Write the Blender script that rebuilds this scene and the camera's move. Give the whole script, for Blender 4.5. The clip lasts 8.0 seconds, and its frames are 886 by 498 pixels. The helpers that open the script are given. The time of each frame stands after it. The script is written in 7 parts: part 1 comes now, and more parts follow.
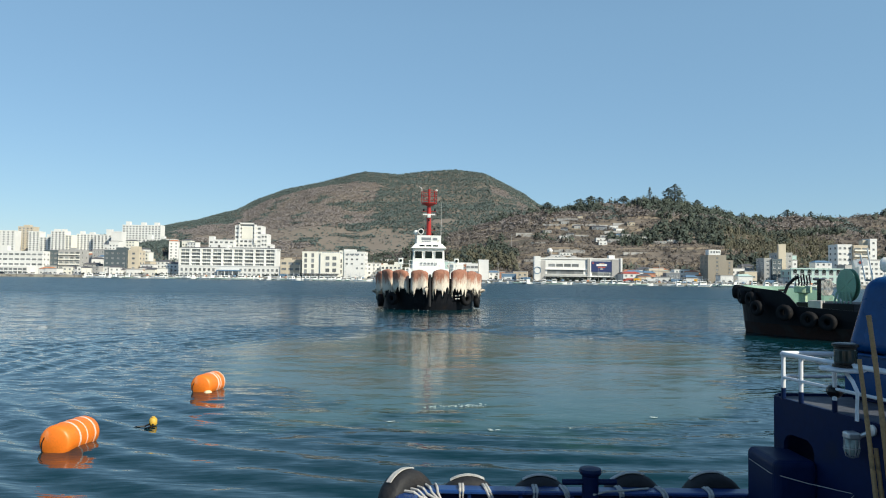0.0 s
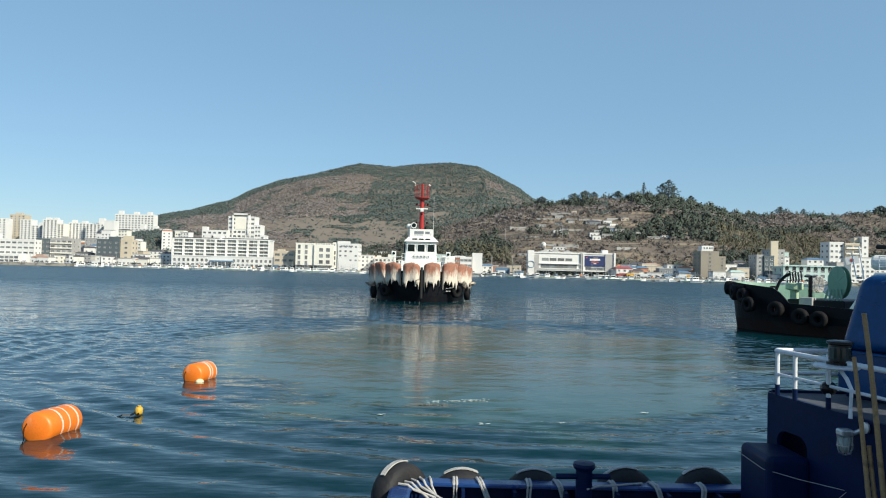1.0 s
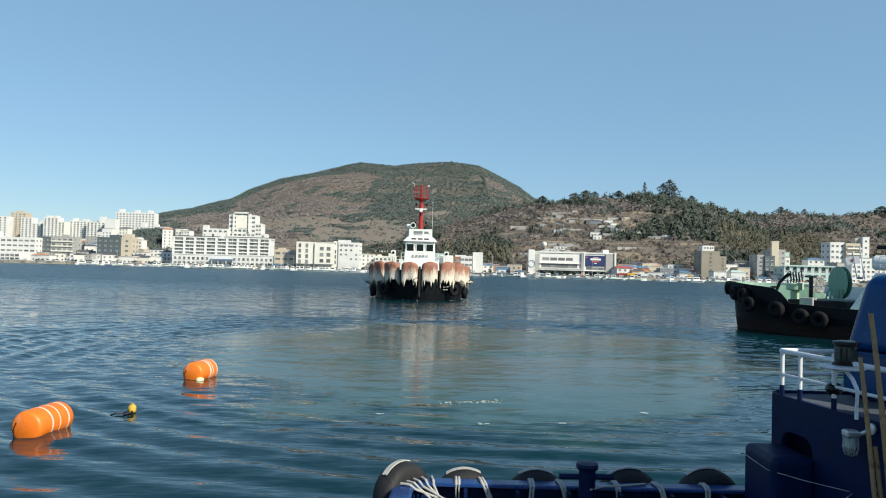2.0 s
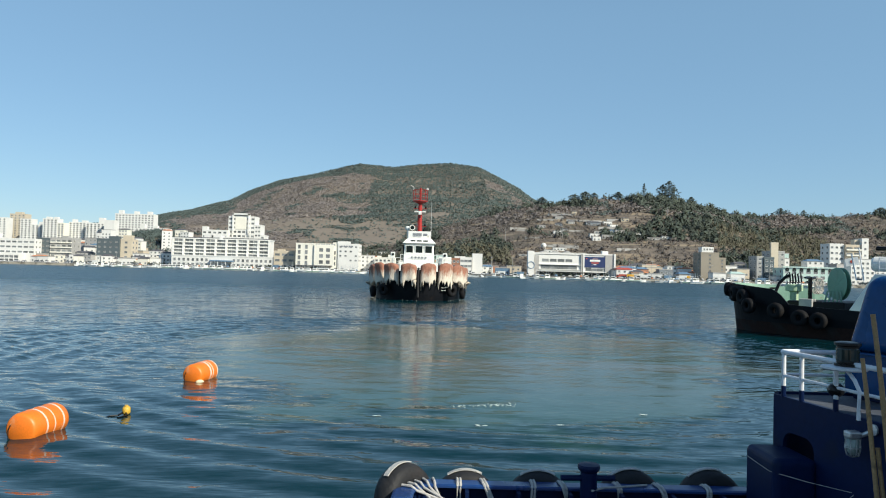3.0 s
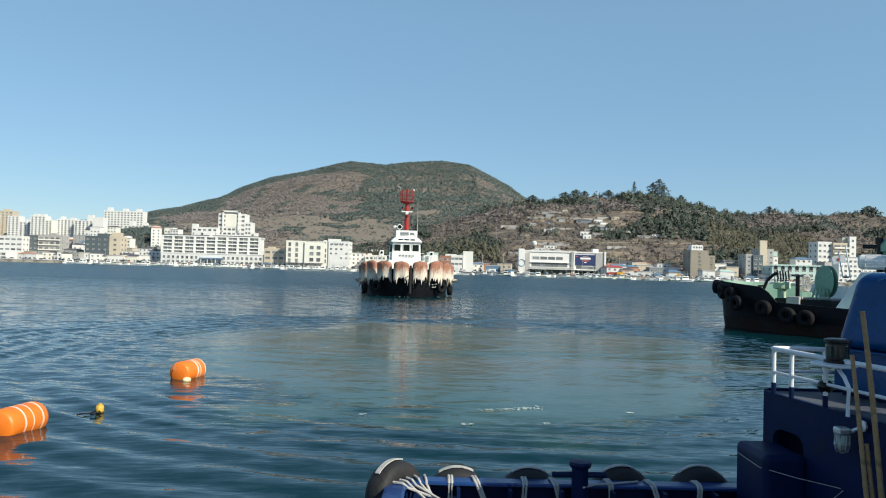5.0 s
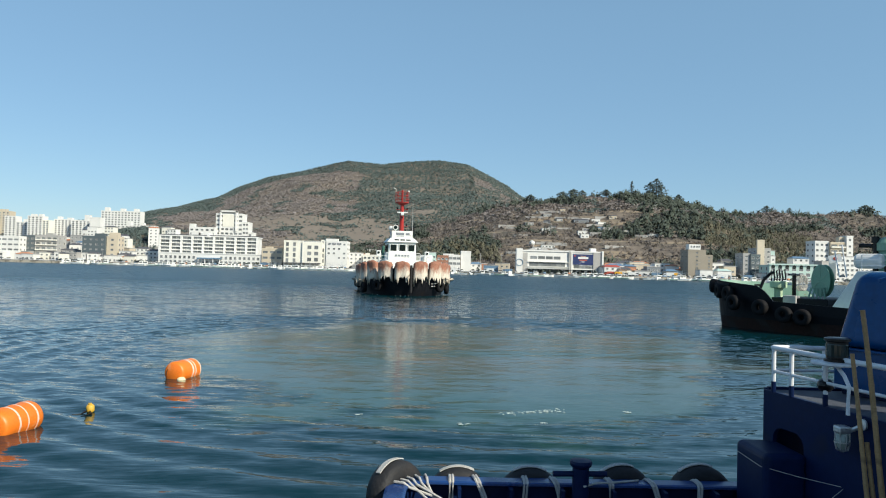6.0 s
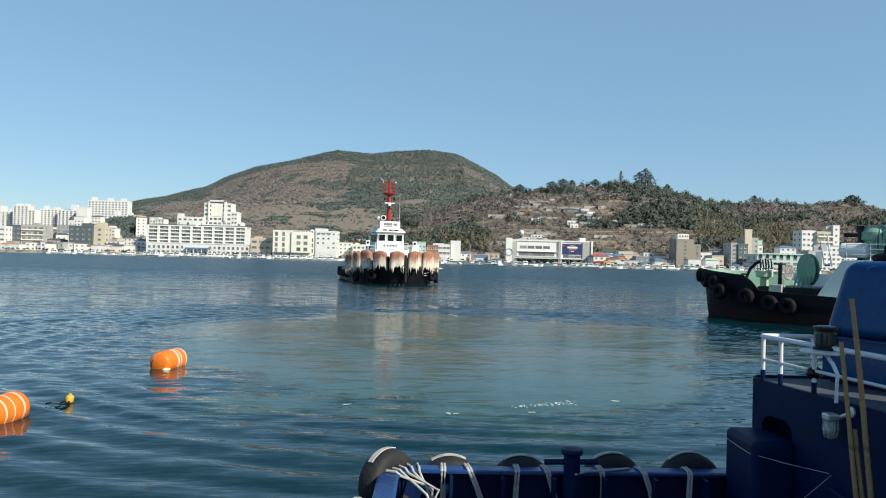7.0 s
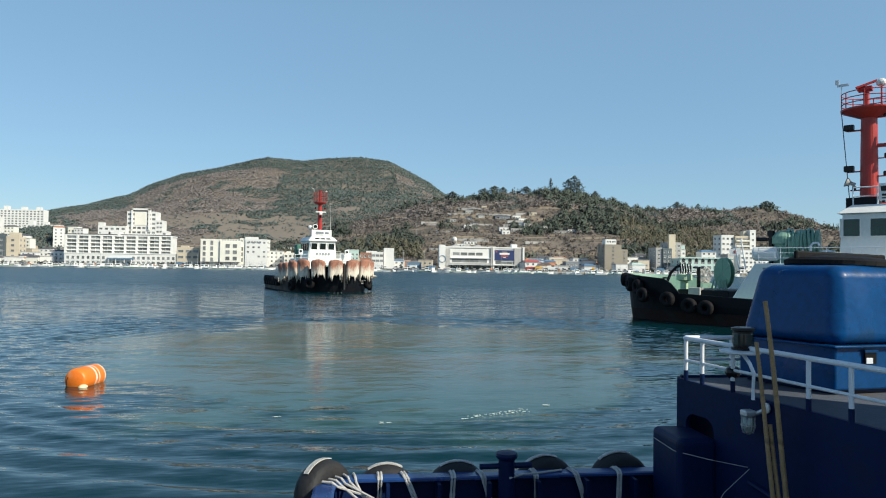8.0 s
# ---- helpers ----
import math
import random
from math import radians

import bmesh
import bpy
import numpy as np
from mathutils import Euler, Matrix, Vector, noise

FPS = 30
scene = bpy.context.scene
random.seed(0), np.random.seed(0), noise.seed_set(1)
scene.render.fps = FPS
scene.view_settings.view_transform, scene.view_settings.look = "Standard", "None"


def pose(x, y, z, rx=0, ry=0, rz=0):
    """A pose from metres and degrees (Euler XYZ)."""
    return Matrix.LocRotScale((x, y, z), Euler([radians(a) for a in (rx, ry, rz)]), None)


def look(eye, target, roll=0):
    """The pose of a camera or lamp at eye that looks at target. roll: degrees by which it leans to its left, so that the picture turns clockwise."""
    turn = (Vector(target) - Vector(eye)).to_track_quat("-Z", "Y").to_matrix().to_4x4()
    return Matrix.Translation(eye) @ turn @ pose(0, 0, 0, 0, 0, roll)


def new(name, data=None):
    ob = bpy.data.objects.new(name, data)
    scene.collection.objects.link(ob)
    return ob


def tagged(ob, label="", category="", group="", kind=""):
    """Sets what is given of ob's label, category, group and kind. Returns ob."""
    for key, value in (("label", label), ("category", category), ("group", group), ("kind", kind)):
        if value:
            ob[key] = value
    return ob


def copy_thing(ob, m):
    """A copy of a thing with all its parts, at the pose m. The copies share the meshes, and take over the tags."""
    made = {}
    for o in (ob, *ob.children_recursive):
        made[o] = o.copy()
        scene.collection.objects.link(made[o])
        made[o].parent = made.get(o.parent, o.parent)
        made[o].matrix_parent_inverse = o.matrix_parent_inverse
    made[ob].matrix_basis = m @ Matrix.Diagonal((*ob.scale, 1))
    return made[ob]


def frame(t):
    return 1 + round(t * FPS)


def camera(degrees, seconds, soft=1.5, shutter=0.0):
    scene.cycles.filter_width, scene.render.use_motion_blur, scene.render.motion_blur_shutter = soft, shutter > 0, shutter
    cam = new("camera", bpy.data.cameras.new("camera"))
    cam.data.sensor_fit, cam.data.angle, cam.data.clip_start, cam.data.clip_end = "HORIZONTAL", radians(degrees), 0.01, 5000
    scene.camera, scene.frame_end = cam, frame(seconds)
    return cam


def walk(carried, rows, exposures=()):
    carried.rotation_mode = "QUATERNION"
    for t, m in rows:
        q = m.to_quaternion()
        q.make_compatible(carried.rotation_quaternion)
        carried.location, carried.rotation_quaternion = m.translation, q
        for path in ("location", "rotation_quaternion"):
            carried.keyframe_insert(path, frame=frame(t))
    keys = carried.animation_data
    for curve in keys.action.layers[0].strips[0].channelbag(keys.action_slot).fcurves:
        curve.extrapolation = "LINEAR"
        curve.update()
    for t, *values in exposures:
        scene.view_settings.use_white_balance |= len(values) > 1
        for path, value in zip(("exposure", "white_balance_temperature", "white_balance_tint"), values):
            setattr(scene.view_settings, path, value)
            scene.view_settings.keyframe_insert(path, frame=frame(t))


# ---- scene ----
SUN_AZ, SUN_EL = 131.0, 35.0        # degrees clockwise from +y, and above the horizon

# ---- camera ----
cam = camera(64.4, 8.0, soft=1.05)
PATH = [
    (0, 0.168, -0.038, 3.504, 2.311, -0.737, 0.408),
    (0.5, 0.154, -0.035, 3.513, 2.207, -1.093, 0.159),
    (1, 0.135, -0.014, 3.508, 1.748, -1.371, -0.121),
    (1.5, 0.121, 0.027, 3.503, 1.644, -1.531, -0.064),
    (3, 0.085, 0.042, 3.497, 1.787, -1.542, -0.125),
    (3.5, 0.082, 0.048, 3.488, 1.500, -1.550, 0.000),
    (4, 0.082, 0.053, 3.485, 1.263, -1.708, 0.063),
    (4.5, 0.082, 0.062, 3.488, 1.624, -1.659, -0.688),
    (6, 0.041, 0.053, 3.487, 1.599, -1.500, -1.057),
    (6.5, 0.026, 0.051, 3.483, 1.363, -1.428, -1.452),
    (7, 0.016, 0.066, 3.484, 0.781, -1.439, -1.901),
    (7.5, 0.015, 0.064, 3.486, 1.048, -1.203, -4.288),
    (8, 0.000, -0.001, 3.500, 1.471, -0.750, -7.314),
]
walk(cam, [(t, pose(x, y, z, 90 + pitch, roll, yaw)) for t, x, y, z, pitch, roll, yaw in PATH], exposures=((0, 0.2, 6600, 5), (8, 0.2, 6600, 5)))

# ---- sky, sun, exposure ----
world = bpy.data.worlds.new("sky")
scene.world = world
world.use_nodes = True
wn = world.node_tree.nodes
sky = wn.new("ShaderNodeTexSky")
sky.sky_type = "NISHITA"
sky.sun_disc = False
sky.sun_elevation, sky.sun_rotation = radians(SUN_EL), radians(SUN_AZ)
sky.altitude, sky.air_density, sky.dust_density, sky.ozone_density = 0.0, 1.0, 0.2, 3.6
wn["Background"].inputs["Strength"].default_value = 0.112
veil = wn.new("ShaderNodeMix")           # thin winter haze over the whole sky
veil.data_type = "RGBA"
veil.inputs["B"].default_value = (2.1, 3.78, 5.7, 1)
where, height, thin = wn.new("ShaderNodeTexCoord"), wn.new("ShaderNodeSeparateXYZ"), wn.new("ShaderNodeMapRange")
thin.inputs["From Min"].default_value, thin.inputs["From Max"].default_value = 0.34, 0.80     # thick along the horizon, thin overhead
thin.inputs["To Min"].default_value, thin.inputs["To Max"].default_value = 0.54, 0.0
world.node_tree.links.new(where.outputs["Generated"], height.inputs[0])
world.node_tree.links.new(height.outputs["Z"], thin.inputs["Value"])
world.node_tree.links.new(thin.outputs[0], veil.inputs["Factor"])
world.node_tree.links.new(sky.outputs[0], veil.inputs["A"])
world.node_tree.links.new(veil.outputs["Result"], wn["Background"].inputs["Color"])
lamp = bpy.data.lights.new("sun", "SUN")
lamp.energy, lamp.angle, lamp.color = 4.8, radians(0.5), (1.0, 0.93, 0.82)
sun_dir = Vector((math.sin(radians(SUN_AZ)) * math.cos(radians(SUN_EL)), math.cos(radians(SUN_AZ)) * math.cos(radians(SUN_EL)), math.sin(radians(SUN_EL))))
sun = new("sun", lamp)
sun.matrix_world = look(sun_dir * 300, (0, 0, 0))


# ---- materials ----
def surface(name, base, rough=0.6, metal=0.0, spec=0.5, vary=0.12, scale=1.0, bump=0.0, bump_scale=8.0, stain=None, stain_scale=1.0, stain_at=0.55, island=0.0, per_object=0.0, coat=0.0):
    """Base colour with variation at two scales, optional stains, relief and per-piece variation."""
    m = bpy.data.materials.new(name)
    m.use_nodes = True
    n, ln = m.node_tree.nodes, m.node_tree.links
    bsdf = n["Principled BSDF"]
    bsdf.inputs["Metallic"].default_value = metal
    bsdf.inputs["Coat Weight"].default_value = coat
    bsdf.inputs["Specular IOR Level"].default_value = spec
    tc = n.new("ShaderNodeTexCoord")
    big, fine = n.new("ShaderNodeTexNoise"), n.new("ShaderNodeTexNoise")
    big.inputs["Scale"].default_value, big.inputs["Detail"].default_value = scale, 6
    fine.inputs["Scale"].default_value, fine.inputs["Detail"].default_value = scale * 11, 4
    for k in (big, fine):
        ln.new(tc.outputs["Object"], k.inputs["Vector"])
    add = n.new("ShaderNodeMath")
    add.operation = "ADD"
    ln.new(big.outputs["Fac"], add.inputs[0])
    ln.new(fine.outputs["Fac"], add.inputs[1])
    rng = n.new("ShaderNodeMapRange")
    rng.inputs["From Min"].default_value, rng.inputs["From Max"].default_value = 0.7, 1.3
    rng.inputs["To Min"].default_value, rng.inputs["To Max"].default_value = 1 - vary, 1 + vary
    ln.new(add.outputs[0], rng.inputs["Value"])
    value = rng.outputs[0]
    for amount, source in ((island, "ShaderNodeNewGeometry"), (per_object, "ShaderNodeObjectInfo")):
        if amount:
            g = n.new(source)
            r2 = n.new("ShaderNodeMapRange")
            r2.inputs["To Min"].default_value, r2.inputs["To Max"].default_value = 1 - amount, 1 + amount
            ln.new(g.outputs["Random Per Island" if source.endswith("Geometry") else "Random"], r2.inputs["Value"])
            mul = n.new("ShaderNodeMath")
            mul.operation = "MULTIPLY"
            ln.new(value, mul.inputs[0])
            ln.new(r2.outputs[0], mul.inputs[1])
            value = mul.outputs[0]
    col = n.new("ShaderNodeVectorMath")
    col.operation = "SCALE"
    col.inputs[0].default_value = base
    ln.new(value, col.inputs["Scale"])
    out = col.outputs[0]
    if stain:
        sn = n.new("ShaderNodeTexNoise")
        sn.inputs["Scale"].default_value, sn.inputs["Detail"].default_value, sn.inputs["Distortion"].default_value = stain_scale, 8, 0.4
        ln.new(tc.outputs["Object"], sn.inputs["Vector"])
        ramp = n.new("ShaderNodeMapRange")
        ramp.inputs["From Min"].default_value, ramp.inputs["From Max"].default_value = stain_at, stain_at + 0.12
        ln.new(sn.outputs["Fac"], ramp.inputs["Value"])
        mix = n.new("ShaderNodeMix")
        mix.data_type = "RGBA"
        ln.new(ramp.outputs[0], mix.inputs["Factor"])
        ln.new(out, mix.inputs["A"])
        mix.inputs["B"].default_value = (*stain, 1)
        out = mix.outputs["Result"]
    ln.new(out, bsdf.inputs["Base Color"])
    rr = n.new("ShaderNodeMapRange")
    rr.inputs["From Min"].default_value, rr.inputs["From Max"].default_value = 0.3, 0.7
    rr.inputs["To Min"].default_value, rr.inputs["To Max"].default_value = max(rough - 0.1, 0.02), min(rough + 0.1, 1)
    ln.new(big.outputs["Fac"], rr.inputs["Value"])
    ln.new(rr.outputs[0], bsdf.inputs["Roughness"])
    if bump:
        bn, bp = n.new("ShaderNodeTexNoise"), n.new("ShaderNodeBump")
        bn.inputs["Scale"].default_value, bn.inputs["Detail"].default_value = bump_scale, 5
        bp.inputs["Strength"].default_value, bp.inputs["Distance"].default_value = bump, 0.05
        ln.new(tc.outputs["Object"], bn.inputs["Vector"])
        ln.new(bn.outputs["Fac"], bp.inputs["Height"])
        ln.new(bp.outputs[0], bsdf.inputs["Normal"])
    return m


def water_material():
    """Harbour water: ripples at three sizes, with a drifting cloud of stirred-up silt."""
    m = bpy.data.materials.new("harbour_water")
    m.use_nodes = True
    n, ln = m.node_tree.nodes, m.node_tree.links
    bsdf = n["Principled BSDF"]
    bsdf.inputs["IOR"].default_value = 1.33
    bsdf.inputs["Roughness"].default_value = 0.06
    tc = n.new("ShaderNodeTexCoord")
    # silt cloud: a soft-edged ellipse broken up by noise
    mp = n.new("ShaderNodeMapping")
    mp.vector_type = "TEXTURE"
    mp.inputs["Location"].default_value = (2.4, 31.0, 0)
    mp.inputs["Scale"].default_value = (13.0, 14.0, 8)
    ln.new(tc.outputs["Object"], mp.inputs["Vector"])
    warp = n.new("ShaderNodeTexNoise")
    warp.inputs["Scale"].default_value, warp.inputs["Detail"].default_value = 0.13, 7
    ln.new(tc.outputs["Object"], warp.inputs["Vector"])
    length = n.new("ShaderNodeVectorMath")
    length.operation = "LENGTH"
    ln.new(mp.outputs[0], length.inputs[0])
    s = n.new("ShaderNodeMath")
    s.operation = "MULTIPLY_ADD"
    s.inputs[1].default_value, s.inputs[2].default_value = 1.9, -0.95
    ln.new(warp.outputs["Fac"], s.inputs[0])
    a = n.new("ShaderNodeMath")
    a.operation = "ADD"
    ln.new(s.outputs[0], a.inputs[0])
    ln.new(length.outputs["Value"], a.inputs[1])
    mask = n.new("ShaderNodeMapRange")
    mask.interpolation_type = "SMOOTHSTEP"
    mask.inputs["From Min"].default_value, mask.inputs["From Max"].default_value = 1.08, 0.84
    ln.new(a.outputs[0], mask.inputs["Value"])
    streak = n.new("ShaderNodeTexNoise")
    smap = n.new("ShaderNodeMapping")
    smap.inputs["Scale"].default_value = (0.09, 0.3, 1)
    ln.new(tc.outputs["Object"], smap.inputs["Vector"])
    ln.new(smap.outputs[0], streak.inputs["Vector"])
    streak.inputs["Scale"].default_value, streak.inputs["Detail"].default_value, streak.inputs["Distortion"].default_value = 1.0, 6, 1.2
    silt = n.new("ShaderNodeMix")
    silt.data_type = "RGBA"
    silt.inputs["A"].default_value = (0.026, 0.070, 0.046, 1)
    silt.inputs["B"].default_value = (0.096, 0.098, 0.068, 1)
    sr = n.new("ShaderNodeMapRange")
    sr.inputs["From Min"].default_value, sr.inputs["From Max"].default_value = 0.35, 0.65
    ln.new(streak.outputs["Fac"], sr.inputs["Value"])
    # greener where the wash wells up, browner beyond
    away, fresh, muddy = n.new("ShaderNodeSeparateXYZ"), n.new("ShaderNodeMapRange"), n.new("ShaderNodeMath")
    fresh.inputs["From Min"].default_value, fresh.inputs["From Max"].default_value = 17.0, 27.0
    muddy.operation = "MULTIPLY"
    ln.new(tc.outputs["Object"], away.inputs[0])
    ln.new(away.outputs["Y"], fresh.inputs["Value"])
    ln.new(sr.outputs[0], muddy.inputs[0])
    ln.new(fresh.outputs[0], muddy.inputs[1])
    ln.new(muddy.outputs[0], silt.inputs["Factor"])
    mix = n.new("ShaderNodeMix")
    mix.data_type = "RGBA"
    mix.inputs["A"].default_value = (0.001, 0.024, 0.031, 1)
    ln.new(silt.outputs["Result"], mix.inputs["B"])
    ln.new(mask.outputs[0], mix.inputs["Factor"])
    ln.new(mix.outputs["Result"], bsdf.inputs["Base Color"])
    # calm and ruffled patches
    calm = n.new("ShaderNodeTexNoise")
    calm.inputs["Scale"].default_value, calm.inputs["Detail"].default_value = 0.07, 4
    cm = n.new("ShaderNodeMapping")
    cm.inputs["Scale"].default_value = (0.6, 1.2, 1)
    ln.new(tc.outputs["Object"], cm.inputs["Vector"])
    ln.new(cm.outputs[0], calm.inputs["Vector"])
    cr = n.new("ShaderNodeMapRange")
    cr.inputs["From Min"].default_value, cr.inputs["From Max"].default_value = 0.35, 0.65
    cr.inputs["To Min"].default_value, cr.inputs["To Max"].default_value = 0.7, 1.0
    ln.new(calm.outputs["Fac"], cr.inputs["Value"])
    quiet = n.new("ShaderNodeMapRange")
    quiet.inputs["To Min"].default_value, quiet.inputs["To Max"].default_value = 1.0, 0.28
    ln.new(mask.outputs[0], quiet.inputs["Value"])
    # a ruffled fringe where the upwelling meets the harbour water
    rest, fringe, lively = n.new("ShaderNodeMath"), n.new("ShaderNodeMath"), n.new("ShaderNodeMath")
    rest.operation, fringe.operation, lively.operation = "SUBTRACT", "MULTIPLY", "MULTIPLY_ADD"
    rest.inputs[0].default_value, lively.inputs[1].default_value = 1.0, 3.0
    ln.new(mask.outputs[0], rest.inputs[1])
    ln.new(mask.outputs[0], fringe.inputs[0])
    ln.new(rest.outputs[0], fringe.inputs[1])
    ln.new(fringe.outputs[0], lively.inputs[0])
    ln.new(quiet.outputs[0], lively.inputs[2])
    both = n.new("ShaderNodeMath")
    both.operation = "MULTIPLY"
    ln.new(cr.outputs[0], both.inputs[0])
    ln.new(lively.outputs[0], both.inputs[1])
    # slopes of the ripples, three sizes added up
    rough = n.new("ShaderNodeMapRange")
    rough.inputs["From Min"].default_value, rough.inputs["From Max"].default_value = 30.0, 130.0
    rough.inputs["To Min"].default_value, rough.inputs["To Max"].default_value = 0.02, 0.28
    slope = None
    for scl, stretch, ax, ay in ((0.5, (0.5, 1.6), 0.06, 0.13), (2.2, (0.32, 1.7), 0.12, 0.46), (7.0, (0.35, 1.9), 0.15, 0.52)):
        mp2, nz, cen, amp = n.new("ShaderNodeMapping"), n.new("ShaderNodeTexNoise"), n.new("ShaderNodeVectorMath"), n.new("ShaderNodeVectorMath")
        mp2.inputs["Scale"].default_value = (*stretch, 1)
        mp2.inputs["Rotation"].default_value = (0, 0, 0.1 * scl)
        nz.inputs["Scale"].default_value, nz.inputs["Detail"].default_value, nz.inputs["Roughness"].default_value = scl, 2, 0.5
        nz.inputs["Distortion"].default_value = 0.3
        ln.new(tc.outputs["Object"], mp2.inputs["Vector"])
        ln.new(mp2.outputs[0], nz.inputs["Vector"])
        cen.operation, amp.operation = "SUBTRACT", "MULTIPLY"
        cen.inputs[1].default_value = (0.5, 0.5, 0.5)
        amp.inputs[1].default_value = (ax, ay, 0.0)
        ln.new(nz.outputs["Color"], cen.inputs[0])
        ln.new(cen.outputs[0], amp.inputs[0])
        if slope:
            plus = n.new("ShaderNodeVectorMath")
            ln.new(slope, plus.inputs[0])
            ln.new(amp.outputs[0], plus.inputs[1])
            slope = plus.outputs[0]
        else:
            slope = amp.outputs[0]
    sep = n.new("ShaderNodeSeparateXYZ")
    ln.new(tc.outputs["Object"], sep.inputs[0])
    ln.new(sep.outputs["Y"], rough.inputs["Value"])
    film = n.new("ShaderNodeMath")          # the silty upwelling is a little duller
    film.operation = "MULTIPLY_ADD"
    film.inputs[1].default_value = 0.11
    ln.new(mask.outputs[0], film.inputs[0])
    ln.new(rough.outputs[0], film.inputs[2])
    ln.new(film.outputs[0], bsdf.inputs["Roughness"])
    breeze = n.new("ShaderNodeMapRange")
    breeze.inputs["From Min"].default_value, breeze.inputs["From Max"].default_value = 13.0, 80.0
    breeze.inputs["To Min"].default_value, breeze.inputs["To Max"].default_value = 0.62, 2.6
    ln.new(sep.outputs["Y"], breeze.inputs["Value"])
    wind = n.new("ShaderNodeMath")
    wind.operation = "MULTIPLY"
    ln.new(breeze.outputs[0], wind.inputs[0])
    ln.new(both.outputs[0], wind.inputs[1])
    soften, geo, up, unit = n.new("ShaderNodeVectorMath"), n.new("ShaderNodeNewGeometry"), n.new("ShaderNodeVectorMath"), n.new("ShaderNodeVectorMath")
    soften.operation, unit.operation = "SCALE", "NORMALIZE"
    ln.new(slope, soften.inputs[0])
    ln.new(wind.outputs[0], soften.inputs["Scale"])
    lean, tilt, tilted = n.new("ShaderNodeMapRange"), n.new("ShaderNodeCombineXYZ"), n.new("ShaderNodeVectorMath")
    lean.inputs["From Min"].default_value, lean.inputs["From Max"].default_value = 14.0, 120.0
    lean.inputs["To Min"].default_value, lean.inputs["To Max"].default_value = -0.02, -0.055    # normals leaned towards the viewer to put higher sky into the reflections
    ln.new(sep.outputs["Y"], lean.inputs["Value"])
    slack = n.new("ShaderNodeMath")
    slack.operation = "MULTIPLY"
    ln.new(lean.outputs[0], slack.inputs[0])
    ln.new(rest.outputs[0], slack.inputs[1])
    ln.new(slack.outputs[0], tilt.inputs["Y"])
    ln.new(soften.outputs[0], tilted.inputs[0])
    ln.new(tilt.outputs[0], tilted.inputs[1])
    ln.new(geo.outputs["Normal"], up.inputs[0])
    ln.new(tilted.outputs[0], up.inputs[1])
    ln.new(up.outputs[0], unit.inputs[0])
    ln.new(unit.outputs[0], bsdf.inputs["Normal"])
    return m


def ground_material():
    """Dry winter hillside: straw grass, olive scrub and bare soil."""
    m = surface("dry_hillside", (0.145, 0.120, 0.096), 0.95, vary=0.35, scale=0.02, bump=0.6, bump_scale=0.3, stain=(0.105, 0.092, 0.070), stain_scale=0.035, stain_at=0.50)
    n, ln = m.node_tree.nodes, m.node_tree.links
    bsdf = n["Principled BSDF"]
    src = bsdf.inputs["Base Color"].links[0].from_socket
    tc, mp, nz, rng, mix = n.new("ShaderNodeTexCoord"), n.new("ShaderNodeMapping"), n.new("ShaderNodeTexNoise"), n.new("ShaderNodeMapRange"), n.new("ShaderNodeMix")
    mp.inputs["Scale"].default_value = (0.012, 0.05, 0.25)       # fields lie along the contours
    nz.inputs["Scale"].default_value, nz.inputs["Detail"].default_value = 1.0, 7
    rng.inputs["From Min"].default_value, rng.inputs["From Max"].default_value = 0.52, 0.62
    mix.data_type = "RGBA"
    mix.inputs["B"].default_value = (0.27, 0.215, 0.15, 1)
    ln.new(tc.outputs["Object"], mp.inputs["Vector"])
    ln.new(mp.outputs[0], nz.inputs["Vector"])
    ln.new(nz.outputs["Fac"], rng.inputs["Value"])
    sep, near, both = n.new("ShaderNodeSeparateXYZ"), n.new("ShaderNodeMapRange"), n.new("ShaderNodeMath")
    near.inputs["From Min"].default_value, near.inputs["From Max"].default_value = 960.0, 860.0      # farmed slopes only
    both.operation = "MULTIPLY"
    ln.new(tc.outputs["Object"], sep.inputs[0])
    ln.new(sep.outputs["Y"], near.inputs["Value"])
    ln.new(rng.outputs[0], both.inputs[0])
    ln.new(near.outputs[0], both.inputs[1])
    ln.new(both.outputs[0], mix.inputs["Factor"])
    litter = n.new("ShaderNodeMix")                 # leaf litter and undergrowth up on the mountain
    litter.data_type = "RGBA"
    litter.inputs["A"].default_value = (0.205, 0.172, 0.135, 1)
    ln.new(near.outputs[0], litter.inputs["Factor"])
    ln.new(src, litter.inputs["B"])
    ln.new(litter.outputs["Result"], mix.inputs["A"])
    ln.new(mix.outputs["Result"], bsdf.inputs["Base Color"])
    return m


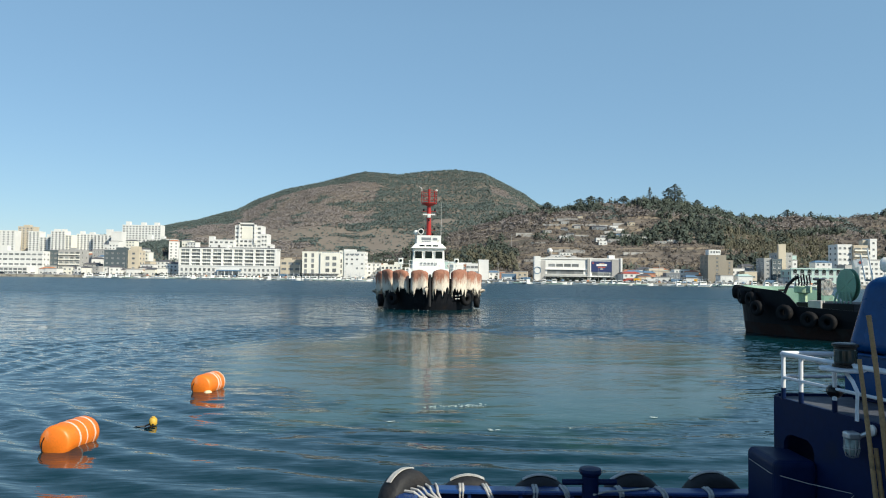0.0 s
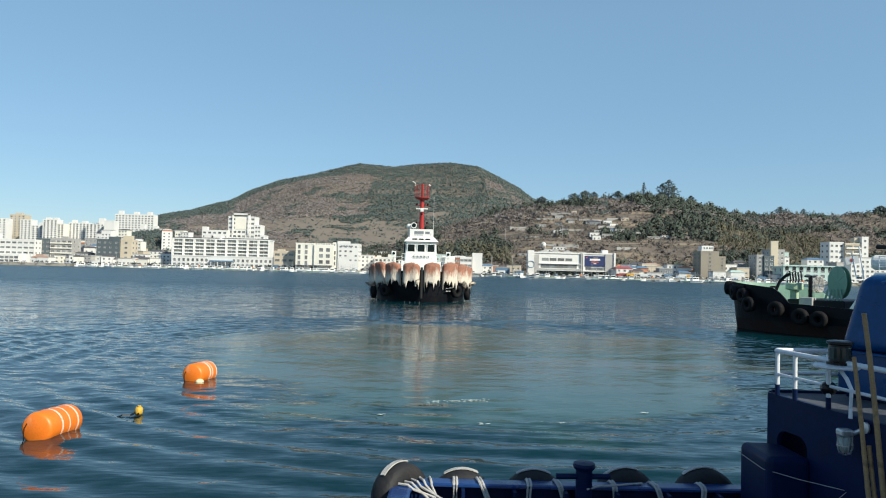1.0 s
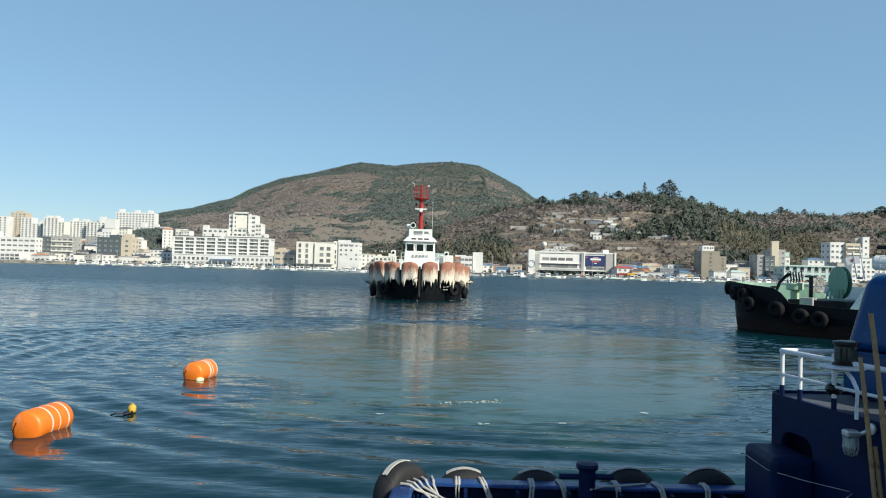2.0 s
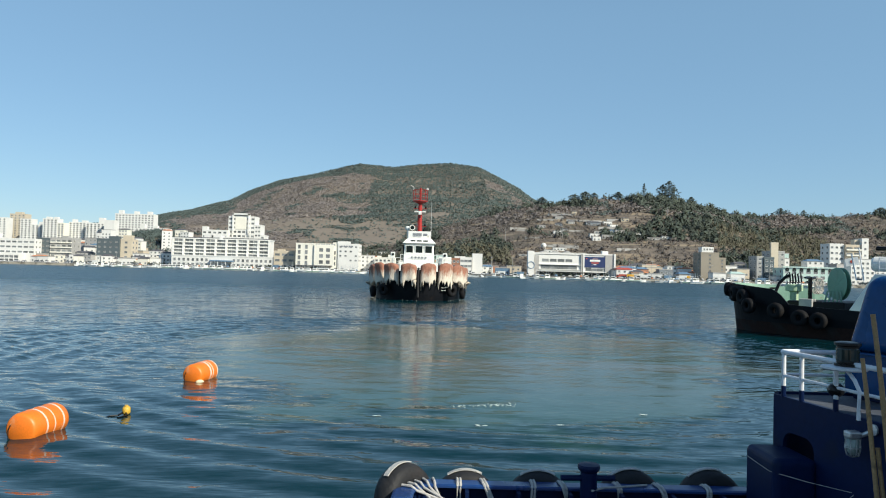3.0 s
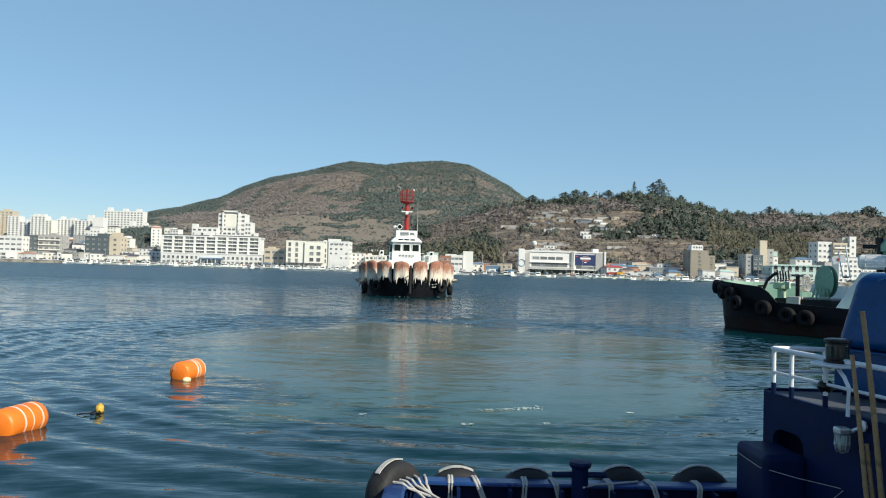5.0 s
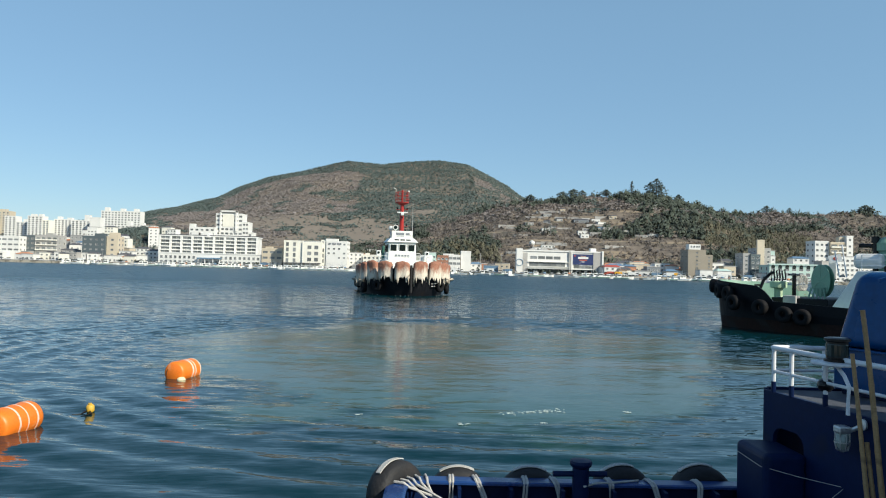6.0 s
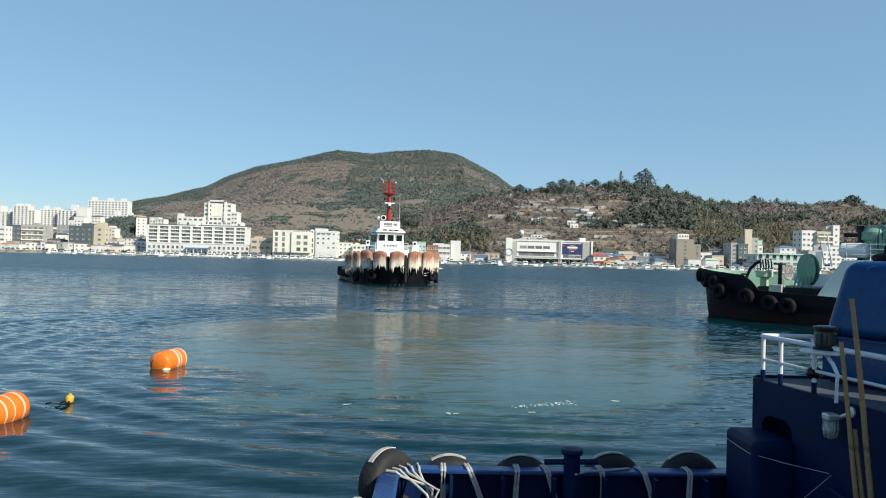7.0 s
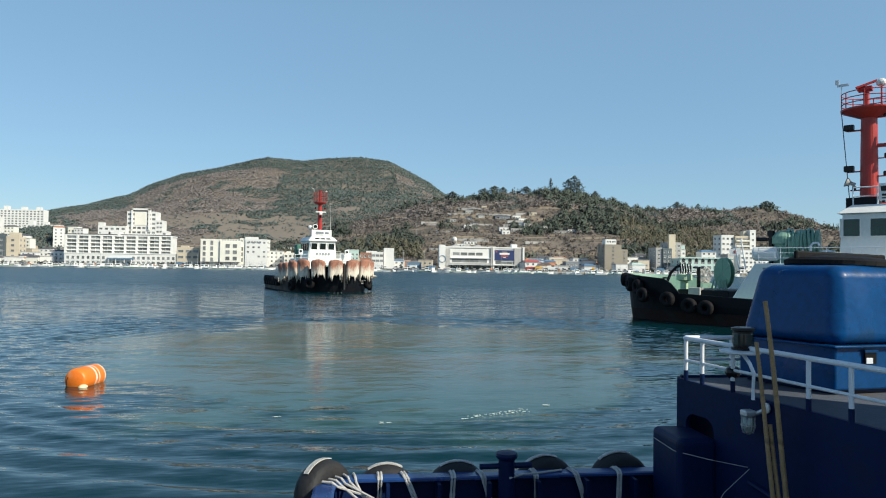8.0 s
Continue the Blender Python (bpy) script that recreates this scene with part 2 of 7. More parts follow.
MAT = dict(
    water=water_material(),
    ground=ground_material(),
    white=surface("white_paint", (0.78, 0.78, 0.74), 0.45, vary=0.06, scale=0.6, stain=(0.55, 0.5, 0.42), stain_scale=1.3, stain_at=0.66),
    plaster=surface("white_plaster", (0.75, 0.74, 0.70), 0.8, vary=0.07, scale=0.15, bump=0.1, bump_scale=2),
    cream=surface("cream_plaster", (0.80, 0.77, 0.67), 0.8, vary=0.07, scale=0.15),
    beige=surface("beige_cladding", (0.58, 0.50, 0.38), 0.8, vary=0.08, scale=0.15),
    tan=surface("tan_cladding", (0.30, 0.265, 0.21), 0.8, vary=0.1, scale=0.15),
    brick=surface("red_brick", (0.34, 0.17, 0.11), 0.85, vary=0.12, scale=0.4),
    slate=surface("slate_grey_cladding", (0.20, 0.22, 0.24), 0.7, vary=0.1, scale=0.2),
    slate_dark=surface("dark_slate_cladding", (0.095, 0.12, 0.13), 0.7, vary=0.1, scale=0.2),
    grey=surface("grey_concrete", (0.40, 0.39, 0.37), 0.85, vary=0.12, scale=0.3, bump=0.2, bump_scale=3),
    quay=surface("quay_concrete", (0.42, 0.38, 0.31), 0.9, vary=0.2, scale=0.2, stain=(0.12, 0.11, 0.09), stain_scale=0.3, stain_at=0.52),
    asphalt=surface("asphalt", (0.06, 0.06, 0.06), 0.9, vary=0.2, scale=0.2),
    mint=surface("mint_paint", (0.48, 0.62, 0.56), 0.7, vary=0.07, scale=0.2),
    orange_roof=surface("orange_roof_tile", (0.52, 0.22, 0.11), 0.7, vary=0.15, scale=0.8),
    blue_roof=surface("blue_sheet_roof", (0.13, 0.22, 0.32), 0.5, vary=0.1, scale=0.8),
    dark_roof=surface("dark_roof", (0.10, 0.10, 0.11), 0.8, vary=0.15, scale=0.5),
    glass=surface("dark_window_glass", (0.014, 0.022, 0.020), 0.08, vary=0.2, scale=0.4, per_object=0.4),
    green_glass=surface("green_tinted_glass", (0.010, 0.040, 0.032), 0.08, vary=0.5, scale=1.2, per_object=0.5),
    # lighter than the dark glass: distance haze painted into the town's windows
    far_glass=surface("curtained_window_glass", (0.19, 0.20, 0.20), 0.25, vary=0.25, scale=0.4, per_object=0.45),
    billboard=surface("navy_billboard", (0.02, 0.035, 0.12), 0.5, vary=0.05),
    # pine green lifted paler: the mountain's haze is put into the colour
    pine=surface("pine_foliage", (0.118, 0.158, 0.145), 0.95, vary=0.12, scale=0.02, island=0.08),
    # paler copy of bare for the mountain, with distance haze in its colour
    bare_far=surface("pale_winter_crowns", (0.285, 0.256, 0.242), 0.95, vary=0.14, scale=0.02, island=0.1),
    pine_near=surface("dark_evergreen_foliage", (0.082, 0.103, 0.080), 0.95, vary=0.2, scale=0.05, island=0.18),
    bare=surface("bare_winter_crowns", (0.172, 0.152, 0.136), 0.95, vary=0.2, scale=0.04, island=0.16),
    bamboo_grove=surface("olive_grove_foliage", (0.140, 0.135, 0.090), 0.95, vary=0.25, scale=0.3, bump=0.6, bump_scale=1.2, island=0.18),
    bark=surface("bark", (0.09, 0.06, 0.04), 0.9, vary=0.2, scale=0.6),
    hull_black=surface("black_hull_paint", (0.007, 0.008, 0.011), 0.55, spec=0.2, vary=0.25, scale=0.7, bump=0.15, bump_scale=2.0, stain=(0.014, 0.011, 0.010), stain_scale=0.9, stain_at=0.62),
    boot=surface("rusty_boot_topping", (0.026, 0.013, 0.010), 0.8, spec=0.2, vary=0.35, scale=0.7, stain=(0.025, 0.022, 0.02), stain_scale=0.8, stain_at=0.5),
    deck_green=surface("green_deck_paint", (0.055, 0.17, 0.12), 0.65, vary=0.2, scale=0.6, stain=(0.12, 0.10, 0.06), stain_scale=1.2, stain_at=0.62),
    gear_green=surface("pale_green_machinery", (0.22, 0.37, 0.275), 0.55, vary=0.12, scale=1.2, stain=(0.25, 0.16, 0.09), stain_scale=2.5, stain_at=0.66),
    capstan_green=surface("pale_lime_machinery", (0.42, 0.55, 0.36), 0.55, vary=0.15, scale=1.6, stain=(0.25, 0.17, 0.10), stain_scale=3.0, stain_at=0.62),
    reel_green=surface("green_reel_paint", (0.19, 0.36, 0.26), 0.5, vary=0.12, scale=1.2),
    mast_red=surface("red_mast_paint", (0.40, 0.026, 0.018), 0.42, vary=0.15, scale=0.8),
    rubber=surface("worn_rubber", (0.013, 0.013, 0.014), 0.7, vary=0.3, scale=3.0, bump=0.25, bump_scale=22, stain=(0.022, 0.019, 0.018), stain_scale=3.0, stain_at=0.58),
    old_rubber=surface("blackened_rubber", (0.008, 0.008, 0.009), 0.75, spec=0.2, vary=0.3, scale=3.0, bump=0.2, bump_scale=12, stain=(0.018, 0.015, 0.013), stain_scale=3.0, stain_at=0.6),
    navy=surface("navy_blue_gloss_paint", (0.0026, 0.0125, 0.056), 0.5, spec=0.16, vary=0.15, scale=1.1, bump=0.06, bump_scale=3.0, stain=(0.008, 0.016, 0.042), stain_scale=1.7, stain_at=0.6),
    cover_blue=surface("blue_fibreglass", (0.001, 0.050, 0.165), 0.27, spec=0.22, vary=0.2, scale=1.2, bump=0.45, bump_scale=1.7, stain=(0.006, 0.045, 0.125), stain_scale=2.4, stain_at=0.56),
    deck_grey=surface("grey_deck_paint", (0.075, 0.085, 0.105), 0.75, vary=0.18, scale=0.9, bump=0.2, bump_scale=30, stain=(0.10, 0.085, 0.07), stain_scale=1.6, stain_at=0.58),
    # lighter than navy: sky and sun sheen on the capping put into the colour
    cap_blue=surface("worn_blue_gloss_paint", (0.012, 0.048, 0.17), 0.32, vary=0.18, scale=1.6, bump=0.08, bump_scale=6, stain=(0.03, 0.06, 0.13), stain_scale=2.5, stain_at=0.58),
    rail_white=surface("white_rail_paint", (0.74, 0.76, 0.78), 0.4, vary=0.06, scale=3.0, stain=(0.45, 0.36, 0.27), stain_scale=5.0, stain_at=0.68),
    black=surface("black_plastic", (0.006, 0.006, 0.007), 0.3, spec=0.3, vary=0.2, scale=3.0),
    rope=surface("white_rope", (0.52, 0.50, 0.46), 0.9, vary=0.15, scale=9.0, bump=0.5, bump_scale=90),
    bamboo=surface("dry_bamboo", (0.33, 0.20, 0.085), 0.55, vary=0.25, scale=5.0, bump=0.1, bump_scale=30, stain=(0.18, 0.11, 0.05), stain_scale=5.0, stain_at=0.55),
    buoy=surface("orange_float_plastic", (0.85, 0.20, 0.018), 0.45, vary=0.10, scale=2.5, bump=0.1, bump_scale=6, stain=(0.80, 0.42, 0.22), stain_scale=3.5, stain_at=0.63),
    yellow=surface("yellow_float_plastic", (0.62, 0.38, 0.05), 0.5, vary=0.1, scale=6),
    cream_float=surface("cream_foam_float", (0.80, 0.70, 0.42), 0.7, vary=0.1, scale=6),
    strap=surface("worn_white_strap", (0.80, 0.62, 0.50), 0.7, vary=0.15, scale=5, stain=(0.80, 0.22, 0.03), stain_scale=4.0, stain_at=0.47),
    foam=surface("white_foam", (0.50, 0.57, 0.53), 0.9, vary=0.2, scale=6, bump=0.4, bump_scale=14),
    chrome=surface("galvanised_steel", (0.55, 0.56, 0.56), 0.4, metal=0.8, vary=0.1, scale=4),
    lamp_glass=surface("cloudy_lamp_glass", (0.30, 0.36, 0.33), 0.25, vary=0.1, scale=8),
    red_sign=surface("red_sign", (0.46, 0.09, 0.06), 0.5, vary=0.1),
    yellow_sign=surface("yellow_machine_paint", (0.75, 0.38, 0.03), 0.5, vary=0.1),
    car_white=surface("white_car_paint", (0.75, 0.75, 0.75), 0.3, vary=0.03, coat=0.4),
    car_dark=surface("dark_car_paint", (0.05, 0.055, 0.065), 0.3, vary=0.05, coat=0.4),
    car_silver=surface("silver_car_paint", (0.42, 0.43, 0.45), 0.3, metal=0.3, vary=0.05, coat=0.4),
)


def fender_material():
    """Weathered fender pads: rusty brown crowns, chalk-white streaked skirts."""
    m = surface("weathered_fender_pad", (0.34, 0.155, 0.10), 0.9, vary=0.3, scale=1.6, bump=0.5, bump_scale=9)
    n, ln = m.node_tree.nodes, m.node_tree.links
    bsdf = n["Principled BSDF"]
    src = bsdf.inputs["Base Color"].links[0].from_socket
    tc, sep = n.new("ShaderNodeTexCoord"), n.new("ShaderNodeSeparateXYZ")
    ln.new(tc.outputs["Object"], sep.inputs[0])
    mp, nz = n.new("ShaderNodeMapping"), n.new("ShaderNodeTexNoise")
    mp.inputs["Scale"].default_value = (3.0, 3.0, 0.6)
    nz.inputs["Scale"].default_value, nz.inputs["Detail"].default_value, nz.inputs["Roughness"].default_value = 1.6, 8, 0.65
    ln.new(tc.outputs["Object"], mp.inputs["Vector"])
    ln.new(mp.outputs[0], nz.inputs["Vector"])
    add = n.new("ShaderNodeMath")
    add.operation = "MULTIPLY_ADD"
    add.inputs[1].default_value = 2.6
    ln.new(nz.outputs["Fac"], add.inputs[0])
    ln.new(sep.outputs["Z"], add.inputs[2])
    rng = n.new("ShaderNodeMapRange")
    rng.inputs["From Min"].default_value, rng.inputs["From Max"].default_value = 1.75, 1.0
    ln.new(add.outputs[0], rng.inputs["Value"])
    mix = n.new("ShaderNodeMix")
    mix.data_type = "RGBA"
    ln.new(rng.outputs[0], mix.inputs["Factor"])
    ln.new(src, mix.inputs["A"])
    mix.inputs["B"].default_value = (0.70, 0.62, 0.51, 1)
    ln.new(mix.outputs["Result"], bsdf.inputs["Base Color"])
    return m


MAT["fender"] = fender_material()


# ---- building blocks ----
def part(name, bm, material, parent=None, label="", smooth=False):
    """Links a bmesh as one mesh object under a thing or a part."""
    me = bpy.data.meshes.new(name)
    bmesh.ops.recalc_face_normals(bm, faces=bm.faces)
    bm.to_mesh(me)
    bm.free()
    for mm in (material if isinstance(material, (list, tuple)) else [material]):
        me.materials.append(MAT[mm] if isinstance(mm, str) else mm)
    if smooth:
        for p in me.polygons:
            p.use_smooth = True
    ob = new(name, me)
    if parent:
        ob.parent = parent
    if label:
        tagged(ob, label)
    return ob


def again(ob, m, parent=None):
    """Another object on the same mesh, placed by m in its parent's space."""
    o = bpy.data.objects.new(ob.name.split(".")[0], ob.data)
    scene.collection.objects.link(o)
    o.parent = parent or ob.parent
    o.matrix_basis = m
    if "label" in ob:
        o["label"] = ob["label"]
    return o


def thing(name, label, category, m=None, group="", kind=""):
    ob = tagged(new(name), label, category, group, kind)
    if m is not None:
        ob.matrix_basis = m
    return ob


def box(bm, x0, x1, y0, y1, z0, z1, bevel=0.0, seg=2, index=0):
    g = bmesh.ops.create_cube(bm, size=1.0, matrix=Matrix.LocRotScale(((x0 + x1) / 2, (y0 + y1) / 2, (z0 + z1) / 2), None, (x1 - x0, y1 - y0, z1 - z0)))
    vs = g["verts"]
    fs = {f for v in vs for f in v.link_faces}
    for f in fs:
        f.material_index = index
    if bevel:
        es = list({e for v in vs for e in v.link_edges})
        bmesh.ops.bevel(bm, geom=es, offset=bevel, segments=seg, affect="EDGES", profile=0.5)
    return bm


def rod(bm, a, b, r, seg=10, r2=None, index=0):
    a, b = Vector(a), Vector(b)
    d = b - a
    q = d.to_track_quat("Z", "Y")
    g = bmesh.ops.create_cone(bm, cap_ends=True, segments=seg, radius1=r, radius2=r if r2 is None else r2, depth=d.length, matrix=Matrix.LocRotScale((a + b) / 2, q, None))
    for f in {f for v in g["verts"] for f in v.link_faces}:
        f.material_index = index
    return bm


def tube(bm, pts, r, seg=8):
    """A round tube through the points."""
    pts = [Vector(p) for p in pts]
    rings = []
    for i, p in enumerate(pts):
        d = (pts[min(i + 1, len(pts) - 1)] - pts[max(i - 1, 0)]).normalized()
        q = d.to_track_quat("Z", "Y")
        rings.append([bm.verts.new(p + q @ Vector((r * math.cos(2 * math.pi * k / seg), r * math.sin(2 * math.pi * k / seg), 0))) for k in range(seg)])
    for a, b in zip(rings, rings[1:]):
        for k in range(seg):
            bm.faces.new((a[k], a[(k + 1) % seg], b[(k + 1) % seg], b[k]))
    bm.faces.new(rings[0][::-1])
    bm.faces.new(rings[-1])
    return bm


def ball(bm, c, r, sub=2, squash=(1, 1, 1)):
    bmesh.ops.create_icosphere(bm, subdivisions=sub, radius=r, matrix=Matrix.LocRotScale(c, None, squash))
    return bm


def lathe(bm, profile, seg=24, m=None, index=0):
    """Turns (radius, height) pairs round the z axis."""
    m = m or Matrix()
    rings = []
    for r, z in profile:
        rings.append([bm.verts.new(m @ Vector((r * math.cos(2 * math.pi * k / seg), r * math.sin(2 * math.pi * k / seg), z))) for k in range(seg)])
    for a, b in zip(rings, rings[1:]):
        for k in range(seg):
            f = bm.faces.new((a[k], a[(k + 1) % seg], b[(k + 1) % seg], b[k]))
            f.material_index = index
    if profile[0][0] > 1e-4:
        bm.faces.new(rings[0][::-1])
    if profile[-1][0] > 1e-4:
        bm.faces.new(rings[-1])
    return bm


def tyre_mesh(bm, R=0.4, r=0.13, seg=28, ring=10, wide=1.25):
    """A tyre round the z axis, with a squarish section."""
    vs = []
    for i in range(seg):
        a = 2 * math.pi * i / seg
        row = []
        for k in range(ring):
            b = 2 * math.pi * k / ring
            cx, cz = math.cos(b), math.sin(b)
            s = 1 / max(abs(cx), abs(cz)) ** 0.45
            rad = R - r + r * cx * s
            row.append(bm.verts.new((rad * math.cos(a), rad * math.sin(a), r * wide * cz * s)))
        vs.append(row)
    for i in range(seg):
        for k in range(ring):
            bm.faces.new((vs[i][k], vs[(i + 1) % seg][k], vs[(i + 1) % seg][(k + 1) % ring], vs[i][(k + 1) % ring]))
    return bm


def sheet_mesh(name, verts, faces, material):
    me = bpy.data.meshes.new(name)
    me.from_pydata(verts, [], faces)
    me.materials.append(MAT[material])
    me.update()
    return me


def grid_faces(nx, ny):
    k = np.arange(nx - 1)[None, :] + np.arange(ny - 1)[:, None] * nx
    return np.stack([k, k + 1, k + nx + 1, k + nx], -1).reshape(-1, 4).tolist()


# ---- land and water ----
SHORE_X, SHORE_Y = (-1600, -200, 0, 120, 300, 1600), (640, 522, 492, 434, 405, 300)


def shore(x):
    return np.interp(x, SHORE_X, SHORE_Y)


RIDGE = ((-1500, 30), (-828, 76), (-699, 110), (-666, 120), (-604, 130), (-543, 148), (-489, 159), (-469, 178), (-395, 205), (-313, 222), (-245, 240), (-204, 249), (-122, 243), (-60, 251), (15, 256), (84, 248), (125, 229), (181, 201), (216, 176), (291, 151), (429, 115), (800, 60))
SPUR = ((-170, 0), (-99, 18), (-58, 28), (-18, 45), (43, 62), (77, 75), (105, 79), (146, 82), (180, 87), (214, 88), (241, 92), (258, 91), (282, 88), (324, 79), (351, 73), (385, 72), (419, 76), (454, 72), (488, 76), (529, 80), (570, 67), (625, 50), (760, 10), (900, 0))


def fractal(x, y, scale, seed=0):
    """Cheap smooth noise by summed waves, about -1 to 1."""
    rnd = np.random.RandomState(seed)
    out = np.zeros_like(np.asarray(x, float) + np.asarray(y, float))
    amp, total = 1.0, 0.0
    for o in range(4):
        for _ in range(4):
            a, ph = rnd.uniform(0, 2 * math.pi), rnd.uniform(0, 2 * math.pi)
            kx, ky = math.cos(a) * 2 ** o / scale, math.sin(a) * 2 ** o / scale
            out = out + amp * np.sin(2 * math.pi * (x * kx + y * ky) + ph)
        total += amp * 2
        amp *= 0.55
    return out / total


def land(x, y):
    """Height of the land."""
    x, y = np.asarray(x, float), np.asarray(y, float)
    r1 = np.interp(x, [p[0] for p in RIDGE], [p[1] for p in RIDGE])
    u = np.clip((y - 740) / 960, 0, 1)
    back = np.clip(1 - (y - 1700) / 1800, 0, 1)
    main = 1.025 * r1 * (0.25 * u + 0.75 * u ** 1.35) * back * (1 + 0.10 * fractal(x, y, 420, 3) * np.sin(math.pi * u))
    field = np.floor(main / 5.0) * 5.0 + 5.0 * np.clip((main / 5.0 - np.floor(main / 5.0) - 0.65) / 0.35, 0, 1)
    main = np.where((u < 0.36) & (x > -430) & (x < 60), 0.4 * main + 0.6 * field, main)
    r2 = np.interp(x, [p[0] for p in SPUR], [p[1] for p in SPUR])
    v = np.clip((y - 585) / 265, 0, 1)
    back2 = np.clip(1 - (y - 850) / 420, 0, 1)
    spur = 1.06 * r2 * v ** 0.9 * back2 * (1 + 0.10 * fractal(x, y, 150, 5) * np.sin(math.pi * v))
    step = 4.5
    terr = np.floor(spur / step) * step + step * np.clip((spur / step - np.floor(spur / step) - 0.6) / 0.4, 0, 1)
    spur = np.where((v > 0.1) & (v < 0.8), 0.45 * spur + 0.55 * terr, spur)
    knoll = 30 * np.exp(-((x + 292) / 70) ** 2 - ((y - 735) / 60) ** 2) + 16 * np.exp(-((x + 420) / 140) ** 2 - ((y - 800) / 90) ** 2)
    return 1.8 + np.maximum(np.maximum(main, spur), knoll)


def build_ground():
    xs = np.concatenate([np.linspace(-3200, -1300, 24)[:-1], np.arange(-1300, 1000, 6.0), np.linspace(1000, 3200, 26)])
    rows = []
    for k in np.linspace(0, 1, 14)[:-1]:
        rows.append(shore(xs) * (1 - k) + k * np.maximum(580, shore(xs) + 20))
    base = np.maximum(580, shore(xs) + 20)
    far = np.concatenate([np.arange(0, 320, 4.0), np.arange(320, 1250, 12.0), np.linspace(1250, 3900, 24)])
    for d in far:
        rows.append(base + d)
    ys = np.array(rows)
    xx = np.broadcast_to(xs, ys.shape)
    zz = land(xx, ys)
    zz = np.where(ys <= 580, np.minimum(zz, 1.8), zz)
    v = np.stack([xx, ys, zz], -1).reshape(-1, 3)
    me = sheet_mesh("ground", v.tolist(), grid_faces(len(xs), len(ys)), "ground")
    for p in me.polygons:
        p.use_smooth = True
    tagged(new("ground", me), "dry brown winter hillside and flat town land behind the harbour", "hillside", kind="structure")


def build_water():
    """One sheet, finest near by, with low ripples and the ring waves that the floats send out."""
    def axis(lo, hi, step, reach):
        inner = np.arange(lo, hi, step)
        g = [step]
        while sum(g) < reach:
            g.append(g[-1] * 1.12)
        steps = np.cumsum(g)
        return np.concatenate([lo - steps[::-1], inner, inner[-1] + steps])
    xs, ys = axis(-20, 18, 0.15, 3500), axis(6, 48, 0.15, 3500)
    xx, yy = np.meshgrid(xs, ys)
    z = np.zeros_like(xx)
    rnd = np.random.RandomState(4)
    for _ in range(26):
        a = rnd.normal(math.pi / 2, 0.75)
        L = rnd.uniform(0.45, 1.7)
        z += 0.0013 * L ** 0.9 * np.sin(2 * math.pi / L * (xx * math.cos(a) + yy * math.sin(a)) + rnd.uniform(0, 6.3) + 0.9 * fractal(xx, yy, 9, rnd.randint(99)))
    rr = np.hypot(xx - 3, (yy - 30))
    swing = 2.2 * fractal(xx, yy, 24, 8) + 0.35 * fractal(xx, yy, 6, 9)
    lively = np.clip(0.75 + 0.5 * fractal(xx, yy, 10, 12), 0.2, 1.2)
    crest = np.sin(2 * math.pi * rr / 1.3 + swing)
    z += 0.033 * lively * (crest + 0.35 * crest * np.abs(crest)) * np.exp(-((rr - 19.0) / 5.0) ** 2)
    z += 0.011 * lively * np.sin(2 * math.pi * rr / 0.55 + 1.7 * swing) * np.exp(-((rr - 16.5) / 4.5) ** 2)
    fade = np.clip((60 - np.hypot(xx, yy - 8)) / 30, 0, 1)
    calm = 0.12 + 0.88 * np.clip((np.hypot((xx - 2.4) / 13, (yy - 31) / 14) + 0.30 * fractal(xx, yy, 11, 31) - 0.86) / 0.22, 0, 1)
    z *= fade * calm
    v = np.stack([xx, yy, z], -1).reshape(-1, 3)
    me = sheet_mesh("water", v.tolist(), grid_faces(len(xs), len(ys)), "water")
    for p in me.polygons:
        p.use_smooth = True
    return tagged(new("water", me), "rippled blue-green harbour water with a pale silt cloud", "water", kind="structure")


def build_quay():
    """Sea wall with coping, and the road behind it, along the far shore."""
    for name, off0, off1, z0, z1, mat_, label in (("quay_wall", -0.6, 1.2, -2.0, 1.75, "quay", "stained grey concrete quay wall"), ("quay_coping", -0.75, 0.6, 1.75, 2.05, "grey", "pale concrete quay coping"), ("road", 5.0, 17.0, 1.6, 1.86, "asphalt", "grey waterfront road")):
        bm = bmesh.new()
        px = list(range(-1200, 900, 20))
        rows = []
        for x in px:
            s = float(shore(x))
            rows.append([bm.verts.new(p) for p in ((x, s + off0, z0), (x, s + off1, z0), (x, s + off1, z1), (x, s + off0, z1))])
        for a, b in zip(rows, rows[1:]):
            for k in range(4):
                bm.faces.new((a[k], a[(k + 1) % 4], b[(k + 1) % 4], b[k]))
        ob = part(name, bm, mat_)
        tagged(ob, label, "road" if name == "road" else "quay", kind="structure")


def build_near_quay():
    """The quay underfoot."""
    q = part("pier", box(bmesh.new(), -45, 45, -14, 0.42, -3.0, 1.88, 0.06), "quay")
    tagged(q, "concrete quay edge underfoot beside the workboat", "quay", kind="structure")


build_near_quay()
build_ground()
WATER = build_water()
build_quay()


# ---- boats ----
def breadth(x, bow, stern, half, full=2.0, power=2.6):
    """Half breadth of a blunt hull at x."""
    if x >= full:
        return half * max(1 - ((x - full) / (bow - full)) ** power, 0) ** 0.5
    back = stern + 3.0
    if x < back:
        return half * (0.62 + 0.38 * max(1 - ((back - x) / 3.0) ** 2, 0) ** 0.5)
    return half


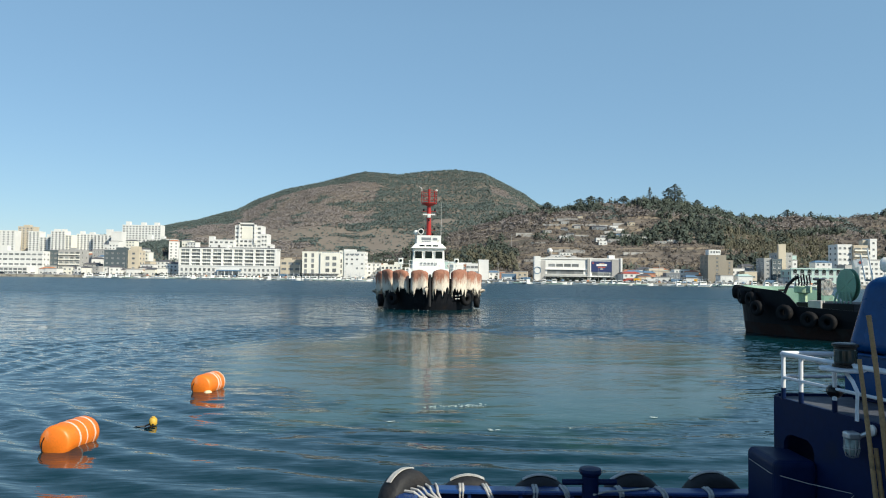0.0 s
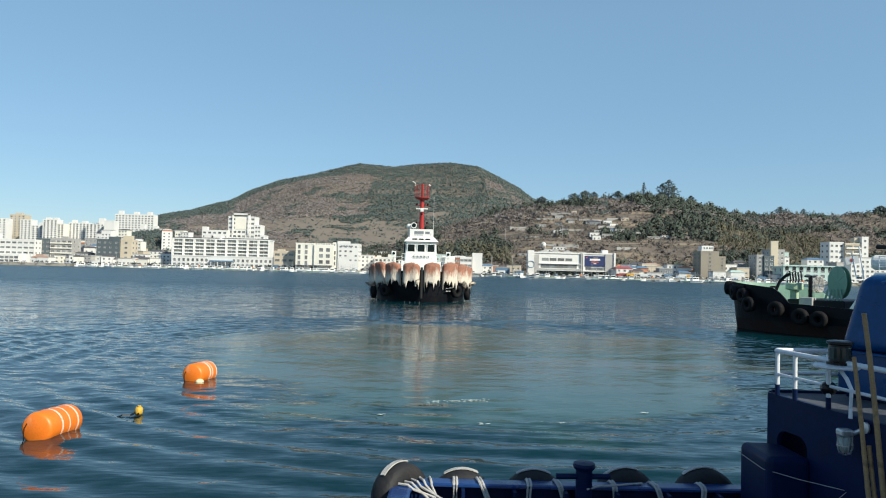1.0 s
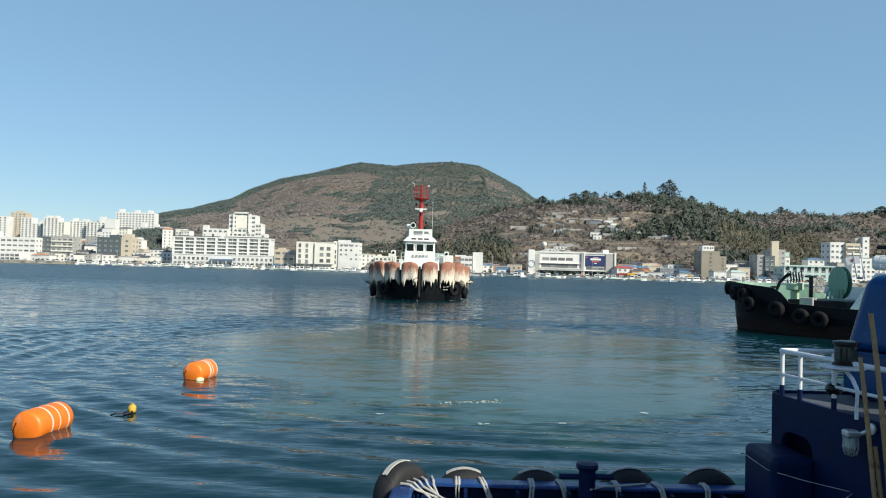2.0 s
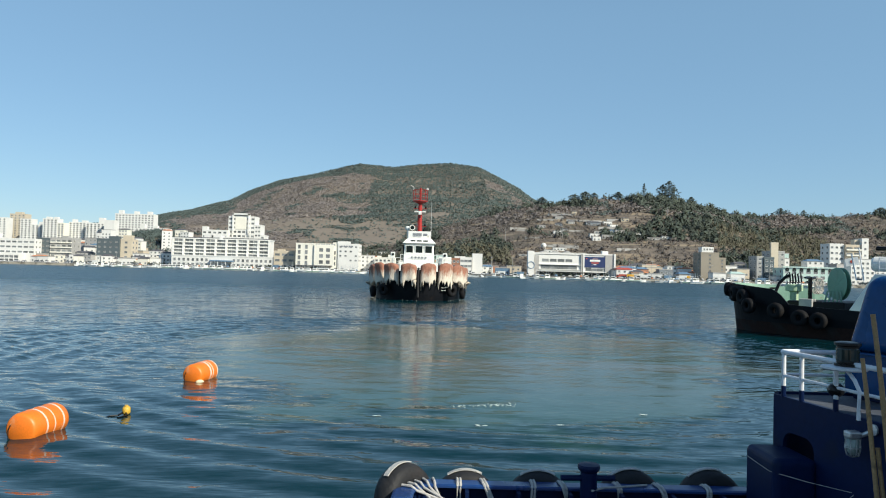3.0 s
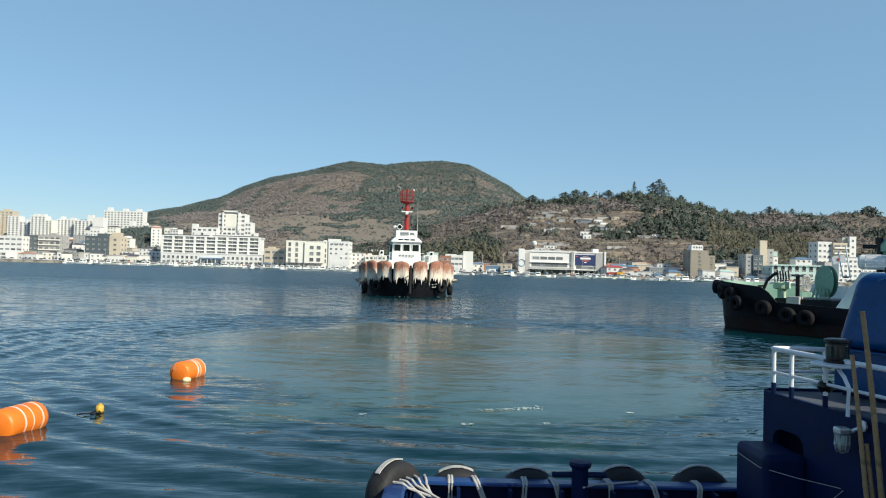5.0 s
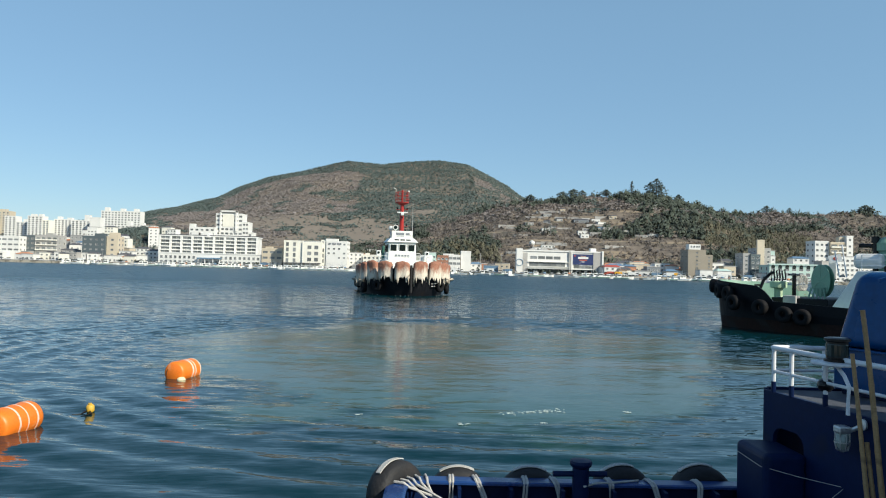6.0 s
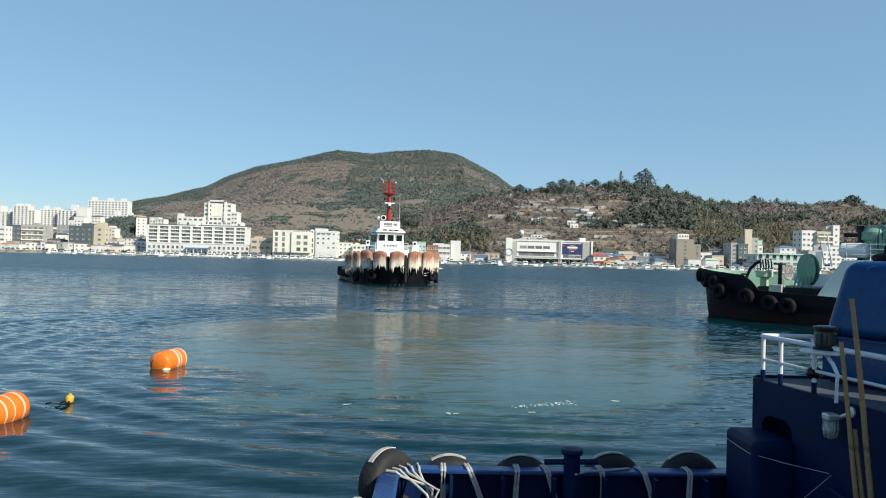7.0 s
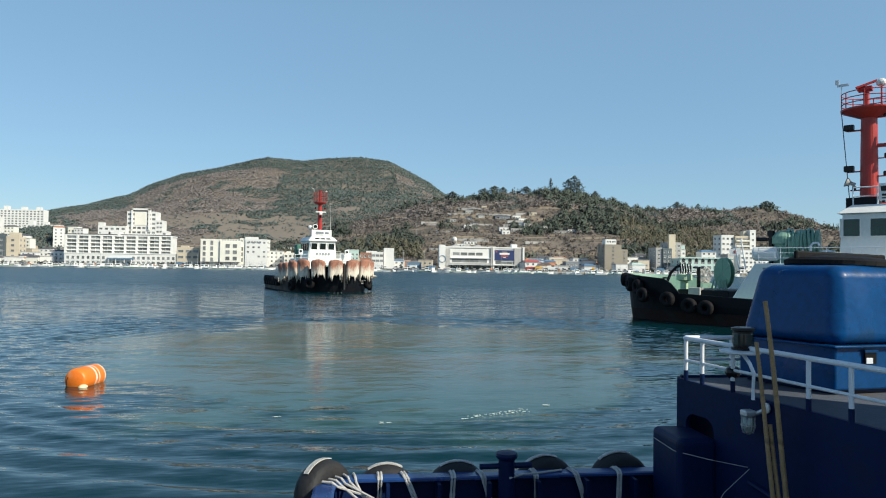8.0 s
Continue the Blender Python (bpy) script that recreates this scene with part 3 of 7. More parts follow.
def hull(parent, bow, stern, half, sheer, rail=0.9, full=2.0, power=2.6, boot="boot", raked=0.9):
    """Hull with boot topping, a bulwark with an inner side, and a deck."""
    n = 40
    xs = [stern + (bow - stern) * (1 - (1 - i / n) ** 1.5) for i in range(n)] + [bow]
    bm, dk = bmesh.new(), bmesh.new()
    rings, deck = [], []
    for x in xs:
        b, h = max(breadth(x, bow, stern, half, full, power), 0.02), sheer(x)
        w = b * (0.97 - 0.25 * max((x - full) / (bow - full), 0) ** 2)
        rake = raked * max((x - full) / (bow - full), 0) ** 6
        sec = [(0.6 * w, -1.0, rake * 1.3), (w, 0.0, rake), (w * 0.7 + b * 0.3, 0.75, rake * 0.7), (b * 0.75 + w * 0.25, h * 0.65, rake * 0.3), (b, h, 0), (max(b - 0.14, 0.01), h, 0.1 if b < 1 else 0), (max(0.88 * b - 0.15, 0.01), h - rail, 0.25)]
        row = []
        for sgn in (1, -1):
            row.append([bm.verts.new((x - r, sgn * y, z)) for y, z, r in sec])
        rings.append(row)
        deck.append([dk.verts.new((x - 0.25, s * max(0.88 * b - 0.14, 0.01), h - rail)) for s in (1, -1)])
    for p, q in zip(rings, rings[1:]):
        for side in (0, 1):
            for k in range(6):
                f = bm.faces.new((p[side][k], q[side][k], q[side][k + 1], p[side][k + 1]))
                f.material_index = 1 if k < 2 else (2 if k >= 5 else 0)
    for k in range(6):
        for row in (rings[0], rings[-1]):
            bm.faces.new((row[0][k], row[0][k + 1], row[1][k + 1], row[1][k])).material_index = 1 if k < 2 else (2 if k >= 5 else 0)
    for p, q in zip(deck, deck[1:]):
        dk.faces.new((p[0], q[0], q[1], p[1]))
    part("hull", bm, ["hull_black", boot, "gear_green"], parent, "black painted steel hull", smooth=False)
    part("deck", dk, "deck_green", parent, "green painted deck")


def ring_of_tyres(parent, spots, R, r):
    """Tyres hung on a hull: spots of (x, y, z, turn round z)."""
    bm = tyre_mesh(bmesh.new(), R, r, 20, 8)
    first = part("tyre", bm, "old_rubber", parent, "black rubber tyre fender", smooth=True)
    for i, (x, y, z, a) in enumerate(spots):
        m = pose(x, y, z, 90, 0, a + 90)
        if i == 0:
            first.matrix_basis = m
        else:
            again(first, m)


def pad_mesh(seed):
    """A hanging fender pad: a squarish bulging hood with a torn lower edge that ends in drips."""
    rnd = random.Random(seed)
    bm = bmesh.new()
    cols, rows = 30, 14
    grid = []
    low, tear = [], 0.0
    for j in range(cols + 1):
        u = j / cols
        tear = 0.55 * tear + rnd.uniform(-0.16, 0.16)
        flap = -0.45 * max(abs(u - 0.5) * 2 - 0.55, 0) / 0.45
        low.append(-0.78 + tear + flap - (rnd.uniform(0.2, 0.75) if rnd.random() < 0.16 else 0))
    for i in range(rows + 1):
        v = i / rows
        row = []
        for j in range(cols + 1):
            a = radians(-100 + 200 * j / cols)
            dome = (1 - (1 - min(v / 0.26, 1)) ** 2.6) ** 0.5 if v else 0.0
            c, s_ = math.cos(a), math.sin(a)
            sq = 1 / max(abs(c) ** 3 + abs(s_) ** 3, 1e-6) ** (1 / 3)
            top = 1.12 - 0.10 * (1 - c)
            z = top + (low[j] - top) * v ** 1.15
            sag = 0.05 * math.sin(5 * a + seed) * v + rnd.uniform(-0.022, 0.022)
            row.append(bm.verts.new((0.05 + 0.60 * c * sq * (0.25 + 0.75 * dome) * (1 - 0.22 * v) + sag, 0.85 * s_ * sq * (0.30 + 0.70 * dome) * (1 - 0.04 * v), z + rnd.uniform(-0.015, 0.015))))
        grid.append(row)
    for a, b in zip(grid, grid[1:]):
        for j in range(cols):
            bm.faces.new((a[j], a[j + 1], b[j + 1], b[j]))
    bm.faces.new(grid[0])
    bmesh.ops.recalc_face_normals(bm, faces=bm.faces)
    bmesh.ops.solidify(bm, geom=bm.faces[:], thickness=0.06)
    return bm


def window(parent, w, h, m, name="window", frame_mat="black", glass="glass"):
    """A framed window; its local x is across, z up and -y outwards."""
    bm = bmesh.new()
    t = 0.06
    for a in ((-w / 2 - t, w / 2 + t, -h / 2 - t, -h / 2), (-w / 2 - t, w / 2 + t, h / 2, h / 2 + t), (-w / 2 - t, -w / 2, -h / 2, h / 2), (w / 2, w / 2 + t, -h / 2, h / 2)):
        box(bm, a[0], a[1], -0.06, 0.05, a[2], a[3])
    ob = part(name, bm, frame_mat, parent)
    ob.matrix_basis = m
    part("pane", box(bmesh.new(), -w / 2, w / 2, -0.012, 0.012, -h / 2, h / 2), glass, ob)
    return ob


def house(parent, name, pts_low, z0, pts_top, z1, material, label="", bevel=0.06):
    """A deckhouse: two plan outlines joined, with softened edges."""
    bm = bmesh.new()
    a = [bm.verts.new((x, y, z0)) for x, y in pts_low]
    b = [bm.verts.new((x, y, z1)) for x, y in pts_top]
    bm.faces.new(a[::-1])
    bm.faces.new(b)
    for k in range(len(a)):
        bm.faces.new((a[k], a[(k + 1) % len(a)], b[(k + 1) % len(a)], b[k]))
    bmesh.ops.recalc_face_normals(bm, faces=bm.faces)
    if bevel:
        bmesh.ops.bevel(bm, geom=bm.edges[:], offset=bevel, segments=2, affect="EDGES", profile=0.5)
    return part(name, bm, material, parent, label)


def railing(parent, pts, height, mids, r, mat_, posts=None, spacing=1.4):
    """Rail bars through pts and a post at each spacing."""
    pts = [Vector(p) for p in pts]
    for k in [1.0] + list(mids):
        for a, b in zip(pts, pts[1:]):
            part("rail_bar", rod(bmesh.new(), a + Vector((0, 0, height * k)), b + Vector((0, 0, height * k)), r * (1 if k == 1 else 0.75), 8), mat_, parent)
    for a, b in zip(pts, pts[1:]):
        n = max(1, round((b - a).length / spacing))
        for i in range(n + (1 if b is pts[-1] else 0)):
            p = a.lerp(b, i / n)
            part("rail_post", rod(bmesh.new(), p, p + Vector((0, 0, height)), r, 8), mat_, parent)


def mast_lights(mast, spots, facing, mat_arm="mast_red"):
    """Bracket arms with small lamps on a mast: (z, reach x, reach y)."""
    for z, rx, ry in spots:
        arm = part("bracket", box(bmesh.new(), min(0, rx), max(0, rx) + 0.05, min(0, ry) - 0.05, max(0, ry) + 0.05, z - 0.06, z), mat_arm, mast)
        bm = bmesh.new()
        lathe(bm, ((0.001, 0), (0.11, 0), (0.11, 0.22), (0.07, 0.26), (0.001, 0.26)), 10, Matrix.Translation((rx * 0.85, ry * 0.85, z)))
        part("lamp", bm, "black", arm)


def tug_centre():
    """The tug that backs away, bow towards the viewer; origin under its mast at the waterline."""
    t = thing("tugboat", "black tugboat with rust-brown bow fender pads and white wheelhouse, under way", "tugboat")
    bow, half = 12.5, 5.4
    hull(t, bow, -15.0, half, lambda x: 1.75 + 1.75 * max((x + 2) / 14.5, 0) ** 1.6, boot="hull_black")
    # fender pads round the bow
    pads = [pad_mesh(s) for s in (1, 5, 9, 14, 22)]
    firsts = []
    spots = [(x, s * y, s * a) for x, y, a in ((12.35, 1.1, 10), (11.25, 3.0, 34), (9.2, 4.35, 54), (6.9, 5.1, 72), (4.6, 5.45, 84), (2.4, 5.55, 90)) for s in (1, -1)]
    for i, (x, y, a) in enumerate(spots):
        z = 3.1 - 0.035 * max(10 - x, 0) * 2
        m = pose(x, y, z, 0, 0, a) @ pose(0, 0, 0, 2 * math.sin(5 * i), 0, 4 * math.sin(3 * i)) @ Matrix.Diagonal((1.1, 1.06 + 0.05 * math.sin(7 * i), 1.1 + 0.07 * math.sin(4 * i), 1))
        if i < 5:
            ob = part("fender_pad", pads[i], "fender", t, "rust-brown fender pad with a peeling white skirt", smooth=True)
            ob.matrix_basis = m
            firsts.append(ob)
        else:
            again(firsts[i % 5], m @ Matrix.Diagonal((1, -1 if i % 2 else 1, 1, 1)))
    part("stem_fender", box(bmesh.new(), 12.1, 12.7, -0.13, 0.13, 0.4, 3.8, 0.08), "rubber", t, "black rubber stem fender")
    side = [(x, s * 5.6, 1.25, 90 * s) for s in (-1, 1) for x in (-1.2, -2.9, -4.6, -6.3, -8.0, -9.7)] + [(10.3, s * 3.9, 1.2, 44 * s) for s in (-1, 1)] + [(6.8, s * 5.4, 0.85, 76 * s) for s in (-1, 1)]
    ring_of_tyres(t, side, 0.72, 0.24)
    # draught and name marks on the bow, as plain bars
    for y, z in ((2.6, 1.55), (2.6, 1.25), (3.0, 1.62)):
        o = part("name_mark", box(bmesh.new(), -0.03, 0.03, -0.34, 0.34, -0.045, 0.045), "grey", t)
        o.matrix_basis = pose(11.05 - (y - 2.6) * 0.6, y + 0.35, z, 0, -8, 40)
    # deckhouse and wheelhouse
    house(t, "deckhouse", [(3.6, -2.5), (3.6, 2.5), (-7, 2.7), (-7, -2.7)], 1.4, [(3.2, -2.4), (3.2, 2.4), (-7, 2.6), (-7, -2.6)], 4.5, "white", "white steel deckhouse")
    wh = house(t, "wheelhouse", [(2.0, -1.95), (2.0, 1.95), (-2.6, 2.1), (-2.6, -2.1)], 4.5, [(1.75, -1.85), (1.75, 1.85), (-2.6, 2.0), (-2.6, -2.0)], 6.95, "white", "white wheelhouse with dark windows")
    for y in (-1.22, 0.0, 1.22):
        window(wh, 0.84, 0.98, pose(1.90, y, 6.12, 0, 0, 90) @ pose(0, 0, 0, 6, 0, 0), frame_mat="white")
    for s in (-1, 1):
        for x in (0.9, -0.5, -1.8):
            window(wh, 0.9, 0.9, pose(x, s * 2.02, 6.1, 0, 0, 180 if s > 0 else 0))
    house(t, "wheelhouse_roof", [(2.15, -2.15), (2.15, 2.15), (-2.8, 2.25), (-2.8, -2.25)], 6.95, [(1.55, -1.6), (1.55, 1.6), (-2.5, 1.8), (-2.5, -1.8)], 7.55, "white", "sloping white roof")
    for y in (-0.8, 0.0, 0.8):
        o = part("roof_window", box(bmesh.new(), -0.02, 0.02, -0.3, 0.3, -0.11, 0.11), "glass", t)
        o.matrix_basis = pose(1.87, y, 7.27, 0, -45, 0)
    sign = part("name_board", box(bmesh.new(), 1.0, 1.2, -1.45, 1.45, 7.5, 8.55, 0.03), "white", t, "white name board with grey marks")
    for y, w, z, h in ((-0.75, 0.55, 8.1, 0.30), (0.30, 1.15, 8.12, 0.34), (0.3, 1.1, 7.82, 0.09)):
        part("mark", box(bmesh.new(), 1.2, 1.215, -y - w / 2, -y + w / 2, z - h / 2, z + h / 2), "slate", sign)
    for y in (-0.85, -0.42, 0.0, 0.42, 0.85):
        part("name_mark", box(bmesh.new(), 2.02, 2.05, y - 0.13, y + 0.13, 4.95, 5.25), "slate", wh)
    # search light, dome, whip aerials
    sl = part("search_light", lathe(bmesh.new(), ((0.001, -0.3), (0.3, -0.3), (0.34, -0.1), (0.34, 0.28), (0.36, 0.3), (0.30, 0.31), (0.001, 0.22)), 18), "white", t, "white search light")
    sl.matrix_basis = pose(1.0, -0.95, 9.0, 0, 90, 0)
    part("lens", lathe(bmesh.new(), ((0.001, 0.3), (0.26, 0.3)), 18), "glass", sl)
    part("post", rod(bmesh.new(), (1.0, -0.95, 8.4), (1.0, -0.95, 8.8), 0.06), "white", t)
    part("radar_dome", ball(bmesh.new(), (0.7, -1.55, 8.9), 0.32, 2), "white", t)
    part("dome_post", rod(bmesh.new(), (0.7, -1.55, 7.5), (0.7, -1.55, 8.7), 0.06), "white", t)
    part("whip_aerial", rod(bmesh.new(), (0.3, 1.5, 7.5), (0.3, 1.5, 12.6), 0.025, 6, 0.012), "white", t)
    mast = part("mast", rod(bmesh.new(), (0, 0, 7.4), (0, 0, 12.6), 0.34, 14, 0.24), "mast_red", t, "red lattice-topped mast", smooth=False)
    part("platform", lathe(bmesh.new(), ((0.3, 12.2), (0.95, 12.5), (0.95, 12.6), (0.001, 12.6)), 16), "mast_red", mast)
    for k in range(8):
        a = 2 * math.pi * k / 8
        part("basket_post", rod(bmesh.new(), (0.92 * math.cos(a), 0.92 * math.sin(a), 12.6), (0.92 * math.cos(a), 0.92 * math.sin(a), 14.0), 0.03, 6), "mast_red", mast)
    for z in (13.0, 13.5, 14.0):
        pts = [(0.92 * math.cos(2 * math.pi * k / 16), 0.92 * math.sin(2 * math.pi * k / 16), z) for k in range(17)]
        part("basket_ring", tube(bmesh.new(), pts, 0.028, 6), "mast_red", mast)
    part("top_mast", rod(bmesh.new(), (0, 0, 12.6), (0, 0, 14.3), 0.14, 8), "mast_red", mast)
    mast_lights(mast, [(11.6, 0, 0.85), (11.6, 0, -0.75), (10.3, 0.6, 0.0), (9.3, 0, -0.8), (9.3, 0, 0.8), (8.6, 0, 0.6)], 0)
    part("radar_scanner", box(bmesh.new(), 0.5, 0.65, -0.75, 0.75, 11.05, 11.22, 0.03), "white", mast)
    part("radar_box", box(bmesh.new(), 0.2, 0.7, -0.2, 0.2, 10.75, 11.05, 0.04), "white", mast)
    part("wind_vane", tube(bmesh.new(), [(0, -0.9, 14.0), (0, -0.9, 14.4), (0, -1.25, 14.6)], 0.05, 6), "white", mast)
    part("horn", ball(bmesh.new(), (0, 0.9, 14.15), 0.16, 1), "white", mast)
    # froth along the waterline at the bow
    rnd = random.Random(17)
    froth = bmesh.new()
    for k in range(16):
        a = radians(rnd.gauss(48, 22) if k % 3 else rnd.uniform(-100, 0))
        x, y, r = 3.5 + 8.6 * math.cos(a) + rnd.gauss(0, 0.2), 5.2 * math.sin(a) * 1.04 + rnd.gauss(0, 0.2), rnd.uniform(0.02, 0.07)
        ring = [froth.verts.new((x + r * 1.8 * math.cos(b), y + r * math.sin(b), 0.02)) for b in (0, 1.1, 2.0, 3.2, 4.3, 5.3)]
        tip = froth.verts.new((x, y, 0.07))
        for j in range(6):
            froth.faces.new((ring[j], ring[(j + 1) % 6], tip))
        froth.faces.new(ring[::-1])
    tagged(part("bow_froth", froth, "foam", t, "white froth along the waterline"), kind="stuff")
    # wing lamps and rails beside the wheelhouse
    for s in (-1, 1):
        stand = part("lamp_stand", rod(bmesh.new(), (2.6, s * 3.3, 2.6), (2.6, s * 3.3, 5.1), 0.07, 8), "white", t)
        part("lamp_box", box(bmesh.new(), 2.35, 2.75, s * 3.3 - 0.28, s * 3.3 + 0.28, 5.0, 5.75, 0.04), "white", stand)
        part("lamp_lens", lathe(bmesh.new(), ((0.001, 0), (0.17, 0), (0.15, 0.08), (0.001, 0.1)), 14), "glass", stand).matrix_basis = pose(2.75, s * 3.3, 5.45, 0, 90, 0)
        railing(t, [(2.8, s * 2.3, 4.15), (2.8, s * 4.1, 4.05)], 0.9, (0.5,), 0.03, "white", spacing=0.9)
    part("side_cabin", box(bmesh.new(), -3.0, 1.8, 2.55, 4.2, 2.2, 5.3, 0.08), "white", t, "white side cabin")
    # aft gear
    part("funnel", box(bmesh.new(), -6.2, -4.6, 1.2, 2.2, 4.4, 6.6, 0.15), "deck_green", t)
    part("funnel", box(bmesh.new(), -6.2, -4.6, -2.2, -1.2, 4.4, 6.6, 0.15), "deck_green", t)
    part("winch", rod(bmesh.new(), (6.2, -0.9, 3.0), (6.2, 0.9, 3.0), 0.55, 14), "gear_green", t)
    for y in (-1.5, 1.5):
        part("bitt", rod(bmesh.new(), (8.2, y, 2.2), (8.2, y, 3.6), 0.2, 10), "black", t)
    railing(t, [(3.0, -2.3, 4.5), (3.0, 2.3, 4.5)], 0.95, (0.5,), 0.03, "white")
    return t


def tug_moored():
    """The moored black tug with the green foredeck; origin under its mast at the waterline."""
    t = thing("moored_tugboat", "black moored tugboat with tyre fenders, green foredeck and red mast", "tugboat")

    def sheer(x):
        k = min(max((x - 10.3) / 0.9, 0), 1)
        return 1.72 + 0.25 * k + 0.95 * max((x - 4) / 12, 0) * (0.5 + 0.5 * k) + 0.35 * k
    hull(t, 15.6, -13.0, 4.5, sheer, rail=1.15, full=4.0, power=2.4, raked=0.3)
    spots = [(15.95, 0.2, 2.75, 4), (15.35, 0.9, 2.55, 20), (14.7, 2.0, 2.45, 40), (13.7, 2.9, 2.3, 55), (13.0, 3.6, 1.75, 66), (11.0, 4.2, 1.55, 78), (9.4, 4.55, 1.2, 84), (8.3, 4.62, 1.1, 88), (5.0, 4.62, 1.0, 90), (2.4, 4.62, 1.0, 90), (15.6, -0.6, 2.6, -12), (14.8, -1.9, 2.5, -38)]
    ring_of_tyres(t, spots, 0.52, 0.18)
    part("bow_roll", tube(bmesh.new(), [(15.45 - 0.06 * y * y - 0.03 * y ** 4, y, 2.85) for y in (-2.6, -1.8, -0.9, 0, 0.9, 1.8, 2.6)], 0.16, 10), "old_rubber", t, "black rubber bow roll")
    # foredeck gear
    cap = part("capstan", lathe(bmesh.new(), ((0.001, 1.7), (0.40, 1.7), (0.36, 2.0), (0.27, 2.2), (0.27, 2.72), (0.55, 2.8), (0.55, 3.18), (0.47, 3.25), (0.001, 3.25)), 20, Matrix.Translation((11.5, 0, 0))), "capstan_green", t, "pale green capstan", smooth=False)
    part("davit", tube(bmesh.new(), [(11.9, 2.5, 1.9), (11.75, 2.4, 2.7), (11.55, 2.3, 3.3), (11.2, 2.2, 3.7), (10.9, 2.2, 3.85)], 0.1, 8), "hull_black", t)
    part("post", rod(bmesh.new(), (10.4, 0.2, 1.7), (10.4, 0.2, 3.75), 0.13, 10), "black", t)
    part("cross_bar", rod(bmesh.new(), (10.4, 1.1, 3.7), (10.4, -1.1, 3.7), 0.07, 8), "black", t)
    rnd = random.Random(3)
    for k in range(7):
        y, x = rnd.uniform(-1.2, -0.6), 10.3 + rnd.uniform(-0.12, 0.12)
        pts = [(x + 0.12 * math.sin(a), y + 0.30 * math.sin(a), 3.2 + 0.52 * math.cos(a) - rnd.uniform(0, 0.05)) for a in [2 * math.pi * i / 16 for i in range(17)]]
        part("rope_coil", tube(bmesh.new(), pts, 0.035, 6), "rope", t)
    for k in range(5):
        x = 11.9 - 0.18 * k
        part("shackle", tube(bmesh.new(), [(x, 0.15, 3.25), (x + 0.05, 0.15, 3.9), (x - 0.12, 0.1, 4.05 - 0.1 * (k % 2)), (x - 0.2, 0.1, 3.4)], 0.05, 6), "black", t)
    # rope reel on a trestle
    reel = part("rope_reel", lathe(bmesh.new(), ((0.001, -0.32), (1.0, -0.32), (1.04, -0.30), (1.04, -0.26), (1.0, -0.24), (0.45, -0.24), (0.45, 0.24), (1.0, 0.24), (1.04, 0.26), (1.04, 0.30), (1.0, 0.32), (0.001, 0.32)), 32), "reel_green", t, "large green rope reel")
    reel.matrix_basis = pose(8.4, 0.9, 3.35, 90, 0, -40) @ Matrix.Diagonal((1, 1, 0.5, 1))
    for k in range(6):
        a = math.pi * k / 3
        part("rib", box(bmesh.new(), -0.03, 0.03, 0.12, 0.96, -0.35, -0.32), "gear_green", reel).matrix_basis = pose(0, 0, 0, 0, 0, 60 * k)
        part("rib", box(bmesh.new(), -0.03, 0.03, 0.12, 0.96, 0.32, 0.35), "gear_green", reel).matrix_basis = pose(0, 0, 0, 0, 0, 60 * k)
    for x in (9.2, 8.9, 8.6, 8.3, 8.0):
        part("trestle_leg", rod(bmesh.new(), (x, 1.45, 1.6), (x * 0.6 + 8.4 * 0.4, 1.45, 2.9), 0.06, 8), "gear_green", t)
    part("trestle_sill", box(bmesh.new(), 7.7, 9.5, 1.38, 1.52, 1.75, 1.87), "gear_green", t)
    # black block put where the foredeck only lies in shade
    part("winch_bed", box(bmesh.new(), 7.5, 10.9, -3.3, 2.7, 0.9, 2.2, 0.06), "hull_black", t, "black block standing in for foredeck shade")
    part("vent_box", box(bmesh.new(), 9.3, 10.1, 2.2, 2.9, 1.3, 2.35, 0.04), "grey", t)
    # white deckhouse with a sloping front, its top deck and gear
    house(t, "deckhouse", [(7.4, -3.4), (7.4, 3.4), (-8, 3.6), (-8, -3.6)], 1.2, [(5.7, -3.3), (5.7, 3.3), (-8, 3.6), (-8, -3.6)], 4.0, "white", "white deckhouse with a sloping front")
    for x in (6.4, 5.0, 3.5):
        part("scupper", box(bmesh.new(), x - 0.14, x + 0.14, 3.55, 3.62, 3.6, 3.72), "slate", t)
    railing(t, [(5.5, 3.2, 4.0), (-6, 3.4, 4.0)], 0.95, (0.35, 0.68), 0.022, "rail_white", spacing=1.3)
    tank = part("tank", lathe(bmesh.new(), ((0.001, -0.75), (0.38, -0.75), (0.46, -0.62), (0.46, 0.62), (0.38, 0.75), (0.001, 0.75)), 20), "white", t, "white round tank", smooth=False)
    tank.matrix_basis = pose(5.6, 1.4, 4.62, 0, 90, 0)
    mon = part("fire_monitor", rod(bmesh.new(), (5.4, 0.9, 4.0), (5.4, 0.9, 5.9), 0.16, 10), "black", t, "black fire monitor")
    part("nozzle", rod(bmesh.new(), (4.8, 0.9, 5.55), (6.3, 0.9, 5.6), 0.13, 10), "black", mon)
    part("cap", rod(bmesh.new(), (5.4, 0.9, 5.75), (5.4, 0.9, 6.15), 0.24, 10), "black", mon)
    # winch with a big drum of green rope
    part("winch_housing", lathe(bmesh.new(), ((0.001, 4.0), (0.62, 4.0), (0.62, 5.2), (0.78, 5.3), (0.78, 5.75), (0.6, 6.0), (0.3, 6.12), (0.001, 6.15)), 22, Matrix.Translation((4.75, 0.5, 0))), "gear_green", t, "pale green winch housing", smooth=False)
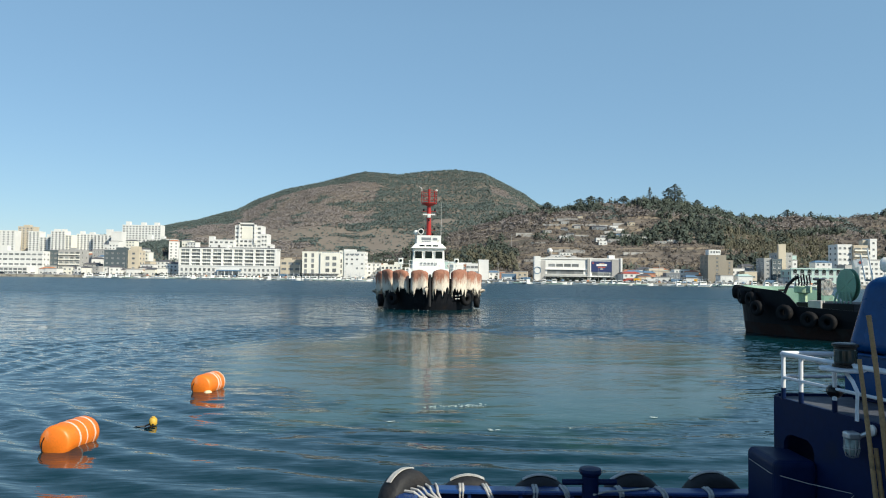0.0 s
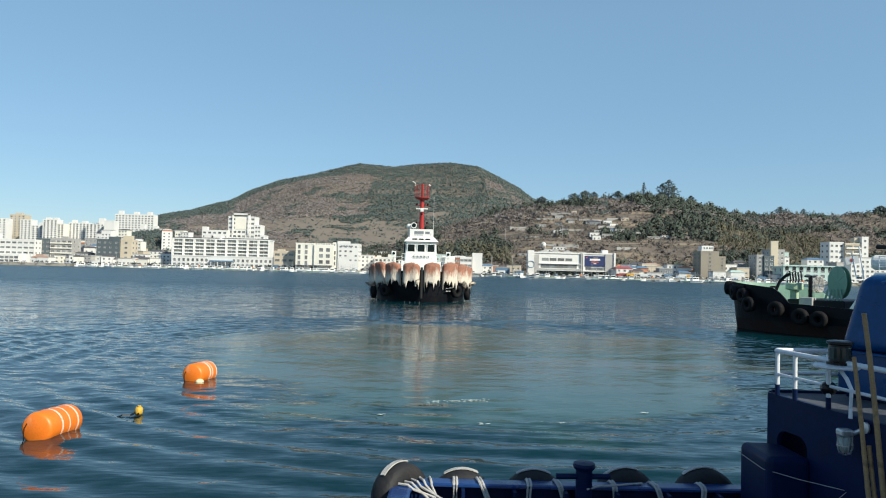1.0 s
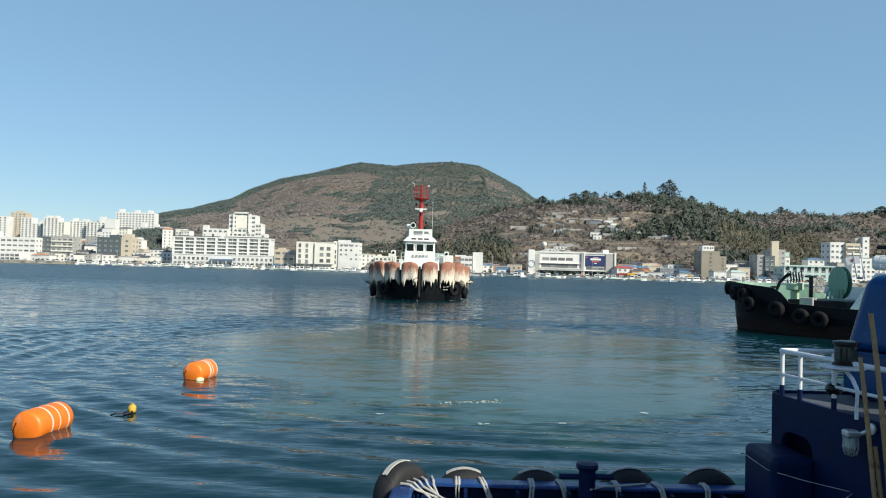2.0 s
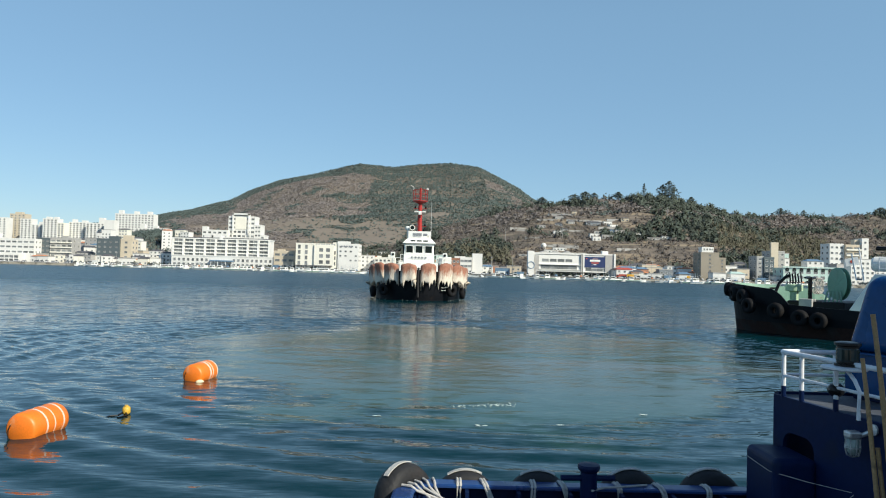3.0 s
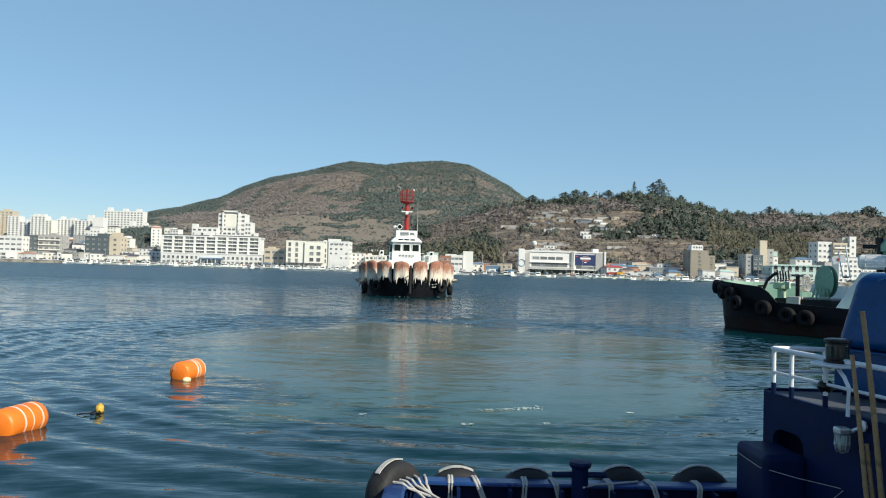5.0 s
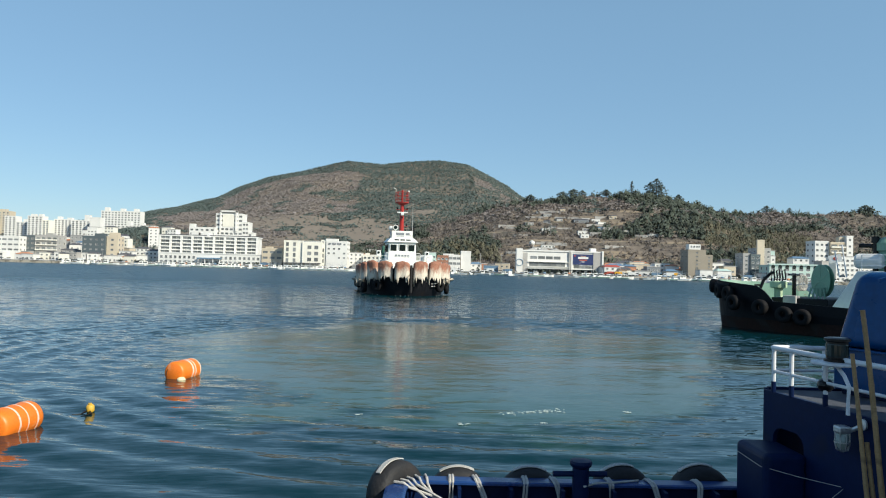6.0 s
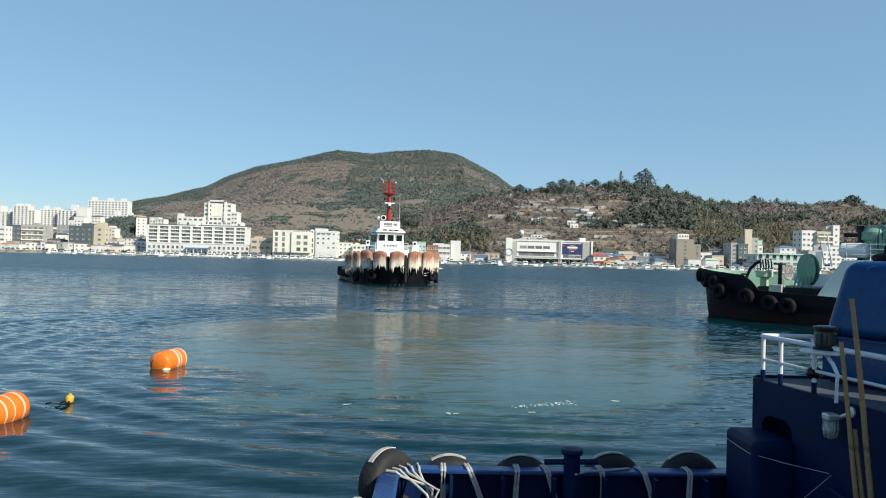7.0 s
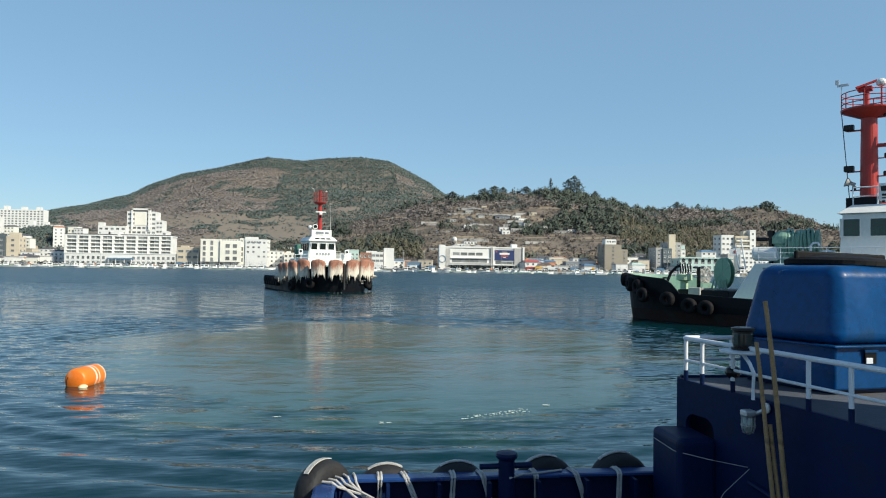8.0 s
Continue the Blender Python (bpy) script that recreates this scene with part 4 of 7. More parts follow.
    drum = part("winch_drum", lathe(bmesh.new(), ((0.001, -0.95), (1.0, -0.95), (1.0, -0.88), (0.72, -0.85), (0.78, 0.85), (1.0, 0.88), (1.0, 0.95), (0.001, 0.95)), 26), "gear_green", t, "winch drum wound with green rope")
    drum.matrix_basis = pose(3.65, 0.2, 5.25, 0, 90, 8)
    for k in range(9):
        r0 = 0.86 + 0.05 * (k % 3)
        pts = [(r0 * math.cos(a) + 0.05 * math.sin(3 * a + k), r0 * math.sin(a), -0.75 + 0.19 * k + 0.06 * math.sin(a * 2 + k)) for a in [2 * math.pi * i / 22 for i in range(23)]]
        part("rope_turn", tube(bmesh.new(), pts, 0.085, 6), "reel_green" if k % 2 else "gear_green", drum)
    part("canvas_cover", ball(bmesh.new(), (2.0, 1.3, 4.3), 0.75, 2, (1, 1, 0.8)), "white", t, "white canvas cover")
    part("vent_pipe", tube(bmesh.new(), [(2.9, 1.6, 4.0), (2.9, 1.6, 5.1), (2.75, 1.6, 5.3), (2.5, 1.6, 5.3), (2.4, 1.6, 5.1)], 0.07, 8), "rail_white", t)
    for x, z in ((6.6, 5.6), (7.0, 5.2)):
        part("flag_staff", rod(bmesh.new(), (x, 2.2, 3.6), (x + 0.25, 2.3, z), 0.04, 6), "rail_white", t)
    flag = part("flag", box(bmesh.new(), -0.36, 0.36, -0.012, 0.012, -0.24, 0.24), "white", t, "white flag with a red and blue disc")
    flag.matrix_basis = pose(7.35, 1.9, 4.75, 8, 12, 20)
    part("disc", lathe(bmesh.new(), ((0.001, 0.014), (0.11, 0.014), (0.11, 0.03), (0.001, 0.03)), 14), "red_sign", flag).matrix_basis = pose(0, 0, 0, -90, 0, 0)
    # wheelhouse
    wh = house(t, "wheelhouse", [(1.25, -2.2), (1.25, 2.2), (-3.5, 2.3), (-3.5, -2.3)], 4.0, [(1.05, -2.1), (1.05, 2.1), (-3.5, 2.2), (-3.5, -2.2)], 7.0, "white", "white wheelhouse with dark framed windows")
    for x in (0.55, -0.85, -2.25):
        window(wh, 0.85, 1.0, pose(x, 2.235, 6.15, 0, 0, 180), frame_mat="white", glass="green_glass")
    for y in (-1.4, 0.0, 1.4):
        window(wh, 1.0, 1.0, pose(1.17, y, 6.15, 0, 0, 90), frame_mat="white", glass="green_glass")
    house(t, "wheelhouse_roof", [(1.35, -2.35), (1.35, 2.35), (-3.7, 2.45), (-3.7, -2.45)], 7.0, [(0.65, -1.6), (0.65, 1.6), (-3.2, 1.7), (-3.2, -1.7)], 7.55, "white", "sloping white roof")
    part("roof_coaming", box(bmesh.new(), -0.7, 1.0, 0.5, 1.5, 7.35, 8.0, 0.05), "hull_black", t)
    railing(t, [(0.6, 1.5, 7.5), (-3.2, 1.5, 7.5)], 1.1, (0.5,), 0.04, "rail_white", spacing=1.2)
    board = part("name_board", box(bmesh.new(), -3.0, -0.75, 1.56, 1.60, 7.75, 8.75), "white", t, "white name board with dark lettering")
    for x0, x1, z0, z1 in ((-1.15, -0.85, 8.3, 8.6), (-1.85, -1.4, 8.3, 8.6), (-1.5, -0.9, 8.02, 8.14), (-2.5, -2.0, 8.3, 8.6), (-1.2, -0.9, 7.86, 7.93)):
        part("mark", box(bmesh.new(), x0, x1, 1.60, 1.612, z0, z1), "black", board)
    # mast
    mast = part("mast", rod(bmesh.new(), (0, 0, 7.4), (0, 0, 13.4), 0.52, 20, 0.44), "mast_red", t, "red tubular mast with lamp brackets", smooth=False)
    part("platform", lathe(bmesh.new(), ((0.42, 12.95), (1.55, 13.42), (1.55, 13.52), (0.001, 13.52)), 20), "mast_red", mast)
    for k in range(8):
        a = 2 * math.pi * k / 8
        part("basket_post", rod(bmesh.new(), (1.5 * math.cos(a), 1.5 * math.sin(a), 13.5), (1.5 * math.cos(a), 1.5 * math.sin(a), 14.5), 0.035, 6), "mast_red", mast)
    for z in (13.83, 14.16, 14.5):
        part("basket_ring", tube(bmesh.new(), [(1.5 * math.cos(2 * math.pi * k / 20), 1.5 * math.sin(2 * math.pi * k / 20), z) for k in range(21)], 0.03, 6), "mast_red", mast)
    part("top_mast", rod(bmesh.new(), (0.15, 0, 13.5), (0.15, 0, 14.9), 0.17, 10), "mast_red", mast)
    part("radar_scanner", box(bmesh.new(), -0.9, 0.9, -0.07, 0.07, -0.07, 0.07, 0.02), "mast_red", mast).matrix_basis = pose(0.1, 0.2, 15.05, 0, 20, 25) @ Matrix.Diagonal((0.7, 1, 1, 1))
    part("radar_box", box(bmesh.new(), -0.2, 0.6, -0.2, 0.25, 14.65, 14.95, 0.05), "mast_red", mast)
    part("radar_dome", ball(bmesh.new(), (-0.75, 0.6, 14.95), 0.3, 2, (1, 1, 0.85)), "white", mast)
    part("dome_post", rod(bmesh.new(), (-0.75, 0.6, 13.5), (-0.75, 0.6, 14.7), 0.05, 8), "mast_red", mast)
    lant = part("masthead_lamp", lathe(bmesh.new(), ((0.001, 15.1), (0.12, 15.1), (0.12, 15.2), (0.2, 15.25), (0.2, 15.5), (0.26, 15.55), (0.001, 15.7)), 14, Matrix.Translation((-1.25, 0.4, 0))), "black", mast)
    part("lamp_post", rod(bmesh.new(), (-1.25, 0.4, 13.5), (-1.25, 0.4, 15.1), 0.08, 8), "mast_red", mast)
    vane = part("wind_vane", rod(bmesh.new(), (1.5, 0, 13.5), (1.5, 0, 15.15), 0.035, 6), "chrome", mast)
    part("vane", box(bmesh.new(), 1.1, 1.75, -0.02, 0.02, 15.15, 15.3), "white", vane)
    part("tail", box(bmesh.new(), 1.65, 1.85, -0.02, 0.02, 15.3, 15.6), "white", vane)
    part("stay", rod(bmesh.new(), (1.5, 0, 13.4), (0.95, 0.6, 7.9), 0.025, 6), "black", mast)
    mast_lights(mast, [(12.3, 1.15, 0.15), (9.75, 1.15, 0.15), (8.6, 0.95, 0.1), (13.0, -1.0, 0.1), (10.5, -1.05, 0), (9.4, -1.0, 0.1), (8.3, -0.9, 0.1), (7.75, -0.9, 0.2)], 0)
    for z, x in ((12.45, 1.05), (9.9, 1.05), (7.75, 0.9)):
        part("flood_lamp", box(bmesh.new(), x - 0.28, x + 0.28, 0.0, 0.4, z - 0.18, z + 0.18, 0.04), "black", mast)
    part("radar_arm", box(bmesh.new(), -2.6, -0.3, -0.15, 0.15, 11.15, 11.35), "mast_red", mast).matrix_basis = pose(0, 0, 0, 0, 0, 0)
    part("radar_antenna", box(bmesh.new(), -2.6, -1.0, 0.1, 0.25, 12.05, 12.2, 0.03), "white", mast)
    part("radar_pedestal", lathe(bmesh.new(), ((0.001, 11.35), (0.32, 11.35), (0.32, 11.7), (0.15, 11.85), (0.15, 12.05), (0.001, 12.05)), 14, Matrix.Translation((-1.7, 0.15, 0))), "white", mast)
    part("horn", lathe(bmesh.new(), ((0.001, 0), (0.1, 0), (0.12, 0.25), (0.32, 0.55), (0.001, 0.5)), 14), "grey", mast).matrix_basis = pose(0.7, 0.3, 8.9, 0, 70, 20)
    return t


def float_buoy(name_label, length, radius, straps):
    """A lying cylinder float with rounded rims and lashing straps; origin on its axis."""
    t = thing("mooring_buoy", name_label, "buoy", group="orange floats")
    L, R = length / 2, radius
    rnd = random.Random(2)
    bm = lathe(bmesh.new(), ((0.001, -L), (R * 0.80, -L), (R * 0.93, -L + 0.03), (R, -L + 0.09), (R * 0.995, -L * 0.4), (R * 0.985, 0.0), (R * 0.995, L * 0.4), (R, L - 0.09), (R * 0.93, L - 0.03), (R * 0.8, L), (0.001, L)), 36)
    body = part("body", bm, "buoy", t, "scuffed orange plastic float body", smooth=True)
    body.matrix_basis = pose(0, 0, 0, 0, 90, 0)
    for x, w in straps:
        s = part("strap", lathe(bmesh.new(), ((R * 1.004, -w), (R * 1.016, -w), (R * 1.016, w), (R * 1.004, w)), 36), "strap", t, "worn white lashing strap", smooth=False)
        s.matrix_basis = pose(x, 0, 0, 0, 90, 0)
    pts = [(-L - 0.01, 0.18, R * 0.3), (-L - 0.02, 0.22, 0.0), (-L - 0.05, 0.2, -R * 0.5), (-L + 0.02, 0.24, -R * 0.8)]
    part("chain", tube(bmesh.new(), pts, 0.009, 6), "black", t)
    return t


def build_floats():
    a = float_buoy("scuffed orange cylinder float with white lashing straps, lying in the water", 1.12, 0.33, ((-0.18, 0.022), (0.06, 0.012), (0.34, 0.022)))
    b = float_buoy("orange cylinder float with faded white straps, lying in the water", 1.05, 0.33, ((0.02, 0.035), (0.16, 0.02), (0.42, 0.02)))
    knob = part("toggle_float", ball(bmesh.new(), (0, 0, 0), 0.12, 2, (1.25, 1, 0.75)), "cream_float", b, "cream foam toggle float", smooth=True)
    knob.matrix_basis = pose(-0.50, -0.25, -0.19)
    c = thing("marker_float", "small yellow marker float with dark rope in the water", "float")
    part("body", lathe(bmesh.new(), ((0.001, -0.08), (0.07, -0.08), (0.09, -0.04), (0.09, 0.06), (0.06, 0.1), (0.001, 0.1)), 16), "yellow", c, smooth=True)
    part("cap", lathe(bmesh.new(), ((0.001, 0.1), (0.04, 0.1), (0.04, 0.13), (0.001, 0.13)), 12), "yellow", c)
    part("rope", tube(bmesh.new(), [(-0.06, -0.04, -0.03), (-0.14, -0.2, -0.055), (-0.3, -0.25, -0.05), (-0.36, -0.4, -0.055)], 0.02, 6), "black", c)
    part("rope", tube(bmesh.new(), [(0.0, -0.06, -0.03), (0.08, -0.22, -0.055), (0.0, -0.32, -0.05), (-0.08, -0.42, -0.055)], 0.02, 6), "black", c)
    return a, b, c


# ---- the blue workboat alongside ----
def sweep(bm, path, profile):
    """A closed profile of (offset to the left, z) swept along a plan path."""
    P = [Vector((x, y)) for x, y in path]
    rings = []
    for i, p in enumerate(P):
        d = (P[min(i + 1, len(P) - 1)] - P[max(i - 1, 0)]).normalized()
        nrm = Vector((-d.y, d.x))
        rings.append([bm.verts.new((p.x + nrm.x * o, p.y + nrm.y * o, z)) for o, z in profile])
    k = len(profile)
    for a, b in zip(rings, rings[1:]):
        for j in range(k):
            bm.faces.new((a[j], a[(j + 1) % k], b[(j + 1) % k], b[j]))
    bm.faces.new(rings[0])
    bm.faces.new(rings[-1][::-1])
    return bm


WALL_A, WALL_B = Vector((4.06, 8.42)), Vector((5.0, 2.6))


def on_wall(y, out=0.0):
    """The plan point of the bulkhead at y, moved out by that much."""
    k = (WALL_A.y - y) / (WALL_A.y - WALL_B.y)
    p = WALL_A.lerp(WALL_B, k)
    d = (WALL_B - WALL_A).normalized()
    return Vector((p.x + d.y * out, p.y - d.x * out))


def near_boat():
    base = Vector((2.5, 7.0, 0.0))
    t = thing("workboat", "navy blue steel workboat moored alongside, with tyres along its low bulwark", "boat", Matrix.Translation(base))
    arc = [(0.12 - 0.40 * math.sin(a), 8.07 + 0.40 * math.cos(a)) for a in [math.pi / 2 * i / 8 for i in range(9)]]
    path = [(9.5, 8.50), (4.14, 8.50), (3.0, 8.49), (2.0, 8.48), (1.0, 8.46)] + arc + [(-0.32, 6.0), (-0.36, 3.0), (-0.36, 0.6)]
    low = path[1:]
    # path runs to the left and then towards the quay: the left of its way is inboard
    cap = part("bulwark_cap", sweep(bmesh.new(), low, ((-0.10, 0.955), (-0.12, 0.965), (-0.12, 0.99), (-0.09, 1.0), (0.09, 1.0), (0.12, 0.99), (0.12, 0.965), (0.10, 0.955))), "cap_blue", t, "worn blue bulwark capping", smooth=False)
    part("bulwark_plate", sweep(bmesh.new(), low, ((-0.07, -0.6), (-0.07, 0.957), (-0.045, 0.957), (-0.045, -0.6))), "navy", t, "dark blue bulwark plate")
    part("raised_side", sweep(bmesh.new(), path[:2], ((-0.07, -0.6), (-0.07, 2.15), (-0.03, 2.15), (-0.03, -0.6))), "navy", t)
    dk = bmesh.new()
    dk.faces.new([dk.verts.new((x, y, 0.15)) for x, y in ((4.9, 8.46), (1.0, 8.42), (0.12, 8.40), (-0.2, 8.05), (-0.30, 0.6), (5.3, 0.6))])
    part("main_deck", dk, "deck_grey", t, "worn grey main deck")
    for x in (0.45, 1.05, 1.65, 2.25, 2.85, 3.45):
        part("stanchion", box(bmesh.new(), x - 0.02, x + 0.02, 8.22, 8.44, 0.15, 0.955), "navy", t)
    # cross bitt
    bitt = part("bitt", lathe(bmesh.new(), ((0.001, 0.15), (0.095, 0.15), (0.095, 1.24), (0.12, 1.26), (0.13, 1.29), (0.12, 1.32), (0.001, 1.33)), 24, Matrix.Translation((1.84, 8.2, 0))), "navy", t, "blue mooring bitt", smooth=False)
    part("cross_pin", rod(bmesh.new(), (1.52, 8.2, 1.16), (2.14, 8.2, 1.17), 0.034, 12), "navy", bitt)
    # tyres outboard, with white rope over their treads
    rnd = random.Random(11)
    tm = tyre_mesh(bmesh.new(), 0.405, 0.125, 48, 14, 1.2)
    first = part("tyre", tm, "rubber", t, "worn black tyre fender", smooth=True)
    spots = [(0.45, 8.74, 0.655, 90, 0, 2), (1.34, 8.74, 0.675, 90, 0, -3), (2.46, 8.75, 0.725, 90, 0, 3), (3.45, 8.76, 0.735, 90, 0, -2), (-0.29, 8.45, 0.80, 84, 0, 50), (-0.58, 7.2, 0.62, 90, 0, 88)]
    strap_mesh = None
    for i, s in enumerate(spots):
        m = pose(*s)
        ob = first if i == 0 else again(first, m)
        ob.matrix_basis = m
        span = [(0.412 * math.cos(a), 0.412 * math.sin(a)) for a in [radians(62 + 60 * k / 12) for k in range(13)]]
        bm = bmesh.new()
        rows = []
        for x, y in span:
            rows.append([bm.verts.new(p) for p in ((x, y, -0.035), (x * 1.03, y * 1.03, -0.035), (x * 1.03, y * 1.03, 0.035), (x, y, 0.035))])
        for a, b in zip(rows, rows[1:]):
            for k in range(4):
                bm.faces.new((a[k], a[(k + 1) % 4], b[(k + 1) % 4], b[k]))
        bm.faces.new(rows[0])
        bm.faces.new(rows[-1])
        o = part("strap", bm, "rope", ob, "frayed white strap")
        o.matrix_basis = pose(0, 0, 0.02 * (i % 3 - 1), 0, 0, (0, 0, 8, 8, 10, 0)[i])
    # lashings over the cap
    def lash(x, lean, strands=2, drop=0.42):
        for k in range(strands):
            dx = 0.035 * k
            pts = [(x + dx - 0.02, 8.62, 0.80), (x + dx, 8.625, 0.985), (x + dx, 8.55, 1.018), (x + dx + lean * 0.1, 8.40, 1.018), (x + dx + lean * 0.2, 8.355, 0.99), (x + dx + lean * 0.6, 8.35, 0.80), (x + dx + lean, 8.36, 1.0 - drop)]
            part("lashing", tube(bmesh.new(), pts, 0.017, 7), "rope", t)
    for x, lean in ((0.34, 0.0), (0.62, 0.2), (1.22, -0.03), (1.55, 0.14), (2.22, 0.02), (2.70, 0.16), (3.28, -0.02)):
        lash(x, lean)
    for k in range(5):
        a0 = 0.15 + 0.26 * k
        c, s = math.cos(a0), math.sin(a0)
        def at(rr, z):
            return (0.12 - rr * s, 8.07 + rr * c, z)
        part("lashing", tube(bmesh.new(), [at(0.55, 0.7), at(0.54, 0.99), at(0.47, 1.02), at(0.34, 1.022), at(0.27, 0.98), (0.16 + 0.07 * (k % 3), 8.16 - 0.05 * (k % 4), 0.86 - 0.03 * (k % 2)), (0.32 - 0.09 * (k % 3), 8.1 - 0.05 * k, 0.52)], 0.016, 7), "rope", t)
    part("hanging_line", tube(bmesh.new(), [(1.86, 8.1, 1.05), (2.05, 8.3, 1.03), (2.2, 8.36, 1.02), (2.6, 8.5, 1.015)], 0.012, 6), "rope", t)
    # bulkhead with a rounded opening, in pieces round it
    def wall_piece(y0, y1, z0, z1):
        bm = bmesh.new()
        a, b = on_wall(y0), on_wall(y1)
        a2, b2 = on_wall(y0, -0.05), on_wall(y1, -0.05)
        lo = [bm.verts.new((p.x, p.y, z0)) for p in (a, b, b2, a2)]
        hi = [bm.verts.new((p.x, p.y, z1)) for p in (a, b, b2, a2)]
        bm.faces.new(lo[::-1])
        bm.faces.new(hi)
        for k in range(4):
            bm.faces.new((lo[k], lo[(k + 1) % 4], hi[(k + 1) % 4], hi[k]))
        return bm
    part("bulkhead", wall_piece(7.72, 2.6, 0.15, 2.15), "navy", t, "navy blue steel bulkhead")
    part("bulkhead", wall_piece(8.42, 8.24, 0.15, 2.15), "navy", t)
    part("bulkhead", wall_piece(8.24, 7.72, 1.76, 2.15), "navy", t)
    part("bulkhead", wall_piece(8.24, 7.72, 0.15, 1.35), "navy", t)
    part("recess_lining", box(bmesh.new(), 4.55, 4.6, 7.5, 8.4, 0.16, 2.09), "navy", t)
    # the opening's rounded upper corners
    for yc, way in ((8.24, -1), (7.72, 1)):
        r = 0.15
        edge = [(yc, 1.76)] + [(yc + way * r * (1 - math.cos(a)), 1.76 - r * (1 - math.sin(a))) for a in [math.pi / 2 * k / 8 for k in range(9)]]
        bm = bmesh.new()
        faces = [[bm.verts.new((*on_wall(y, out), z)) for y, z in edge] for out in (0.0, -0.05)]
        bm.faces.new(faces[0])
        bm.faces.new(faces[1][::-1])
        for k in range(len(edge)):
            q = (k + 1) % len(edge)
            bm.faces.new((faces[0][k], faces[0][q], faces[1][q], faces[1][k]))
        part("bulkhead_corner", bm, "navy", t)
    # rounded locker in the corner
    part("locker", box(bmesh.new(), 3.72, 4.19, 7.66, 8.40, 0.15, 1.57, 0.07, 4), "navy", t, "navy blue rounded locker")
    # raised deck
    rd = bmesh.new()
    box(rd, 0, 1, 0, 1, 2.09, 2.148)
    for v in rd.verts:
        v.co.x, v.co.y = {(0, 0): tuple(on_wall(2.6, -0.05)), (0, 1): tuple(on_wall(8.42, -0.05)), (1, 0): (9.5, 2.6), (1, 1): (9.5, 8.46)}[(round(v.co.x), round(v.co.y))]
    part("raised_deck", rd, "deck_grey", t, "grey painted raised deck")
    part("toe_board", sweep(bmesh.new(), [(4.12, 8.44), (9.5, 8.45)], ((-0.02, 2.148), (-0.02, 2.18), (0.02, 2.18), (0.02, 2.148))), "navy", t)
    # railing
    def rail_point(y, z, out=-0.015):
        p = on_wall(y, out)
        return (p.x, p.y, z)
    top, mid = 2.66, 2.39
    part("rail_bar", tube(bmesh.new(), [(5.2, 8.36, top - 0.005), (4.25, 8.36, top), (4.14, 8.35, top), rail_point(8.28, top), rail_point(8.15, top), rail_point(7.0, top), rail_point(5.5, top), rail_point(2.7, top)], 0.028, 10), "rail_white", t, smooth=True)
    part("rail_bar", tube(bmesh.new(), [(5.2, 8.36, mid), (4.18, 8.36, mid), rail_point(8.25, mid), rail_point(7.0, mid), rail_point(5.5, mid), rail_point(2.7, mid)], 0.018, 8), "rail_white", t, smooth=True)
    for y in (8.26, 7.95, 7.42, 6.35, 5.86, 4.9, 3.9):
        a, b = Vector(rail_point(y, 2.14)), Vector(rail_point(y, top))
        post = part("rail_post", rod(bmesh.new(), a + Vector((0, 0, 0.12)), b, 0.024, 10), "rail_white", t)
        part("post_foot", rod(bmesh.new(), a, a + Vector((0, 0, 0.13)), 0.027, 10), "navy", post)
    for x in (4.75, 5.2):
        part("rail_post", rod(bmesh.new(), (x, 8.36, 2.14), (x, 8.36, top), 0.022, 10), "rail_white", t)
    # lamp on its white half-round shelf
    sx, sy = on_wall(7.2, 0.06)
    shelf = part("lamp_shelf", lathe(bmesh.new(), ((0.001, 2.60), (0.20, 2.60), (0.215, 2.612), (0.215, 2.632), (0.001, 2.64)), 28, Matrix.Translation((sx + 0.02, sy + 0.05, 0))), "rail_white", t, "white round lamp shelf")
    side = part("side_light", lathe(bmesh.new(), ((0.001, 2.64), (0.125, 2.64), (0.125, 2.665), (0.105, 2.67), (0.105, 2.84), (0.125, 2.85), (0.125, 2.875), (0.09, 2.885), (0.001, 2.885)), 24, Matrix.Translation((sx + 0.06, sy + 0.06, 0))), "black", t, "black round side light")
    part("lens", lathe(bmesh.new(), ((0.107, 2.69), (0.109, 2.70), (0.109, 2.81), (0.107, 2.82)), 24, Matrix.Translation((sx + 0.06, sy + 0.06, 0))), "glass", side)
    part("hose_coil", ball(bmesh.new(), (*on_wall(7.45, -0.04), 2.36), 0.085, 2, (1, 1, 0.9)), "black", t)
    part("shelf_bracket", tube(bmesh.new(), [(sx + 0.02, sy - 0.2, 2.14), (sx + 0.03, sy - 0.2, 2.42), (sx + 0.02, sy - 0.13, 2.52), (sx + 0.02, sy, 2.60)], 0.02, 8), "rail_white", t)
    # caged bulkhead lamp
    px, py = on_wall(6.98, 0.0)
    cage = part("cage_lamp", box(bmesh.new(), px - 0.20, px - 0.07, py - 0.06, py + 0.06, 1.965, 2.04, 0.02), "chrome", t, "galvanised caged bulkhead lamp")
    part("glass", lathe(bmesh.new(), ((0.001, 1.80), (0.035, 1.81), (0.055, 1.85), (0.055, 1.965)), 16, Matrix.Translation((px - 0.135, py, 0))), "lamp_glass", cage, smooth=True)
    for k in range(8):
        a = 2 * math.pi * k / 8
        c, s = math.cos(a), math.sin(a)
        part("cage_wire", tube(bmesh.new(), [(px - 0.135 + r * c, py + r * s, z) for r, z in ((0.068, 1.97), (0.070, 1.87), (0.055, 1.805), (0.01, 1.785))], 0.006, 5), "chrome", cage)
